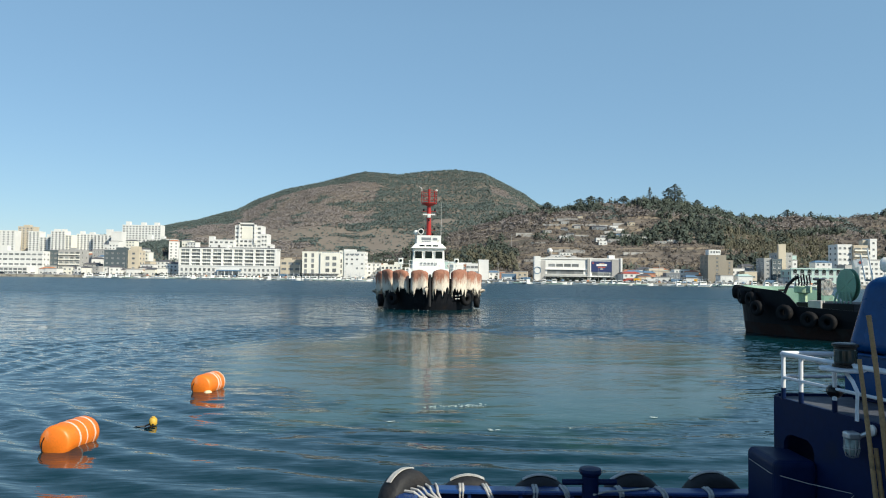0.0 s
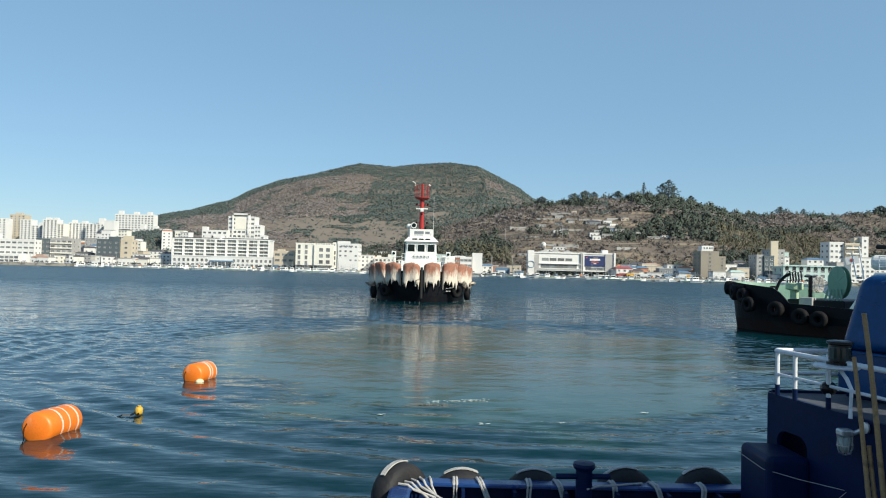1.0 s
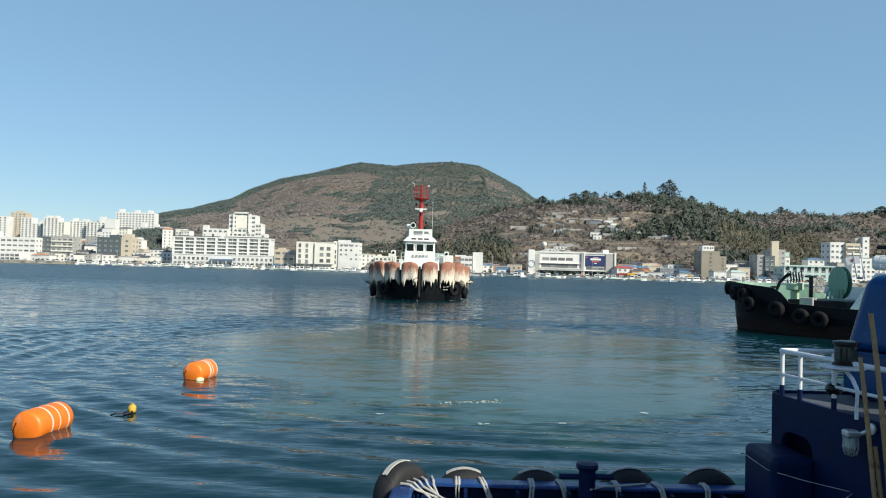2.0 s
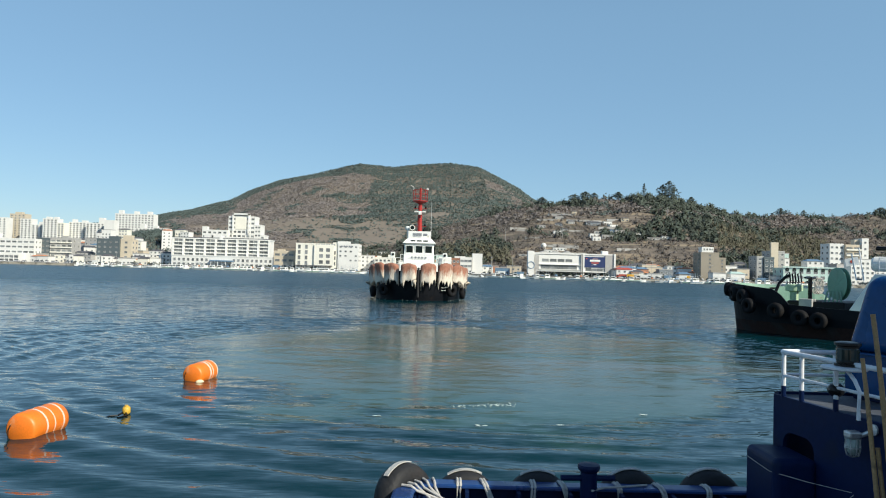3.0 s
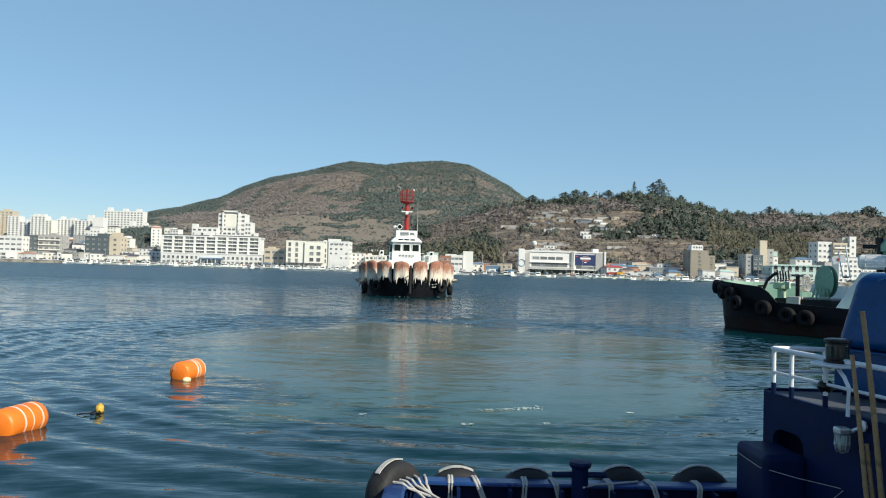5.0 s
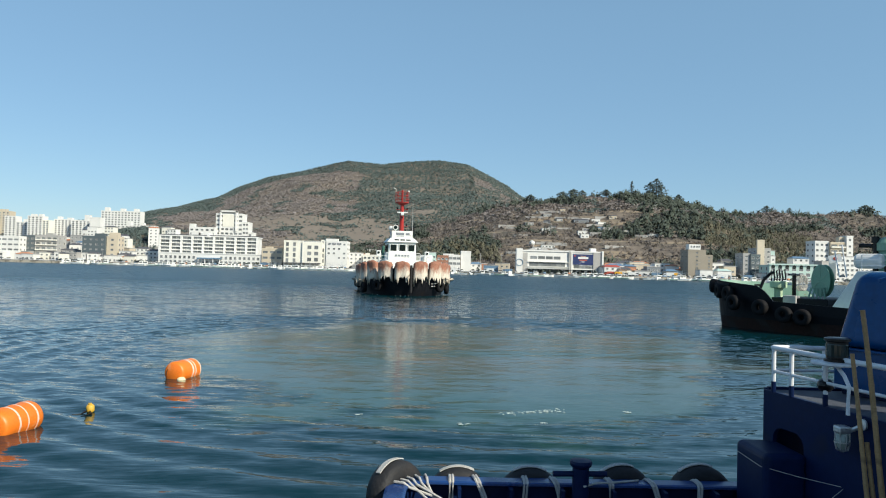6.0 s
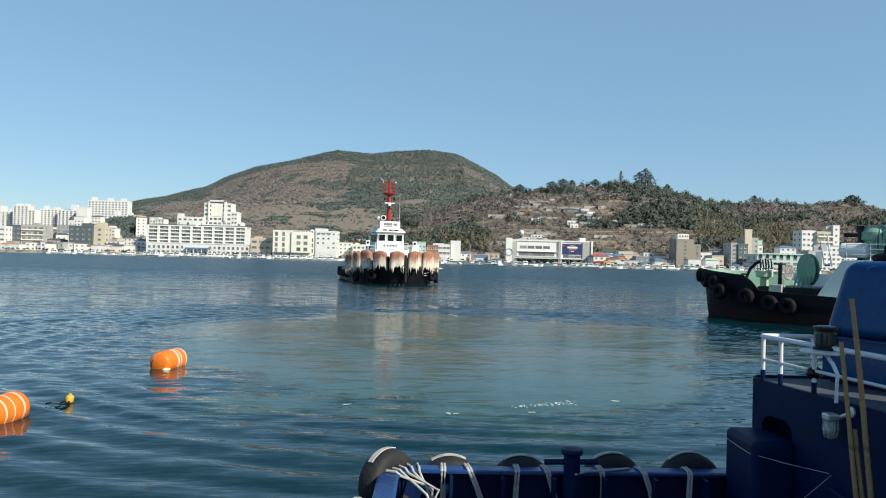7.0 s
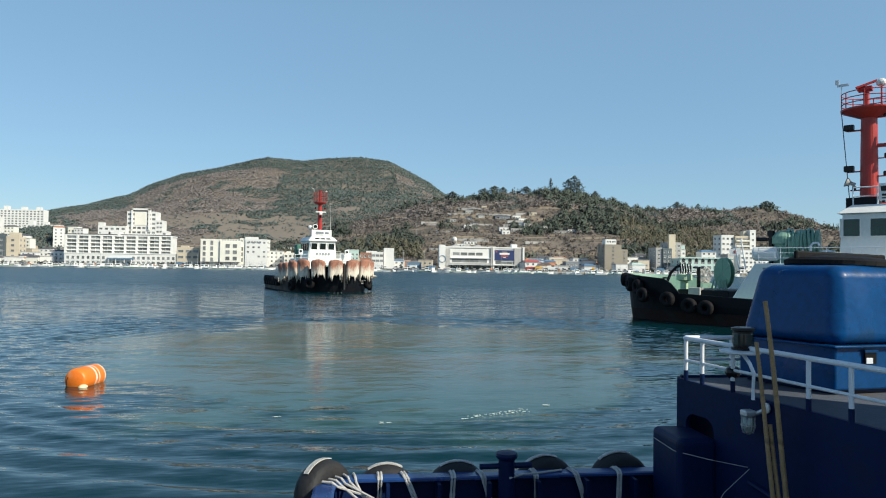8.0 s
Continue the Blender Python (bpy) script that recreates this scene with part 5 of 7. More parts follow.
    part("cage_ring", tube(bmesh.new(), [(px - 0.135 + 0.071 * math.cos(2 * math.pi * k / 16), py + 0.071 * math.sin(2 * math.pi * k / 16), 1.88) for k in range(17)], 0.006, 5), "chrome", cage)
    part("arm", rod(bmesh.new(), (px - 0.07, py - 0.03, 2.0), (px + 0.0, py - 0.12, 2.07), 0.022, 8), "chrome", cage)
    part("base_plate", lathe(bmesh.new(), ((0.001, 0), (0.055, 0), (0.055, 0.02), (0.001, 0.025)), 16), "chrome", cage).matrix_basis = pose(px - 0.002, py - 0.13, 2.08, 0, -90, 8)
    # thin lines
    lx = on_wall(6.9, 0.02)
    part("heaving_line", tube(bmesh.new(), [(3.705, 8.30, 1.44), (3.705, 7.75, 1.42), (3.95, 7.45, 1.40), (lx.x, lx.y + 0.25, 1.38)], 0.0035, 5), "rope", t)
    part("heaving_line", tube(bmesh.new(), [(lx.x, lx.y + 0.25, 1.38), (3.9, 7.0, 1.17), (3.6, 6.8, 0.93), (3.2, 6.5, 0.66)], 0.0035, 5), "rope", t)
    wl = [(*on_wall(y, 0.03), 1.24 - 0.16 * (7.1 - y)) for y in (7.1, 6.6, 6.1, 5.6, 5.1)]
    part("hose", tube(bmesh.new(), wl, 0.03, 8), "navy", t)
    # plain block on the raised deck, out of view, added to shade the bulwark
    part("deckhouse", box(bmesh.new(), 5.45, 6.5, 2.6, 5.6, 2.148, 5.4, 0.05), "white", t, "plain white unseen block that shades the bulwark")
    for o in list(t.children):
        o.matrix_basis = Matrix.Translation(-base) @ o.matrix_basis

    # blue fibreglass engine cover on the raised deck
    cbase = Vector((6.2, 7.9, 2.148))
    c = thing("engine_cover", "glossy blue fibreglass engine cover with a dark round lid", "cover", Matrix.Translation(cbase))
    def cover_piece(name, low_pts, z0, top_pts, z1, mat_, label, bevel, seg):
        bm = bmesh.new()
        a = [bm.verts.new((x, y, z0)) for x, y in low_pts]
        b = [bm.verts.new((x, y, z1)) for x, y in top_pts]
        bm.faces.new(a[::-1])
        bm.faces.new(b)
        for k in range(4):
            bm.faces.new((a[k], a[(k + 1) % 4], b[(k + 1) % 4], b[k]))
        bmesh.ops.recalc_face_normals(bm, faces=bm.faces)
        bmesh.ops.bevel(bm, geom=bm.edges[:], offset=bevel, segments=seg, affect="EDGES", profile=0.5)
        o = part(name, bm, mat_, c, label, smooth=True)
        o.matrix_basis = Matrix.Translation(-cbase)
        o.modifiers.new("crisp panels", "WEIGHTED_NORMAL").weight = 90
        return o
    lowp = [(5.24, 7.06), (7.9, 7.45), (7.7, 8.9), (4.80, 8.32)]
    cover_piece("lower_shell", [(5.24, 7.10), (7.9, 7.49), (7.7, 8.86), (4.82, 8.30)], 2.20, [(5.24, 7.10), (7.9, 7.49), (7.7, 8.86), (4.82, 8.30)], 2.70, "cover_blue", "blue lower shell", 0.03, 3)
    cover_piece("upper_shell", lowp, 2.69, [(5.33, 7.20), (7.6, 7.55), (7.5, 8.72), (4.99, 8.20)], 3.58, "cover_blue", "blue domed upper shell", 0.15, 6)
    cover_piece("joint_flange", [(5.19, 7.03), (7.93, 7.42), (7.73, 8.93), (4.75, 8.35)], 2.675, [(5.19, 7.03), (7.93, 7.42), (7.73, 8.93), (4.75, 8.35)], 2.70, "cover_blue", "", 0.008, 2)
    cover_piece("skid", [(5.3, 7.18), (7.85, 7.55), (7.65, 8.8), (4.9, 8.26)], 2.149, [(5.3, 7.18), (7.85, 7.55), (7.65, 8.8), (4.9, 8.26)], 2.20, "navy", "", 0.01, 1)
    o = part("vent_cowl", lathe(bmesh.new(), ((0.001, 0), (0.13, 0), (0.13, 0.05), (0.10, 0.09), (0.001, 0.10)), 20), "cover_blue", c, smooth=False)
    o.matrix_basis = pose(5.22 - cbase.x, 7.90 - cbase.y, 3.46 - cbase.z, 0, -25, 0)
    lid = part("lid", lathe(bmesh.new(), ((0.001, 0.0), (0.60, 0.0), (0.62, 0.03), (0.62, 0.08), (0.56, 0.11), (0.3, 0.15), (0.001, 0.17)), 32), "old_rubber", c, "dark weathered round lid")
    lid.matrix_basis = pose(5.95 - cbase.x, 7.98 - cbase.y, 3.55 - cbase.z, 0, 2, 0)
    part("lid_rib", box(bmesh.new(), -0.60, 0.60, -0.03, 0.03, 0.08, 0.19, 0.02), "old_rubber", lid)
    # black plate stands in for a shaded hole, white tab for its reflection
    hatch = part("louvre", box(bmesh.new(), 5.62, 5.76, 7.125, 7.15, 2.49, 2.64, 0.004), "black", c, "small louvre, black to stand for its shaded hole")
    hatch.matrix_basis = Matrix.Translation(-cbase)
    part("louvre_flap", box(bmesh.new(), 5.63, 5.71, 7.118, 7.127, 2.495, 2.56, 0.003), "rail_white", c).matrix_basis = Matrix.Translation(-cbase)
    pl = part("louvre_hood", box(bmesh.new(), 5.61, 5.77, 7.11, 7.15, 2.62, 2.65), "cover_blue", c)
    pl.matrix_basis = Matrix.Translation(-cbase)

    # bamboo poles leaning on the rail
    def pole(foot, top_, r, label):
        foot, top_ = Vector(foot), Vector(top_)
        d = top_ - foot
        L = d.length
        prof = [(0.001, 0)]
        k, z = 0, 0.0
        while z < L - 0.05:
            rr = r * (1 - 0.25 * z / L)
            prof += [(rr, z + 0.004), (rr * 0.95, z + 0.03), (rr * 0.95, min(z + 0.27, L - 0.03)), (rr * 1.05, min(z + 0.295, L - 0.01))]
            z += 0.30
        prof += [(r * 0.72, L), (0.001, L)]
        bm = lathe(bmesh.new(), prof, 12)
        for v in bm.verts:
            v.co.x += 0.02 * math.sin(v.co.z * 1.7)
        ob = part("bamboo_pole", bm, "bamboo", None, smooth=False)
        ob.matrix_basis = Matrix.LocRotScale(foot, d.to_track_quat("Z", "Y"), None)
        tagged(ob, label, "pole", "bamboo poles")
    pole((4.24, 6.18, 0.15), (4.11, 6.62, 3.20), 0.030, "long dry bamboo pole leaning on the white rail")
    pole((4.13, 6.20, 0.15), (4.06, 6.70, 2.78), 0.026, "dry bamboo pole leaning on the blue bulkhead rail")
    pole((4.18, 6.16, 0.15), (4.14, 6.56, 1.98), 0.026, "short bamboo pole leaning against the blue bulkhead")


TUG = tug_centre()
MOORED = tug_moored()
FLOATS = build_floats()
near_boat()


# ---- the town across the water ----
WINDOWS = {}


def facade_window(parent, w, h, x, y, z, frame_mat="white", turn=0.0):
    """A window standing a little proud of a facade that faces -y."""
    key = (round(w, 2), round(h, 2), frame_mat)
    m = pose(x, y, z, 0, 0, turn)
    if key in WINDOWS:
        return again(WINDOWS[key], m, parent)
    t = 0.14
    bm = box(bmesh.new(), -w / 2 - t, w / 2 + t, -0.14, 0.1, -h / 2 - t, h / 2 + t, index=1)
    bm.faces.ensure_lookup_table()
    front = min(bm.faces, key=lambda f: f.calc_center_median().y)
    bmesh.ops.inset_individual(bm, faces=[front], thickness=t, depth=-0.11)
    front.material_index = 0
    ob = part("window", bm, ["far_glass", frame_mat], parent)
    ob.matrix_basis = m
    WINDOWS[key] = ob
    return ob


def building(name, label, x0, x1, y, top, wall="plaster", depth=14.0, floors=4, bays=5, win=(1.8, 1.5), frame_mat="white", roof="grey", first=0.0, side=True, category="building", turn=0.0, lift=(), parapet=0.9, skip=(), group=""):
    """A flat-roofed block with parapet, window grid on the front and the near side, and lift houses."""
    base = float(land((x0 + x1) / 2, y)) - 0.1
    w, h = x1 - x0, top - base
    t = thing(name, label, category, pose((x0 + x1) / 2, y, base, 0, 0, turn), group)
    bm = bmesh.new()
    box(bm, -w / 2, w / 2, 0, depth, 0, h - parapet)
    part("wall", bm, wall, t)
    bm = bmesh.new()
    for a in ((-w / 2 - 0.1, w / 2 + 0.1, -0.1, 0.25), (-w / 2 - 0.1, w / 2 + 0.1, depth - 0.25, depth + 0.1), (-w / 2 - 0.1, -w / 2 + 0.25, 0.25, depth - 0.25), (w / 2 - 0.25, w / 2 + 0.1, 0.25, depth - 0.25)):
        box(bm, *a, h - parapet - 0.15, h)
    part("parapet", bm, wall, t)
    part("roof", box(bmesh.new(), -w / 2 + 0.25, w / 2 - 0.25, 0.25, depth - 0.25, h - parapet, h - parapet + 0.08), roof, t)
    for cx, lw, lh in lift:
        part("lift_house", box(bmesh.new(), cx * w - lw / 2, cx * w + lw / 2, 2, 2 + min(5, depth - 3), h - parapet, h - parapet + lh), wall, t)
    if floors:
        fh = (h - parapet - first) / floors
        bw = w / bays
        for f in range(floors):
            z = first + fh * (f + 0.52)
            for b in range(bays):
                if (b, f) not in skip:
                    facade_window(t, min(win[0], bw * 0.8), min(win[1], fh * 0.66), -w / 2 + bw * (b + 0.5), 0, z, frame_mat)
            if side:
                s = 1 if (x0 + x1) / 2 < 0 else -1
                for k in range(max(1, int(depth // 5))):
                    facade_window(t, min(win[0], 1.6), min(win[1], fh * 0.6), s * w / 2, depth * (k + 0.5) / max(1, int(depth // 5)), z, frame_mat, 90 * s)
    return t


def sign_bars(parent, x, z, n, w, h, gap, mat_="slate"):
    """Writing too small to read, as plain bars on a front."""
    for k in range(n):
        part("sign_mark", box(bmesh.new(), x + k * (w + gap), x + k * (w + gap) + w, -0.12, 0.0, z, z + h), mat_, parent)


def small_house(label, x, y, w, h, wall="plaster", roof="orange_roof", depth=8.0, gable=1.6, turn=0.0, base=None):
    base = float(land(x, y)) - 0.15 if base is None else base
    t = thing("house", label + " in the town" if len(label.split()) < 5 else label, "house", pose(x, y, base, 0, 0, turn), "small houses of the town")
    part("wall", box(bmesh.new(), -w / 2, w / 2, 0, depth, 0, h), wall, t)
    bm = bmesh.new()
    e = 0.4
    a = [bm.verts.new(p) for p in ((-w / 2 - e, -e, h), (w / 2 + e, -e, h), (w / 2 + e, depth + e, h), (-w / 2 - e, depth + e, h))]
    if gable:
        b = [bm.verts.new(p) for p in ((-w / 2 + w * 0.18, depth / 2, h + gable), (w / 2 - w * 0.18, depth / 2, h + gable))]
        for f in ((a[0], a[1], b[1], b[0]), (a[2], a[3], b[0], b[1]), (a[1], a[2], b[1]), (a[3], a[0], b[0]), (a[3], a[2], a[1], a[0])):
            bm.faces.new(f)
    else:
        box(bm, -w / 2 - 0.2, w / 2 + 0.2, -0.2, depth + 0.2, h + 0.002, h + 0.5)
    part("roof", bm, roof, t)
    n = max(1, int(w // 3))
    for k in range(n):
        for f in range(max(1, int(h // 3))):
            facade_window(t, 1.3, 1.2, -w / 2 + w * (k + 0.5) / n, 0, 1.6 + 3 * f)
    return t


def hotel():
    """Long white resort block with rows of loggias over an arcade, tower blocks behind it."""
    x0, x1, y = -208.3, -133.8, 545
    base = 1.7
    t = thing("resort_hotel", "long white six-storey hotel with rows of recessed balconies", "hotel", pose((x0 + x1) / 2, y, base))
    w, h, z0 = x1 - x0, 22.6, 8.0
    part("wall", box(bmesh.new(), -w / 2, w / 2, 0, 15, 0, h - 1.2), "plaster", t)
    part("cornice", box(bmesh.new(), -w / 2 - 0.5, w / 2 + 0.5, -0.6, 15.5, h - 1.2, h - 0.2), "plaster", t)
    part("roof", box(bmesh.new(), -w / 2 - 0.7, w / 2 + 0.7, -0.8, 15.7, h - 0.2, h + 0.25), "dark_roof", t)
    n = 9
    bw = w / n
    fh = (h - 1.2 - z0) / 5
    for b in range(n):
        cx = -w / 2 + bw * (b + 0.5)
        part("pilaster", box(bmesh.new(), cx - bw / 2 - 0.7, cx - bw / 2 + 0.7, -0.9, 0, z0 - 0.5, h - 1.2), "plaster", t)
        for f in range(5):
            z = z0 + fh * f
            for k in (-0.25, 0.25):
                facade_window(t, bw * 0.36, fh * 0.68, cx + k * bw * 0.78, 0, z + fh * 0.62, "cream")
            part("balcony", box(bmesh.new(), cx - bw / 2 + 0.7, cx + bw / 2 - 0.7, -1.0, 0, z - 0.1, z + 0.5), "plaster", t)
    part("pilaster", box(bmesh.new(), w / 2 - 0.7, w / 2 + 0.7, -0.9, 0, z0 - 0.5, h - 1.2), "plaster", t)
    bm = bmesh.new()
    vs = [bm.verts.new(p) for p in ((-1.8, -1.0, h - 1.5), (1.8, -1.0, h - 1.5), (0, -1.0, h + 1.8), (-1.8, 3, h - 1.5), (1.8, 3, h - 1.5), (0, 3, h + 1.8))]
    for f in ((0, 1, 2), (5, 4, 3), (0, 3, 4, 1), (1, 4, 5, 2), (2, 5, 3, 0)):
        bm.faces.new([vs[k] for k in f])
    part("gable", bm, "plaster", t)
    for cx, ww, hh in ((-0.06, 9, 2.2), (0.1, 8, 1.4), (-0.15, 7, 2.6)):
        part("plant_room", box(bmesh.new(), cx * w - ww / 2, cx * w + ww / 2, 4, 10, h, h + hh), "plaster", t)
    pod = thing("arcade_podium", "low cream arcade in front of the hotel", "building", pose(-166.8, 536, base))
    part("wall", box(bmesh.new(), -38.9, 38.9, 0, 8.5, 0, 8.2), "plaster", pod)
    part("cornice", box(bmesh.new(), -39.2, 39.2, -0.3, 8.5, 8.2, 8.9), "plaster", pod)
    for k in range(22):
        if 8 <= k <= 12:
            continue
        facade_window(pod, 1.7, 2.0, -36.5 + k * 3.47, 0, 5.4, "plaster")
    part("canopy", box(bmesh.new(), -9, 9, -3.0, 0, 4.4, 5.4), "blue_roof", pod)
    for x in (-8, -3, 3, 8):
        part("canopy_post", rod(bmesh.new(), (x, -2.6, 0), (x, -2.6, 4.4), 0.3, 8), "plaster", pod)
    for k in range(22):
        facade_window(pod, 1.9, 1.8, -36.5 + k * 3.47, 0, 1.9, "plaster")


def market_hall():
    """White three-storey market with a glazed band, wing wall with a round sign, and a navy billboard."""
    y, base = 485.0, 1.7
    x0, x1 = 61.5, 119.7
    t = thing("market_hall", "white three-storey market hall with glazed bands and navy billboard", "building", pose((x0 + x1) / 2, y, base))
    w, h = x1 - x0, 15.4
    part("wall", box(bmesh.new(), -w / 2, w / 2, 0, 22, 0, h), "plaster", t)
    part("roof_edge", box(bmesh.new(), -w / 2, w / 2, -0.6, 22.2, h, h + 0.9), "plaster", t)
    bm = bmesh.new()
    for k in range(3):
        a = -w / 2 + 6 + k * 8
        vs = [bm.verts.new(p) for p in ((a, 3, h + 0.9), (a + 8, 3, h + 0.9), (a + 4, 3, h + 2.6), (a, 18, h + 0.9), (a + 8, 18, h + 0.9), (a + 4, 18, h + 2.6))]
        for f in ((0, 1, 2), (5, 4, 3), (0, 3, 4, 1), (1, 4, 5, 2), (2, 5, 3, 0)):
            bm.faces.new([vs[q] for q in f])
    part("roof_vault", bm, "grey", t)
    wing = part("wing_wall", box(bmesh.new(), -w / 2 - 2.2, -w / 2 + 2.0, -2.0, 3, 0, h + 1.9), "plaster", t, "white wing wall with a round blue sign")
    ring = part("round_sign", tube(bmesh.new(), [(2.3 * math.cos(2 * math.pi * k / 24), 2.3 * math.sin(2 * math.pi * k / 24), 0.1) for k in range(25)], 0.22, 6), "blue_roof", wing)
    ring.matrix_basis = pose(-w / 2 - 0.1, -2.05, 7.5, 90, 0, 0)
    part("grey_pier", box(bmesh.new(), -w / 2 + 2.6, -w / 2 + 5.6, -0.5, 0, 0, h - 1), "grey", t)
    for x in (5.8, 7.2):
        part("pier", box(bmesh.new(), x - 0.5, x + 0.5, -1.2, 0, 0, h + 0.6), "grey" if x < 6 else "plaster", t)
    part("end_pier", box(bmesh.new(), w / 2 - 7.0, w / 2 - 2.0, -0.7, 0, 0, h + 0.2), "grey", t)
    part("end_pier", box(bmesh.new(), w / 2 - 1.2, w / 2, -1.5, 0, 0, h + 1.2), "plaster", t)
    for k in range(4):
        facade_window(t, 4.4, 1.7, -w / 2 + 10 + k * 5.4, 0, 11.2, "grey")
    for k in range(8):
        facade_window(t, 2.9, 2.6, -w / 2 + 8.5 + k * 3.1, 0, 6.6, "grey")
    for z in (5.0, 8.3):
        part("ledge", box(bmesh.new(), -w / 2 + 6, 5.2, -1.2, 0, z - 0.15, z + 0.15), "plaster", t)
    for z in (5.4, 10.6):
        facade_window(t, 3.6, 1.9, 10.6, 0, z, "grey")
    for k in range(3):
        facade_window(t, 3.8, 1.6, 15.5 + 4.3 * k - 1.2, 0, 5.2, "grey")
    bb = part("billboard", box(bmesh.new(), 7.9, 22.0, -0.6, -0.3, 7.0, 14.2), "billboard", t, "navy billboard with white and red marks")
    for a in ((11.5, 18.6, 11.0, 12.3, "white"), (12.5, 17.6, 9.7, 10.5, "red_sign"), (8.6, 9.8, 12.6, 13.3, "red_sign"), (14.0, 16.0, 8.7, 9.2, "white"), (13.2, 17.0, 12.7, 13.0, "strap")):
        part("mark", box(bmesh.new(), a[0], a[1], -0.68, -0.6, a[2], a[3]), a[4], bb)
    part("roof_box", box(bmesh.new(), w / 2 - 8, w / 2 - 4, 4, 9, h + 0.9, h + 3.2), "plaster", t)
    part("shop_band", box(bmesh.new(), -w / 2 + 6, w / 2 - 7, -0.4, 0, 0.4, 3.4), "glass", t)
    part("awning", box(bmesh.new(), -w / 2 + 5, w / 2 - 7, -2.2, 0, 3.5, 3.8), "plaster", t)


def build_town():
    b = building
    b("shopping_centre", "long white shopping centre with ribbon windows", -430.0, -326.9, 565, 20.6, "plaster", 30, 3, 22, (3.4, 1.3), first=6.0, lift=((0.1, 22, 5.0),))
    b("shop_arcade", "white ground-floor arcade with glazed front", -424.0, -334.0, 556, 8.0, "plaster", 8.8, 2, 24, (3.0, 1.7), side=False)
    b("apartment_house", "slate-grey five-storey block with small windows", -331.6, -320.1, 575, 22.0, "slate_dark", 14, 5, 3, (1.5, 1.2), "grey")
    t = b("apartment_house", "grey five-storey block with cream balconies", -320.0, -302.0, 575, 22.4, "grey", 14, 5, 4, (3.0, 1.6), "cream", lift=((0.1, 5, 2.5),))
    for f in range(5):
        part("balcony", box(bmesh.new(), -8.6, 8.6, -1.0, 0, 4.0 * f + 0.2, 4.0 * f + 1.1), "cream", t)
    b("office_block", "dark slate-blue office block with small square windows", -279.7, -261.4, 570, 22.5, "slate_dark", 14, 5, 4, (1.4, 1.2), "grey", lift=((0.2, 8, 3),))
    b("stair_block", "beige stair block with a single window column", -261.2, -252.2, 572, 22.5, "beige", 12, 5, 1, (2.0, 1.4), "grey", lift=((0, 7, 4),))
    lab = "tall white apartment block with many small windows"
    g = "apartment blocks on the far shore"
    for x0, x1, y, top, fl, ba, wall, lf in ((-530, -499, 805, 51.4, 14, 6, "plaster", ()), (-511, -492.6, 830, 57.6, 15, 4, "beige", ((0, 8, 3),)), (-480.3, -467.6, 800, 50.3, 14, 3, "plaster", ()), (-467.2, -454.4, 800, 44.0, 12, 3, "plaster", ((0.2, 4, 4),)), (-449, -432.6, 790, 50.5, 14, 4, "plaster", ((-0.2, 5, 3), (0.3, 4, 3))), (-432.2, -425.2, 790, 46.0, 13, 2, "cream", ()), (-424.9, -401.8, 800, 48.0, 13, 6, "plaster", ((-0.3, 4, 4), (0.2, 5, 3))), (-401.5, -381, 792, 47.0, 13, 5, "plaster", ((0.3, 6, 7),)), (-375.4, -364.1, 780, 50.0, 0, 1, "plaster", ()), (-389, -343, 835, 61.5, 17, 12, "plaster", ((-0.38, 5, 5), (0.02, 5, 4), (0.36, 5, 4))), (-343, -307, 785, 42.5, 11, 9, "plaster", ((-0.3, 5, 5), (0.1, 5, 4)))):
        b("apartment_block", lab, x0, x1, y, top, wall, 12, fl, ba, (1.9, 1.35), "plaster", lift=lf, side=False, category="apartments", group=g)
    for x, y, w, h, wl, rf, lb in ((-296, 580, 14, 9, "grey", "dark_roof", "grey low shop building"), (-285, 600, 10, 13, "plaster", "grey", "white narrow town house"), (-244.5, 570, 11, 9, "plaster", "grey", "white two-storey house"), (-238, 585, 10, 12, "plaster", "dark_roof", "white house with a dark roof"), (-228, 575, 10, 8, "cream", "dark_roof", "cream house with a dark roof"), (-219, 560, 12, 10, "plaster", "dark_roof", "white waterfront house"), (-232, 556, 12, 5.5, "cream", "grey", "low cream shop"), (-249, 556, 13, 5, "plaster", "grey", "low white shop"), (-212, 590, 10, 16, "plaster", "grey", "tall white house behind the hotel"), (-57, 540, 10, 12, "plaster", "grey", "white corner house"), (-47, 555, 10, 9, "grey", "blue_roof", "grey house with a blue roof"), (-26, 540, 14, 9, "plaster", "grey", "white row of shops"), (-12, 548, 12, 11, "mint", "grey", "pale green house"), (0, 542, 9, 14, "mint", "grey", "pale green and white house"), (34, 520, 8, 6, "plaster", "blue_roof", "white hut with a blue roof"), (44, 505, 10, 5, "blue_roof", "grey", "blue work shed")):
        small_house(lb, x, y, w, h, wl, rf, gable=0 if rf == "grey" else 1.3)
    hotel()
    b("hotel_tower", "tall white hotel tower with a framed top", -210.2, -184.1, 690, 52.0, "plaster", 16, 11, 6, (2.8, 1.8), "plaster", lift=((-0.05, 16, 3.4),), side=False)
    t = bpy.data.objects["hotel_tower"]
    hh = 52.0 - float(land(-197, 690))
    for a in ((-9.0, -7.6, hh - 17, hh + 2.6), (6.2, 7.6, hh - 17, hh + 2.6), (-9.0, 7.6, hh + 1.2, hh + 2.8)):
        part("portal_frame", box(bmesh.new(), a[0], a[1], -1.6, 2.0, a[2], a[3]), "plaster", t)
    part("portal_recess", box(bmesh.new(), -6.2, 5.0, -0.4, 0, hh - 13, hh - 1), "cream", t)
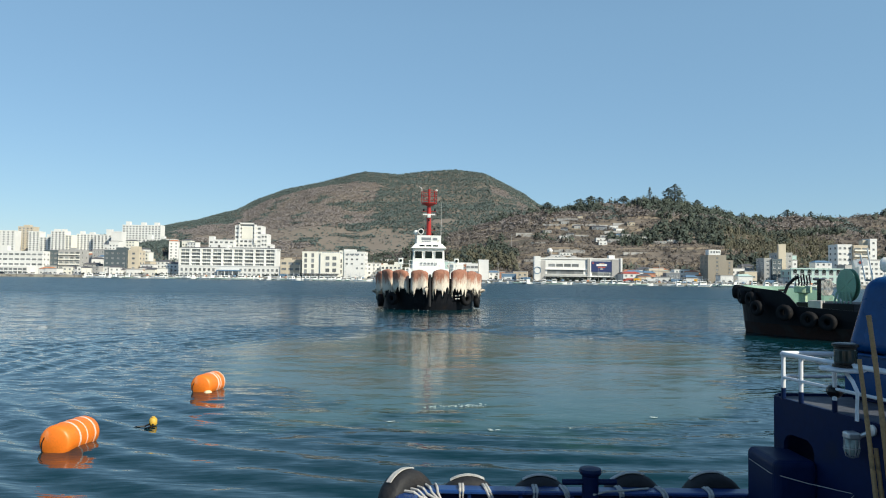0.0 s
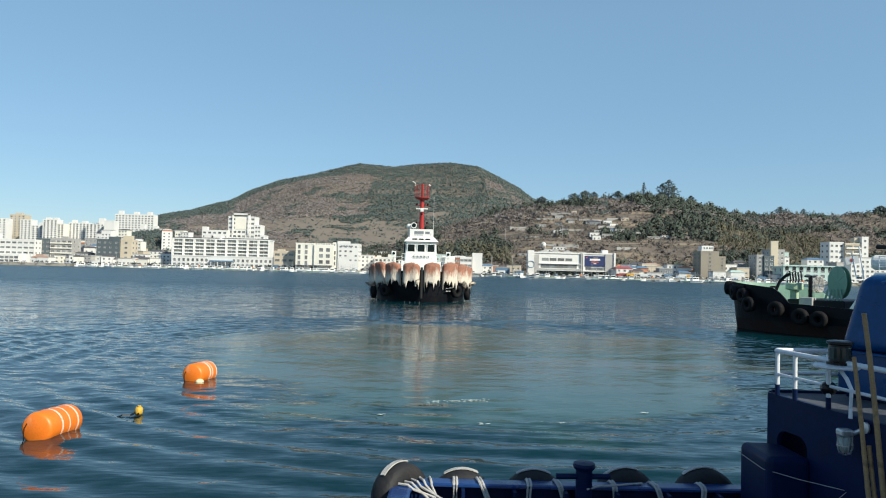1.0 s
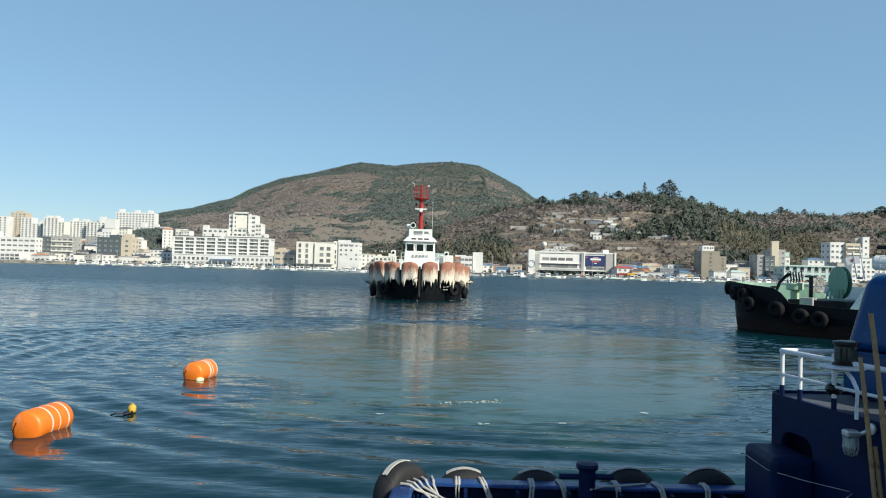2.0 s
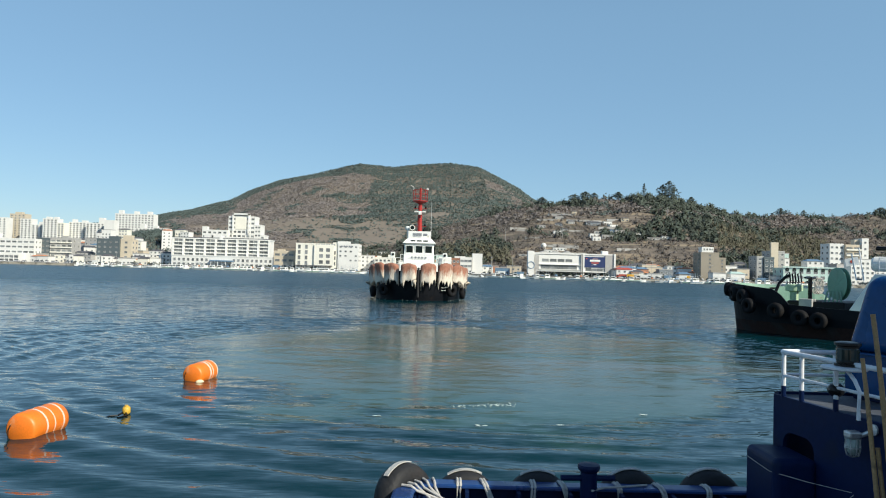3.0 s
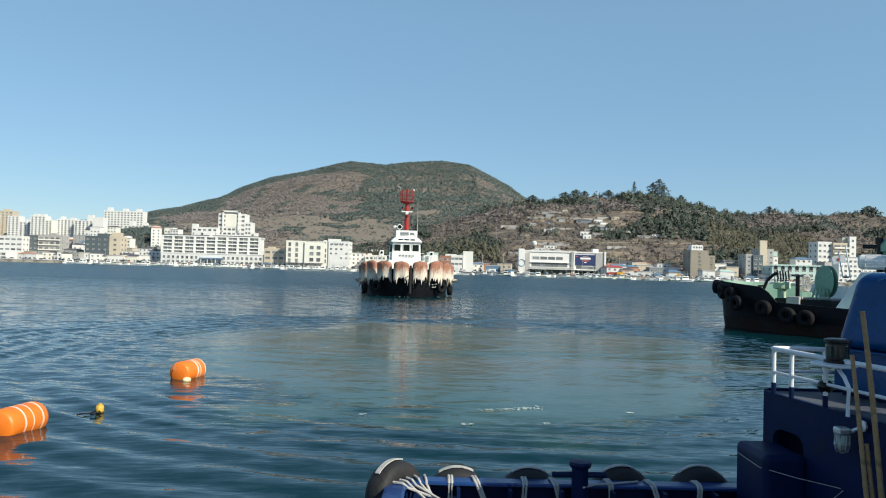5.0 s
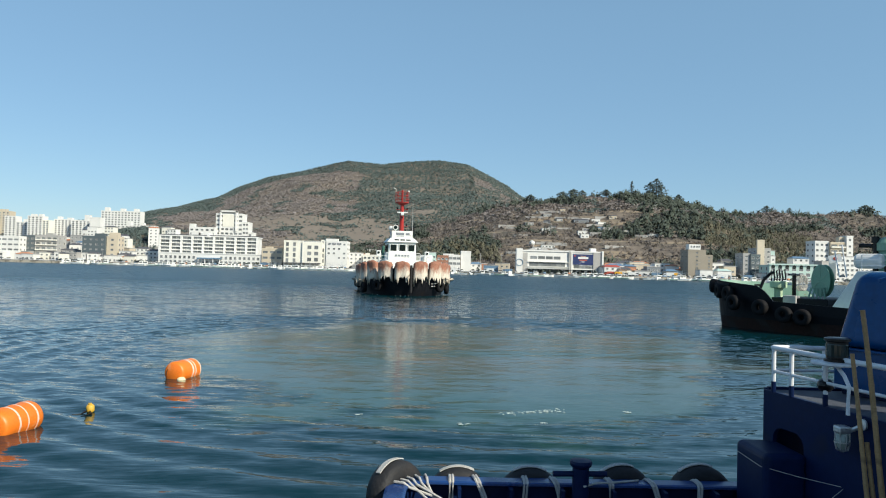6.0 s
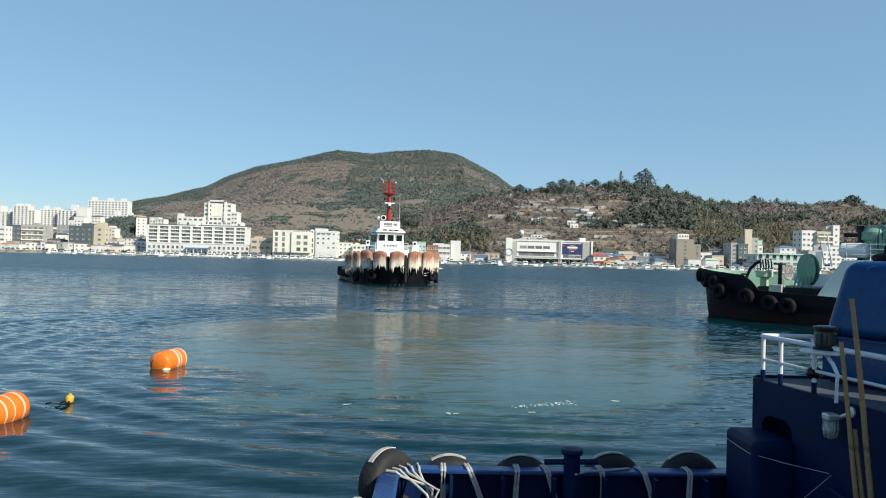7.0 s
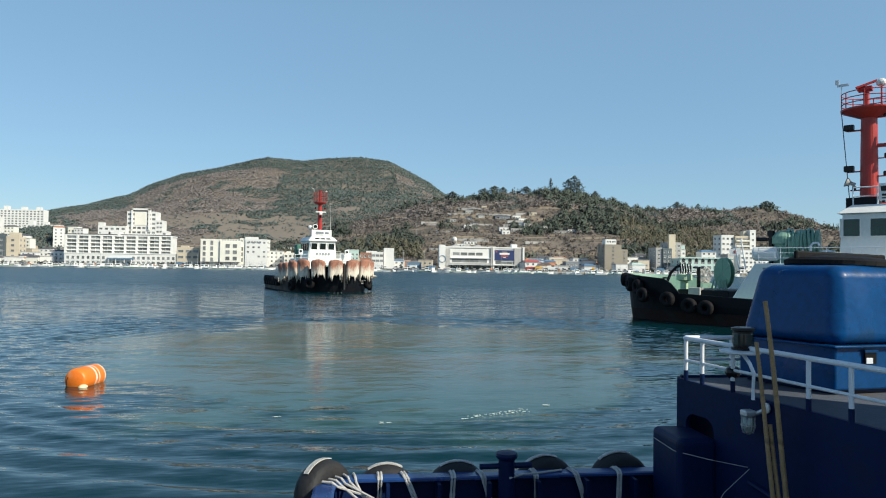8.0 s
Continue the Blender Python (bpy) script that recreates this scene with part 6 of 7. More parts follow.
    b("hotel_wing", "white stepped hotel wing", -184.0, -178.5, 690, 44.0, "plaster", 16, 10, 2, (1.8, 1.6), "plaster", side=False)
    b("hotel_wing", "white stepped hotel wing", -178.4, -174.5, 690, 34.0, "plaster", 16, 8, 1, (2.2, 1.6), "plaster", side=False)
    b("apartment_house", "white low apartment row behind the hotel", -233, -208.5, 682, 37.5, "plaster", 12, 8, 5, (2.6, 1.6), side=False, lift=((-0.42, 5, 4),))
    b("office_block", "grey-beige three-storey office by the quay", -127.6, -111.7, 535, 15.6, "beige", 12, 3, 3, (3.4, 1.5), "grey", lift=((-0.2, 5, 2),))
    t = b("fishery_hall", "cream four-storey hall with tall windows and roof lettering", -109.0, -77.6, 525, 21.6, "cream", 20, 4, 6, (1.7, 2.6), "grey", first=3.0, side=False, lift=((0.45, 5, 2),), skip=((2, 0), (2, 1), (2, 2), (2, 3), (3, 3), (4, 3), (5, 3)))
    part("porch", box(bmesh.new(), -1.8, 13.0, -1.3, 0, 0, 19.0), "cream", t)
    for x in (3.5, 8.6):
        for z in (6.0, 10.5, 15.0):
            facade_window(t, 2.6, 2.4, x, -1.3, z, "grey")
    sign_bars(t, -1.0, 18.2, 8, 1.4, 1.5, 0.5)
    part("canopy", box(bmesh.new(), -15, 12, -4.5, 0, 3.0, 3.5), "dark_roof", t)
    for k in range(9):
        part("canopy_post", rod(bmesh.new(), (-14.5 + 3.25 * k, -4.2, 0), (-14.5 + 3.25 * k, -4.2, 3.0), 0.2, 6), "grey", t)
    t = b("annex_block", "bright white annex with roof lettering", -77.4, -62.1, 524, 21.9, "plaster", 20, 4, 4, (1.3, 1.0), "grey", first=6.0, lift=((-0.25, 9, 2.6),), skip=((0, 0), (1, 0), (2, 1), (3, 2)))
    sign_bars(t, -5.5, 17.5, 5, 1.3, 1.2, 0.6)
    b("yellow_house", "pale yellow three-storey house", -50.5, -35.2, 530, 12.6, "cream", 12, 3, 5, (1.6, 1.4), "white", lift=((0.25, 3, 3), (-0.3, 3, 2)))
    b("brick_house", "red brick and white three-storey house", 5.0, 13.2, 510, 13.2, "brick", 12, 3, 3, (1.6, 1.4), "white")
    b("white_house", "white three-storey house with ribbon windows", 13.4, 21.9, 510, 13.9, "plaster", 12, 3, 3, (2.2, 1.4), "grey", lift=((-0.5, 8, 1.5),))
    b("white_stair_tower", "plain white stair tower", 22.4, 29.6, 512, 16.8, "plaster", 9, 0, 1)
    market_hall()
    for x, y, w, h, wl, rf, lb in ((123, 472, 11, 6.0, "plaster", "red_sign", "white house with a red roof"), (127, 488, 10, 7.5, "cream", "orange_roof", "cream house with an orange roof"), (138, 490, 13, 9.0, "plaster", "dark_roof", "white house on the slope"), (133, 470, 12, 4.0, "beige", "orange_roof", "low house with a bright orange roof"), (146, 482, 11, 8.0, "beige", "grey", "beige flat-roofed house"), (149, 466, 9, 6.5, "slate", "grey", "dark grey workshop"), (156, 470, 10, 9.0, "plaster", "grey", "white flat-roofed house"), (162, 468, 9, 7.5, "plaster", "orange_roof", "white house with an orange roof"), (158, 456, 8, 4, "grey", "blue_roof", "grey shed with a blue roof"), (174, 440, 8, 5, "plaster", "grey", "low white hut by the quay"), (186, 441, 9, 5, "plaster", "mint", "low white hut with a green roof"), (189, 460, 9, 10.0, "plaster", "grey", "white house with roof tanks"), (194, 452, 8, 8.0, "beige", "grey", "beige three-storey house"), (200, 470, 8, 12, "grey", "dark_roof", "grey house"), (228, 470, 9, 16, "plaster", "grey", "white house on the slope"), (235, 486, 10, 20, "mint", "grey", "mint town house"), (265, 442, 15, 16, "plaster", "grey", "white house behind the moored tug"), (284, 450, 12, 12, "plaster", "grey", "white town house"), (300, 455, 14, 10, "beige", "dark_roof", "beige town house"), (250, 470, 11, 15, "plaster", "blue_roof", "white house with a blue roof"), (212, 436, 9, 4, "plaster", "grey", "low white quay hut"), (338, 470, 14, 14, "plaster", "grey", "white town house")):
        small_house(lb, x, y, w, h, wl, rf, gable=0 if rf == "grey" else 1.4)
    t = b("apartment_house", "tan seven-storey block with white roof room", 167.8, 179.5, 455, 20.2, "tan", 14, 7, 3, (1.1, 0.9), "tan", lift=(), skip=tuple((k, f) for k in (0, 2) for f in range(7)))
    part("roof_room", box(bmesh.new(), -4.6, 3.0, 2, 8, 17.8, 22.0), "plaster", t, "white roof room")
    for k in (-3, -1.2, 0.6, 2.0):
        facade_window(t, 0.8, 1.0, k, 2.0, 20.4, "white")
    b("apartment_house", "tan stepped wing with plain front", 179.6, 184.3, 456, 17.0, "tan", 12, 7, 1, (0.9, 0.9), "tan", side=False)
    b("apartment_house", "light grey block with a dark blue window bay", 201.7, 206.0, 450, 18.5, "grey", 12, 6, 1, (1.5, 1.2), "white")
    b("apartment_house", "slate block with lit white windows", 206.1, 212.4, 449, 18.0, "slate_dark", 12, 5, 2, (1.3, 1.2), "white", side=False)
    b("apartment_house", "light grey six-storey block", 213.0, 222.5, 456, 22.4, "grey", 12, 6, 3, (1.5, 1.3), "white")
    b("lift_shaft", "tall plain beige lift shaft", 212.7, 217.4, 454, 27.7, "beige", 1.8, 0, 1, side=False)
    t = b("harbour_office", "pale mint two-storey harbour office with arched windows", 210.1, 245.4, 432, 11.2, "mint", 14, 2, 8, (2.4, 1.9), "white", roof="mint", first=2.0)
    for k in range(8):
        part("arch", lathe(bmesh.new(), ((0.001, -0.1), (1.2, -0.1), (1.2, 0.1), (0.001, 0.1)), 14), "glass", t).matrix_basis = pose(-15.4 + 4.41 * k, -0.02, 8.4, 90, 0, 0)
    part("cornice", box(bmesh.new(), -18.4, 18.4, -1.0, 0, 9.6, 10.3), "mint", t)
    b("apartment_house", "beige seven-storey tower with side windows", 287.0, 297.5, 520, 31.6, "plaster", 13, 7, 3, (1.5, 1.3), "grey")
    t = b("apartment_house", "beige seven-storey tower with open balconies", 297.6, 309.0, 518, 31.0, "beige", 13, 7, 2, (4.6, 1.8), "beige", lift=((0.36, 4, 4.8),))
    for f in range(7):
        part("balcony", box(bmesh.new(), -5.5, 5.5, -1.2, 0, 4.1 * f + 0.3, 4.1 * f + 1.4), "cream", t)
    b("stair_tower", "white stair tower of the apartments", 309.1, 314.0, 517, 35.8, "plaster", 10, 7, 1, (1.2, 1.2), "grey", side=False)
    b("office_tower", "grey lift tower beside a white block", 399.0, 405.0, 470, 33.8, "slate", 10, 0, 1, side=False)
    b("office_tower", "tall white office block", 405.1, 419.5, 468, 32.0, "plaster", 14, 0, 2, side=False)
    # houses and greenhouses on the terraces
    for x, y, w, h, wl, rf, lb in ((98, 640, 10, 3, "plaster", "grey", "white farm shed on the terrace"), (108, 644, 12, 3, "plaster", "grey", "white farm shed on the terrace"), (100, 612, 16, 2.5, "plaster", "grey", "long white greenhouse on the slope"), (116, 610, 14, 2.5, "plaster", "grey", "long white greenhouse on the slope"), (160, 745, 16, 4, "slate", "dark_roof", "dark farmhouse under the ridge"), (176, 748, 9, 4, "plaster", "grey", "white farmhouse under the ridge"), (152, 700, 10, 4, "plaster", "grey", "white house on the terraces"), (163, 690, 12, 4, "grey", "grey", "grey house on the terraces"), (150, 682, 8, 4, "plaster", "grey", "white house on the terraces"), (210, 690, 20, 2.5, "grey", "grey", "grey greenhouse rows"), (225, 690, 18, 2.5, "plaster", "grey", "pale greenhouse rows"), (118, 720, 8, 3, "plaster", "grey", "small white hut"), (352, 846, 10, 4, "plaster", "blue_roof", "white house on the ridge"), (104, 740, 9, 3, "grey", "grey", "grey hut by the ridge"), (-180, 800, 9, 4, "plaster", "grey", "white hut on the lower slope"), (-128, 700, 10, 5, "plaster", "dark_roof", "white house on the lower slope"), (-60, 690, 12, 5, "plaster", "grey", "white house on the lower slope"), (175, 715, 9, 3.5, "plaster", "blue_roof", "white farmhouse")):
        small_house(lb, x, y, w, h, wl, rf, 6, gable=0 if rf == "grey" else 1.2)
    # the hillside hamlet and the stone walls that hold its terraces
    rnd = random.Random(52)
    for k in range(12):
        x, y = rnd.uniform(110, 200), rnd.uniform(700, 790)
        wm, rm, lb = (("plaster", "grey", "small white farmhouse among the terraces"), ("beige", "dark_roof", "small beige farmhouse with a dark roof"), ("grey", "dark_roof", "grey farm shed with a dark roof"), ("grey", "grey", "low grey farm shed with a flat roof"))[k % 4]
        small_house(lb, x, y, rnd.uniform(5, 10), rnd.uniform(2.6, 4.2), wm, rm, 6, gable=0 if rm == "grey" else 1.1, turn=rnd.uniform(-20, 20))
    for k in range(16):
        x, y, w = rnd.uniform(70, 200), rnd.uniform(625, 780), rnd.uniform(14, 30)
        wall = thing("retaining_wall", "low grey stone retaining wall on the terraced slope", "wall", pose(x, y, float(land(x, y)) - 1.2, 0, 0, rnd.uniform(-12, 12)), "terrace walls")
        part("wall", box(bmesh.new(), -w / 2, w / 2, 0, 0.6, 0, 3.0, 0.08), "grey", wall)
        part("coping", box(bmesh.new(), -w / 2 - 0.1, w / 2 + 0.1, -0.12, 0.72, 3.0, 3.2, 0.04), "quay", wall)
    # the rest of the town: small houses in rows behind the waterfront
    rnd = random.Random(33)
    walls = (("plaster", "white"), ("plaster", "white"), ("cream", "cream"), ("grey", "grey"), ("beige", "beige"), ("brick", "brick"), ("mint", "pale green"))
    roofs = (("grey", "flat roof"), ("grey", "flat roof"), ("grey", "flat roof"), ("orange_roof", "orange tiled roof"), ("blue_roof", "blue sheet roof"), ("dark_roof", "dark roof"))
    for n, xa, xb, ya, yb, ha, hb in ((26, -430, -205, 586, 660, 7, 14), (9, -125, -30, 560, 600, 6, 12), (14, -30, 60, 520, 585, 5, 10), (26, 122, 205, 478, 560, 5, 10), (22, 205, 420, 470, 560, 6, 14), (20, -330, -212, 552, 572, 4, 7), (24, -345, -205, 600, 700, 12, 22), (12, -128, -60, 545, 575, 6, 11), (16, 120, 205, 462, 480, 3.5, 6)):
        for k in range(n):
            x, y = xa + (xb - xa) * (k + rnd.random()) / n, rnd.uniform(ya, yb)
            (wm, wn_), (rm, rn_) = rnd.choice(walls[:4] if hb > 14 or ha < 5 else walls), rnd.choice(roofs)
            small_house(wn_ + " town house with a " + rn_, x, y, rnd.uniform(7, 12), rnd.uniform(ha, hb), wm, rm, gable=0 if rm == "grey" else 1.4, turn=rnd.uniform(-14, 14))
    dome = thing("radome", "white spherical tank on the hillside", "tank", pose(94.0, 650.0, float(land(94.0, 650.0))))
    part("sphere", ball(bmesh.new(), (0, 0, 3.2), 2.6, 3), "plaster", dome, smooth=True)
    part("plinth", rod(bmesh.new(), (0, 0, -0.5), (0, 0, 1.0), 1.9, 14), "grey", dome)


def car(label, paint):
    t = thing("parked_car", label, "car", group="cars parked along the quay road")
    part("body", box(bmesh.new(), -2.1, 2.1, -0.85, 0.85, 0.35, 0.95, 0.12), paint, t)
    house(t, "cabin", [(-1.7, -0.8), (1.1, -0.8), (1.1, 0.8), (-1.7, 0.8)], 0.95, [(-1.3, -0.68), (0.5, -0.68), (0.5, 0.68), (-1.3, 0.68)], 1.5, "glass", bevel=0.04)
    for x in (-1.3, 1.3):
        for y in (-0.8, 0.8):
            part("wheel", rod(bmesh.new(), (x, y - 0.1, 0.33), (x, y + 0.1, 0.33), 0.33, 12), "rubber", t)
    return t


def truck(label, paint, bed):
    t = thing("parked_truck", label, "truck", group="trucks on the quay")
    part("cab", box(bmesh.new(), 1.4, 3.0, -1.0, 1.0, 0.6, 2.3, 0.15), paint, t)
    part("windscreen", box(bmesh.new(), 1.6, 2.9, -1.01, 1.01, 1.5, 2.0), "glass", t)
    part("bed", box(bmesh.new(), -3.2, 1.3, -1.05, 1.05, 0.8, 2.6, 0.05), bed, t)
    for x in (-2.2, 2.1):
        for y in (-0.9, 0.9):
            part("wheel", rod(bmesh.new(), (x, y - 0.15, 0.45), (x, y + 0.15, 0.45), 0.45, 12), "rubber", t)
    return t


def fishing_boat(label, L, cabin, stripe):
    t = thing("fishing_boat", label, "boat", group="small boats moored along the far quay")
    bm = bmesh.new()
    rows = []
    n = 10
    for i in range(n + 1):
        u = i / n
        x = L * (u - 0.45)
        b = L * 0.15 * (1 - max(u - 0.55, 0) ** 2 * 4.6) if u > 0.55 else L * 0.15
        b = max(b, 0.05)
        h = 0.9 + 0.9 * max(u - 0.4, 0) ** 1.6 * 1.8
        rows.append([bm.verts.new(p) for p in ((x, -b * 0.7, -0.3), (x, -b, h), (x, b, h), (x, b * 0.7, -0.3))])
    for a, b in zip(rows, rows[1:]):
        for k in range(4):
            bm.faces.new((a[k], a[(k + 1) % 4], b[(k + 1) % 4], b[k]))
    bm.faces.new(rows[0])
    bm.faces.new(rows[-1][::-1])
    part("hull", bm, "white", t)
    part("rubbing_strake", box(bmesh.new(), -L * 0.44, L * 0.3, -L * 0.157, L * 0.157, 0.55, 0.75), stripe, t)
    if cabin:
        part("cabin", box(bmesh.new(), -L * 0.28, -L * 0.05, -L * 0.09, L * 0.09, 0.9, 3.0, 0.1), "white", t)
        part("cabin_window", box(bmesh.new(), -L * 0.26, -L * 0.07, -L * 0.093, L * 0.093, 2.0, 2.6), "glass", t)
        part("mast", rod(bmesh.new(), (-L * 0.1, 0, 2.9), (-L * 0.1, 0, 6.2), 0.07, 6), "chrome", t)
        part("derrick", rod(bmesh.new(), (-L * 0.1, 0, 3.4), (L * 0.2, 0, 5.0), 0.05, 6), "chrome", t)
    return t


def build_waterfront():
    rnd = random.Random(21)
    cars = [car("white parked car on the quay road", "car_white"), car("dark parked car on the quay road", "car_dark"), car("silver parked car on the quay road", "car_silver")]
    used = [0, 0, 0]
    def put(kinds, used_, k, m):
        if used_[k]:
            copy_thing(kinds[k], m)
        else:
            kinds[k].matrix_basis = m
        used_[k] += 1
    x = -385.0
    while x < 330:
        k = rnd.choice((0, 0, 1, 2, 2))
        yy = float(shore(x)) + rnd.choice((4.0, 9.5, 14.0))
        put(cars, used, k, pose(x, yy, 1.87, 0, 0, rnd.choice((-8, 172, 82, 97))))
        x += rnd.uniform(3.2, 9.0)
    trucks = [truck("white box truck on the quay", "car_white", "white"), truck("small truck with an orange bed on the quay", "car_white", "yellow_sign"), truck("blue flatbed truck on the quay", "blue_roof", "blue_roof"), truck("red truck on the quay", "red_sign", "red_sign")]
    ut = [0, 0, 0, 0]
    for x, k in ((-262, 0), (-120, 2), (-40, 0), (8, 2), (18, 0), (40, 0), (52, 2), (113, 3), (119, 1), (127, 0), (141, 2), (148, 0), (152, 1), (178, 0), (195, 2)):
        put(trucks, ut, k, pose(x, float(shore(x)) + 4.5, 1.87, 0, 0, rnd.choice((-12, 168))))
    boats = [fishing_boat("white fishing boat with a small cabin, moored", 10.0, True, "blue_roof"), fishing_boat("open white skiff, moored", 6.5, False, "blue_roof"), fishing_boat("white fishing boat with a green strake, moored", 12.0, True, "reel_green")]
    ub = [0, 0, 0]
    x = -268.0
    while x < 240:
        k = rnd.choice((0, 1, 1, 2, 0))
        put(boats, ub, k, pose(x, float(shore(x)) - rnd.uniform(3.0, 8.0), 0.05, 0, 0, rnd.choice((-10, 5, 170, 185, 95, 250))))
        x += rnd.uniform(2.6, 6.0) if x < -55 else rnd.uniform(3.4, 8.0)
    for xa, xb, count in ((-215, -60, 34), (60, 240, 22)):          # a second rank outside the first
        for _ in range(count):
            x = rnd.uniform(xa, xb)
            put(boats, ub, rnd.choice((0, 2)), pose(x, float(shore(x)) - rnd.uniform(8.0, 13.0), 0.05, 0, 0, rnd.choice((-10, 5, 170, 185))))
    for k, (x, L) in enumerate(((-166, 22.0), (-108, 15.0), (-72, 20.0), (150, 15.0))):
        copy_thing(boats[2], pose(x, float(shore(x)) - 9, 0.05, 0, 0, (182, 4, 178, 3)[k]) @ Matrix.Diagonal((L / 12, 1.2, 0.9, 1)))
    # street lamps and power poles
    lampost = thing("street_lamp", "grey steel street lamp on the quay", "street lamp", group="street lamps along the quay")
    part("pole", rod(bmesh.new(), (0, 0, 0), (0, 0, 9), 0.12, 8, 0.07), "grey", lampost)
    part("arm", tube(bmesh.new(), [(0, 0, 8.8), (0.4, 0, 9.3), (1.6, 0, 9.5)], 0.05, 6), "grey", lampost)
    part("head", box(bmesh.new(), 1.4, 2.1, -0.15, 0.15, 9.42, 9.56, 0.03), "grey", lampost)
    xs = list(range(-380, 330, 34))
    lampost.matrix_basis = pose(xs[0], float(shore(xs[0])) + 3, 1.8)
    for x in xs[1:]:
        copy_thing(lampost, pose(x, float(shore(x)) + 3, 1.8))
    pole = thing("power_pole", "concrete power pole with a cross arm", "power pole", group="power poles")
    part("pole", rod(bmesh.new(), (0, 0, 0), (0, 0, 14), 0.2, 8, 0.12), "grey", pole)
    part("cross_arm", box(bmesh.new(), -1.1, 1.1, -0.08, 0.08, 12.6, 12.8), "grey", pole)
    spots = ((37, 520), (-56, 530), (52, 515), (128, 480), (180, 470), (196, 470), (118, 690), (62, 690), (240, 750), (-30, 560), (150, 500), (-250, 575))
    for i, (x, y) in enumerate(spots):
        m = pose(x, y, float(land(x, y)) - 0.3)
        if i:
            copy_thing(pole, m)
        else:
            pole.matrix_basis = m
    # covered gear on the quay edge
    rnd = random.Random(8)
    heap = None
    for k in range(90):
        x = rnd.uniform(-265, 235)
        m = pose(x, float(shore(x)) + rnd.uniform(1.6, 3.2), 1.9, 0, 0, rnd.uniform(0, 90)) @ Matrix.Diagonal((rnd.uniform(0.7, 1.6), rnd.uniform(0.7, 1.2), rnd.uniform(0.6, 1.3), 1))
        if k % 3 == 0 or heap is None:
            bm = ball(bmesh.new(), (0, 0, 0.4), 1.0, 2, (1.4, 1, 0.7))
            for v in bm.verts:
                v.co += Vector((rnd.uniform(-0.15, 0.15), rnd.uniform(-0.15, 0.15), rnd.uniform(-0.1, 0.1)))
            heap = part("tarpaulin", bm, ("slate", "blue_roof", "orange_roof", "grey")[(k // 3) % 4])
            tagged(heap, "crumpled tarpaulin over fishing gear on the quay edge", "tarpaulin", "tarpaulins on the quay")
            heap.matrix_basis = m
        else:
            o = copy_thing(heap, Matrix())
            o.matrix_basis = m
    # tyre-like concrete blocks along the market quay
    bm = box(bmesh.new(), -1.6, 1.6, -0.7, 0.7, -0.6, 1.0, 0.25)
    block = tagged(part("quay_block", bm, "quay"), "weathered concrete armour block at the water's edge", "concrete block", "armour blocks by the market")
    first = True
    for k in range(34):
        x = 58 + k * 3.6
        m = pose(x, float(shore(x)) - 1.6, 0.2, rnd.uniform(-6, 6), rnd.uniform(-6, 6), -25 + rnd.uniform(-12, 12))
        if first:
            block.matrix_basis, first = m, False
        else:
            copy_thing(block, m)


# ---- woods ----
def clumps(name, label, category, pts, rad, tall, material, leaves=8, size=0.75, cone=0.0, seed=0):
    """Crowns of loose leaf or twig clumps: so many ragged scraps to a crown, in one mesh."""
    rnd = np.random.RandomState(seed)
    n = len(pts)
    d = rnd.normal(0, 1, (n, leaves, 3))
    d /= np.linalg.norm(d, axis=-1, keepdims=True)
    d *= rnd.uniform(0.35, 0.9, (n, leaves, 1))
    taper = 1 - cone * np.clip((d[..., 2:] + 1) / 2, 0, 1)
    d[..., :2] *= taper
    tri = d[:, :, None, :] + rnd.normal(0, size * 0.62, (n, leaves, 3, 3)) * (0.4 + 0.6 * taper[:, :, None, :])
    face = np.cross(tri[:, :, 1] - tri[:, :, 0], tri[:, :, 2] - tri[:, :, 0])
    turned = (face @ np.array([0.1, -0.6, 0.8])) < 0
    tri[turned] = tri[turned][:, ::-1]
    reach = np.stack([rad, rad, tall], -1)[:, None, None, :]
    out = tri * reach + pts[:, None, None, :]
    out[..., 2] += tall[:, None, None] * 0.55
    count = n * leaves
    me = bpy.data.meshes.new(name)
    me.vertices.add(count * 3)
    me.vertices.foreach_set("co", out.astype(np.float32).ravel())
    me.loops.add(count * 3)
    me.loops.foreach_set("vertex_index", np.arange(count * 3, dtype=np.int32))
    me.polygons.add(count)
    me.polygons.foreach_set("loop_start", np.arange(0, count * 3, 3, dtype=np.int32))
    me.polygons.foreach_set("loop_total", np.full(count, 3, dtype=np.int32))
    me.materials.append(MAT[material])
    me.update(calc_edges=True)
    soft = d * 0.9 + np.array([0.0, 0.0, 0.75])             # crowns shade as rounded masses
    soft /= np.linalg.norm(soft, axis=-1, keepdims=True)
    me.normals_split_custom_set(np.repeat(soft.reshape(-1, 3), 3, 0).astype(np.float32))
    return tagged(new(name, me), label, category, kind="stuff")


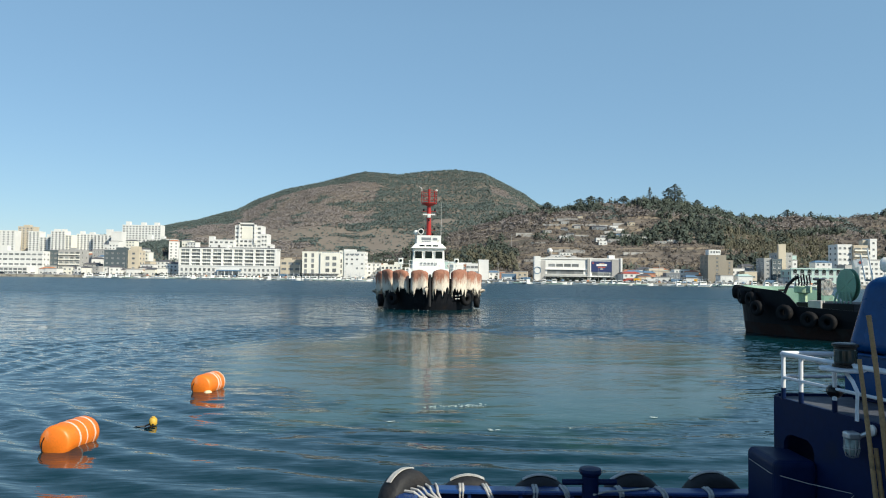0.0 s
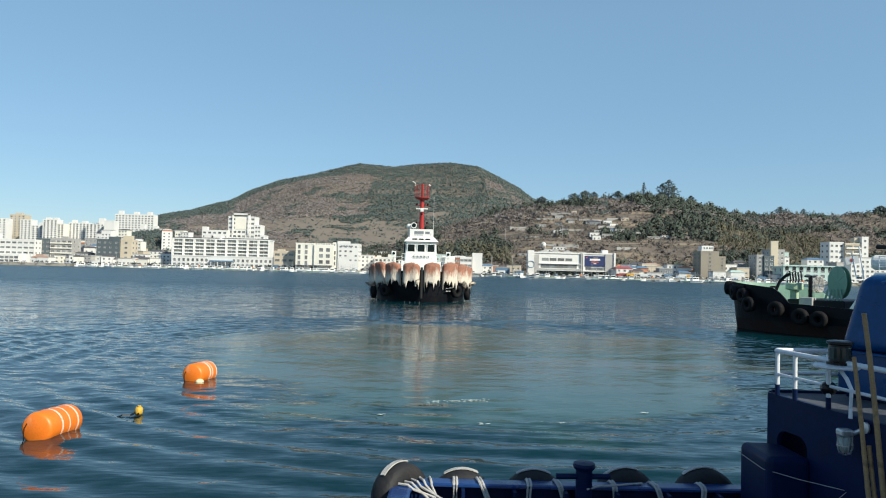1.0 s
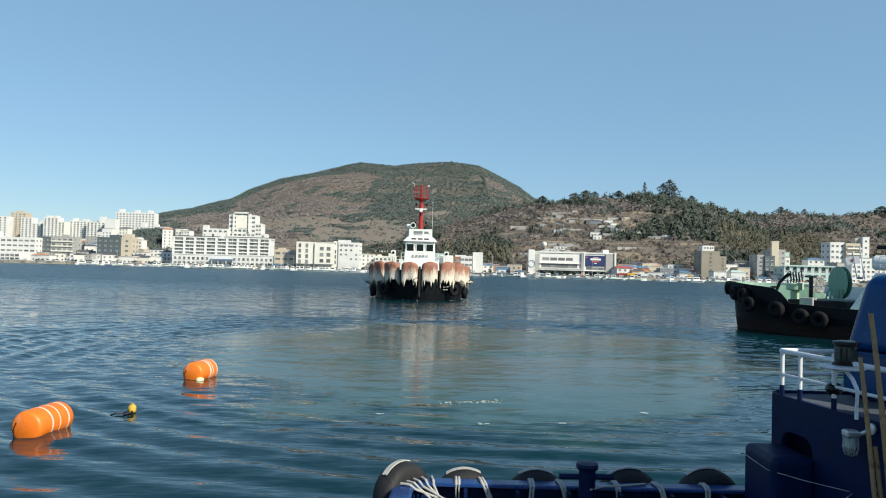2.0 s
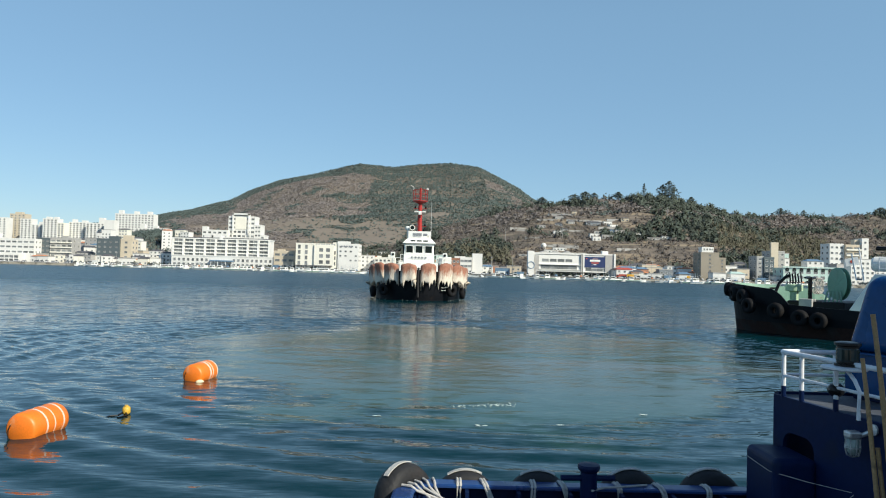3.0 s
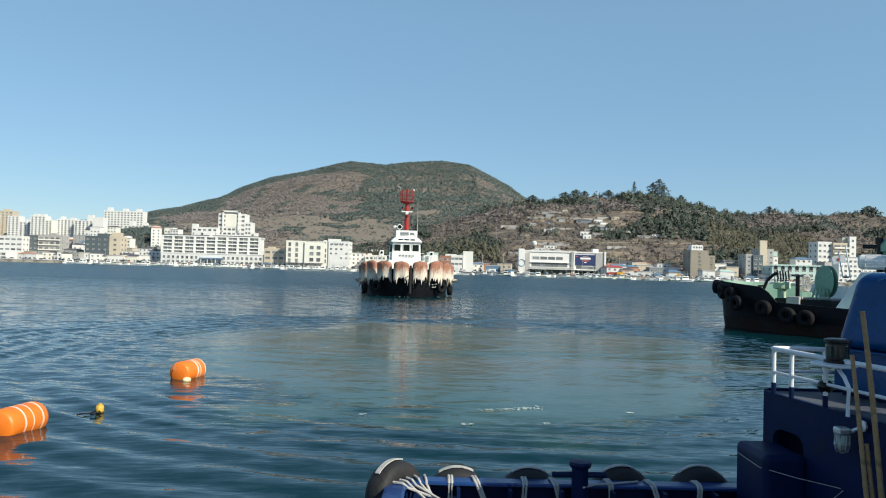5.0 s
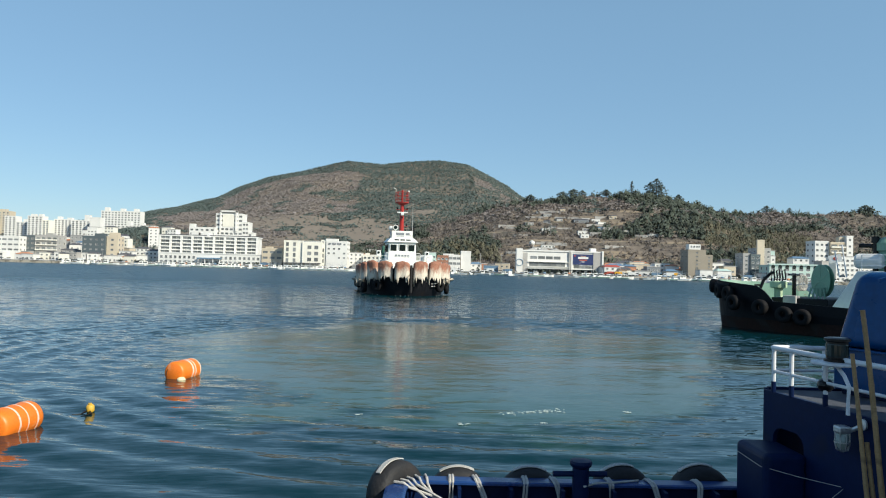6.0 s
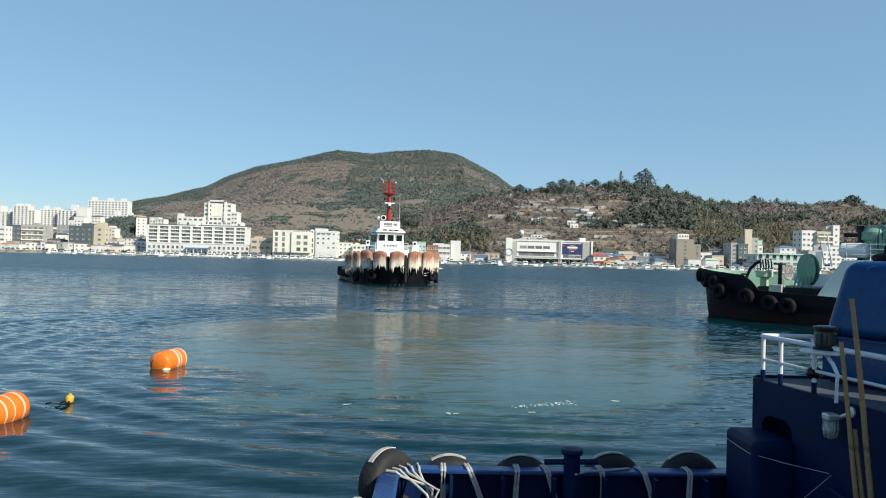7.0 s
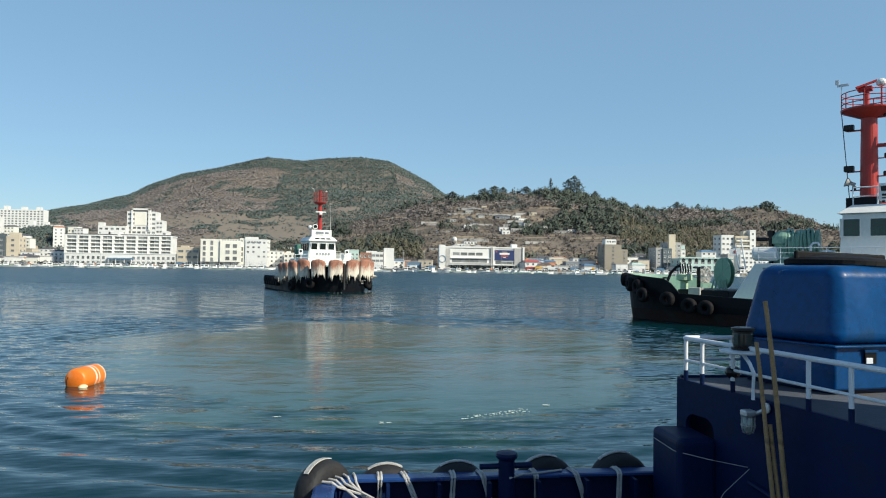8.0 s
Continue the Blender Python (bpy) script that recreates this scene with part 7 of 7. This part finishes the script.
def build_woods():
    rnd = np.random.RandomState(12)
    # the mountain
    n = 138000
    x, y = rnd.uniform(-950, 470, n), rnd.uniform(770, 1730, n)
    u = np.clip((y - 740) / 960, 0, 1)
    n1, n2 = fractal(x, y, 260, 21), fractal(x, y, 170, 22)
    n3 = fractal(x, y, 90, 24)
    z = land(x, y)
    conifer = ((x > -175 + 75 * n1) & (u > 0.17 + 0.06 * n3) & ~((x > 90) & (u > 0.72 + 0.2 * n3))) | (u > 0.83 + 0.12 * n1) | (x < -440 + 90 * n1) | (n3 > 0.62)
    clearing = (u < 0.34 + 0.15 * n2) & (n2 + 0.4 * n3 > -0.2) & (x < 60)
    p = np.stack([x, y, z], -1)
    keep = conifer & ~(clearing & (rnd.rand(n) < 0.9))
    q = p[keep]
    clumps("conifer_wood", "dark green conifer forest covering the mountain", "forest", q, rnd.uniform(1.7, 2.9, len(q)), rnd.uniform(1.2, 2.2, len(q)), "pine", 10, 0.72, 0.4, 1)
    keep = ~conifer & (rnd.rand(n) < np.where(clearing, 0.12, 0.95))
    q = p[keep]
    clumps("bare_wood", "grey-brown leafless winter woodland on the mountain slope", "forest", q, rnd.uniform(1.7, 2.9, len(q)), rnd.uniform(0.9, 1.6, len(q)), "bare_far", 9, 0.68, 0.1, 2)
    # the spur behind the market
    n = 34000
    x, y = rnd.uniform(-165, 760, n), rnd.uniform(590, 905, n)
    v = np.clip((y - 585) / 265, 0, 1)
    n1, n2 = fractal(x, y, 120, 31), fractal(x, y, 60, 32)
    z = land(x, y)
    p = np.stack([x, y, z - 0.6], -1)
    open_ = (x > 30 + 30 * n1) & (x < 245 + 40 * n2) & (v < 0.84 + 0.1 * n1) & (v > 0.05)
    far_open = (x > 400) & (n2 > 0.05) & (v > 0.3)
    chance = np.where(open_, np.where(n2 > 0.2, 0.9, 0.5), np.where(far_open, 0.35, 0.88))
    alive = (rnd.rand(n) < chance) & (z > 2.6)
    grove = (x > 275 + 30 * n1) & (x < 385) & (v > 0.10) & (v < 0.55) & (n2 > -0.4)
    green = (((x > 225) & (x < 345) & (n1 > -0.35)) | ((x < 60) & (n1 > 0.0) & (v < 0.6)) | (n1 > 0.45) | ((v > 0.9) & (n2 > 0.35)) | ((x > 320) & (v < 0.3) & (n2 > -0.1))) & ~grove
    for key, name, lab, m_, r, h, leaves, size, cone, sd in ((grove, "bamboo_grove", "olive bamboo grove on the hillside", "bamboo_grove", (1.5, 2.8), (3.2, 6.5), 44, 0.30, 0.5, 3), (green & ~grove, "evergreen_wood", "dark evergreen trees on the lower hill", "pine_near", (2.2, 5.0), (2.4, 5.8), 46, 0.36, 0.3, 4), (~green & ~grove, "winter_scrub", "brown leafless scrub and trees on the lower hill", "bare", (1.3, 3.4), (1.1, 3.2), 28, 0.34, 0.1, 5)):
        q = p[alive & key]
        k = 0.55 + 0.9 * rnd.rand(len(q)) ** 2
        clumps(name, lab, "woodland", q, rnd.uniform(*r, len(q)) * k, rnd.uniform(*h, len(q)) * k, m_, leaves, size, cone, sd)
    # olive trees at the foot of the slope and round the knoll
    n = 900
    x, y = rnd.uniform(-140, 60, n), rnd.uniform(600, 690, n)
    k = fractal(x, y, 70, 41) > -0.2
    q = np.stack([x, y, land(x, y) - 0.4], -1)[k]
    clumps("hillside_trees", "olive green trees above the waterfront houses", "woodland", q, rnd.uniform(2.5, 4.6, len(q)), rnd.uniform(3.0, 6.0, len(q)), "bamboo_grove", 60, 0.36, 0.3, 6)
    n = 90
    x = rnd.uniform(-265, 235, n)
    y = shore(x) + rnd.uniform(18, 24, n)
    q = np.stack([x, y, np.full(n, 1.8)], -1)
    clumps("roadside_shrubs", "dark green shrubs along the waterfront road", "shrubs", q, rnd.uniform(1.0, 2.2, n), rnd.uniform(1.0, 2.4, n), "pine_near", 60, 0.4, 0.1, 8)
    n = 3000
    x, y = rnd.normal(-292, 52, n), rnd.normal(728, 35, n)
    q = np.stack([x, y, land(x, y) - 0.4], -1)[y < 770]
    clumps("knoll_wood", "grey-green wood on a low knoll below the apartments", "woodland", q, rnd.uniform(1.2, 2.4, len(q)), rnd.uniform(1.4, 3.2, len(q)), "pine", 30, 0.42, 0.2, 7)


def pine_tree(label, x, y, height, width, flat, seed, upright=False):
    """A skyline pine: trunk, limbs and a broken crown of many needle clumps."""
    rnd = random.Random(seed)
    base = float(land(x, y)) - 0.5
    t = thing("pine_tree", label, "tree", pose(x, y, base), "skyline pines")
    part("trunk", tube(bmesh.new(), [(0, 0, 0), (rnd.uniform(-0.4, 0.4), 0, height * 0.4), (rnd.uniform(-0.6, 0.6), 0.2, height * 0.72), (0, 0, height * 0.95)], width * 0.022 + 0.12, 8), "bark", t)
    pts, rad, tall = [], [], []
    layers = 7
    for L in range(layers):
        zz = height * (flat + (1 - flat) * L / (layers - 1))
        w = width / 2 * (math.sin(math.pi * (0.25 + 0.68 * L / (layers - 1))) if not upright else 1.05 - 0.9 * L / (layers - 1))
        for k in range(9):
            a = 2 * math.pi * (k + rnd.random()) / 9
            d = w * rnd.uniform(0.35, 1.0)
            c = (d * math.cos(a), d * math.sin(a), zz + rnd.uniform(-0.06, 0.06) * height)
            if k % 3 == 0:
                part("limb", rod(bmesh.new(), (0, 0, zz - height * 0.10), c, 0.16, 6, 0.05), "bark", t)
            for _ in range(4):
                pts.append((c[0] + rnd.gauss(0, w * 0.14), c[1] + rnd.gauss(0, w * 0.14), c[2] + rnd.gauss(0, height * 0.02)))
                rad.append(width * rnd.uniform(0.045, 0.085))
                tall.append(width * rnd.uniform(0.025, 0.05))
    crown = clumps("crown", "", "", np.array(pts), np.array(rad), np.array(tall), "pine", 26, 0.5, 0.1, seed)
    for key in ("kind", "category", "label"):
        if key in crown:
            del crown[key]
    crown.parent = t


def build_skyline():
    wide = "broad spreading pine on the ridge skyline"
    for lab, x, y, h, w, fl, sd, up in ((wide, 266, 852, 18, 14, 0.35, 1, False), (wide, 273, 850, 22, 18, 0.30, 2, False), (wide, 281, 854, 18, 14, 0.30, 3, False), ("slender dark fir on the ridge skyline", 243, 850, 16, 10, 0.15, 4, True), (wide, 159, 852, 10, 15, 0.4, 5, False), (wide, 172, 850, 11, 15, 0.4, 6, False), (wide, 183, 851, 9, 11, 0.35, 7, False), (wide, 212, 850, 9, 14, 0.35, 8, False), (wide, 409, 850, 9, 12, 0.3, 9, False), (wide, 437, 850, 8, 9, 0.2, 10, False), (wide, 531, 850, 8, 17, 0.2, 13, False), (wide, 300, 848, 10, 12, 0.3, 15, False), (wide, 120, 852, 9, 16, 0.3, 16, False), (wide, -272, 590, 8, 10, 0.3, 17, False)):
        pine_tree(lab, x, y, h, w, fl, sd, up)


build_town()
build_waterfront()
build_woods()
build_skyline()


# ---- foam on the water ----
def foam_patch(label, spots, seed):
    """Small flat froth flecks floating just above the water."""
    rnd = random.Random(seed)
    bm = bmesh.new()
    for x, y, r in spots:
        k = 9
        a0 = rnd.uniform(0, 6)
        ring = [(x + r * rnd.uniform(0.5, 1.3) * 2.8 * math.cos(a0 + 2 * math.pi * i / k), y + r * rnd.uniform(0.5, 1.3) * math.sin(a0 + 2 * math.pi * i / k)) for i in range(k)]
        low = [bm.verts.new((a, b, 0.0)) for a, b in ring]
        top = bm.verts.new((x, y, 0.006 + r * 0.12))
        for i in range(k):
            bm.faces.new((low[i], low[(i + 1) % k], top))
        bm.faces.new(low[::-1])
    ob = part("foam", bm, "foam")
    tagged(ob, label, "foam", kind="stuff")
    return ob


def build_foam():
    rnd = random.Random(6)
    streak = []
    for k in range(90):
        u = rnd.random()
        streak.append((-0.75 + 1.5 * u + rnd.gauss(0, 0.12), 0.28 * u + rnd.gauss(0, 0.09) - 0.1, rnd.uniform(0.003, 0.011) * (1 + u * 0.6)))
    a = foam_patch("white froth streak in the propeller wash", streak, 1)
    flecks = []
    for x, y in ((0.1, -0.5), (1.9, -0.2), (4.3, 1.3), (-2.4, 0.3)):
        for _ in range(5):
            flecks.append((x + rnd.gauss(0, 0.06), y + rnd.gauss(0, 0.03), rnd.uniform(0.010, 0.028)))
    b = foam_patch("scattered white froth flecks in the propeller wash", flecks, 2)
    return a, b


FOAM = build_foam()


# ---- what moves ----
def motions():
    """The tug backs off and swings, the moored tug and the floats drift, the water slides by."""
    tug = ((0, -2.27, 86.0, 2.6), (0.5, -2.42, 87.0, 2.5), (1, -2.51, 88.05, 2.4), (1.5, -2.67, 89.1, 2.1), (3, -2.93, 92.15, 1.9), (3.5, -3.05, 93.2, 2.0), (4, -3.21, 94.2, 2.6), (4.5, -3.40, 95.2, 3.9), (6, -4.09, 98.3, 8.6), (6.5, -4.30, 99.3, 11.0), (7, -4.54, 100.35, 13.1), (7.5, -4.68, 101.4, 15.2), (8, -4.80, 102.4, 17.4))
    walk(TUG, [(t, pose(x, y, 0, 0, 0, a - 90)) for t, x, y, a in tug])
    heading = math.degrees(math.atan2(0.74, -0.67))
    for_moored = ((0, 0.62), (0.5, 0.60), (1, 0.57), (1.5, 0.54), (3, 0.48), (3.5, 0.46), (4, 0.42), (4.5, 0.41), (6, 0.33), (6.5, 0.26), (7, 0.22), (7.5, 0.13), (8, 0.0))
    walk(MOORED, [(t, pose(31.3 + dx, 39.3, 0, 0, 0, heading)) for t, dx in for_moored])
    one = ((0, -7.48, 14.38), (0.5, -7.63, 14.48), (1, -7.76, 14.55), (1.5, -7.88, 14.56), (3, -8.04, 14.5), (4, -8.12, 14.5), (4.5, -8.17, 14.5), (6, -8.32, 14.51), (6.5, -8.35, 14.54), (8, -8.45, 14.55))
    walk(FLOATS[0], [(t, pose(x, y, 0.17, 2 * math.sin(2.1 * t), 1.5 * math.sin(1.7 * t), 86 - 0.5 * t)) for t, x, y in one])
    two = ((0, -7.08, 21.46), (0.5, -7.14, 21.6), (1, -7.21, 21.75), (1.5, -7.23, 21.78), (3, -7.2, 21.72), (3.5, -7.18, 21.65), (4, -7.16, 21.6), (4.5, -7.19, 21.62), (6, -7.37, 21.67), (6.5, -7.43, 21.68), (7, -7.50, 21.7), (7.5, -7.56, 21.64), (8, -7.58, 21.52))
    walk(FLOATS[1], [(t, pose(x, y, 0.18, 2 * math.sin(1.9 * t + 1), 1.5 * math.sin(1.5 * t), 82 - 0.8 * t)) for t, x, y in two])
    three = ((0, -6.64, 16.41), (0.5, -6.72, 16.45), (1, -6.85, 16.53), (1.5, -6.95, 16.55), (3, -7.14, 16.5), (3.5, -7.20, 16.5), (4, -7.22, 16.4), (4.5, -7.33, 16.4), (6, -7.67, 16.45), (6.5, -7.76, 16.43), (7, -7.88, 16.43), (7.5, -8.03, 16.48), (8, -8.15, 16.5))
    walk(FLOATS[2], [(t, pose(x, y, 0.06, 6 * math.sin(2.3 * t), 5 * math.sin(2.0 * t), 10)) for t, x, y in three])
    walk(FOAM[0], [(0, pose(0.4, 19.2, 0.015, 0, 0, 4)), (4, pose(1.7, 18.2, 0.015, 0, 0, 6)), (6.5, pose(2.92, 17.22, 0.015, 0, 0, 10)), (8, pose(3.55, 16.6, 0.015, 0, 0, 14))])
    walk(FOAM[1], [(0, pose(1.2, 16.8, 0.015)), (8, pose(0.7, 16.3, 0.015))])
    walk(WATER, [(0, pose(0, 0, 0)), (4, pose(-0.25, -0.45, 0)), (8, pose(-0.5, -0.9, 0))])


motions()
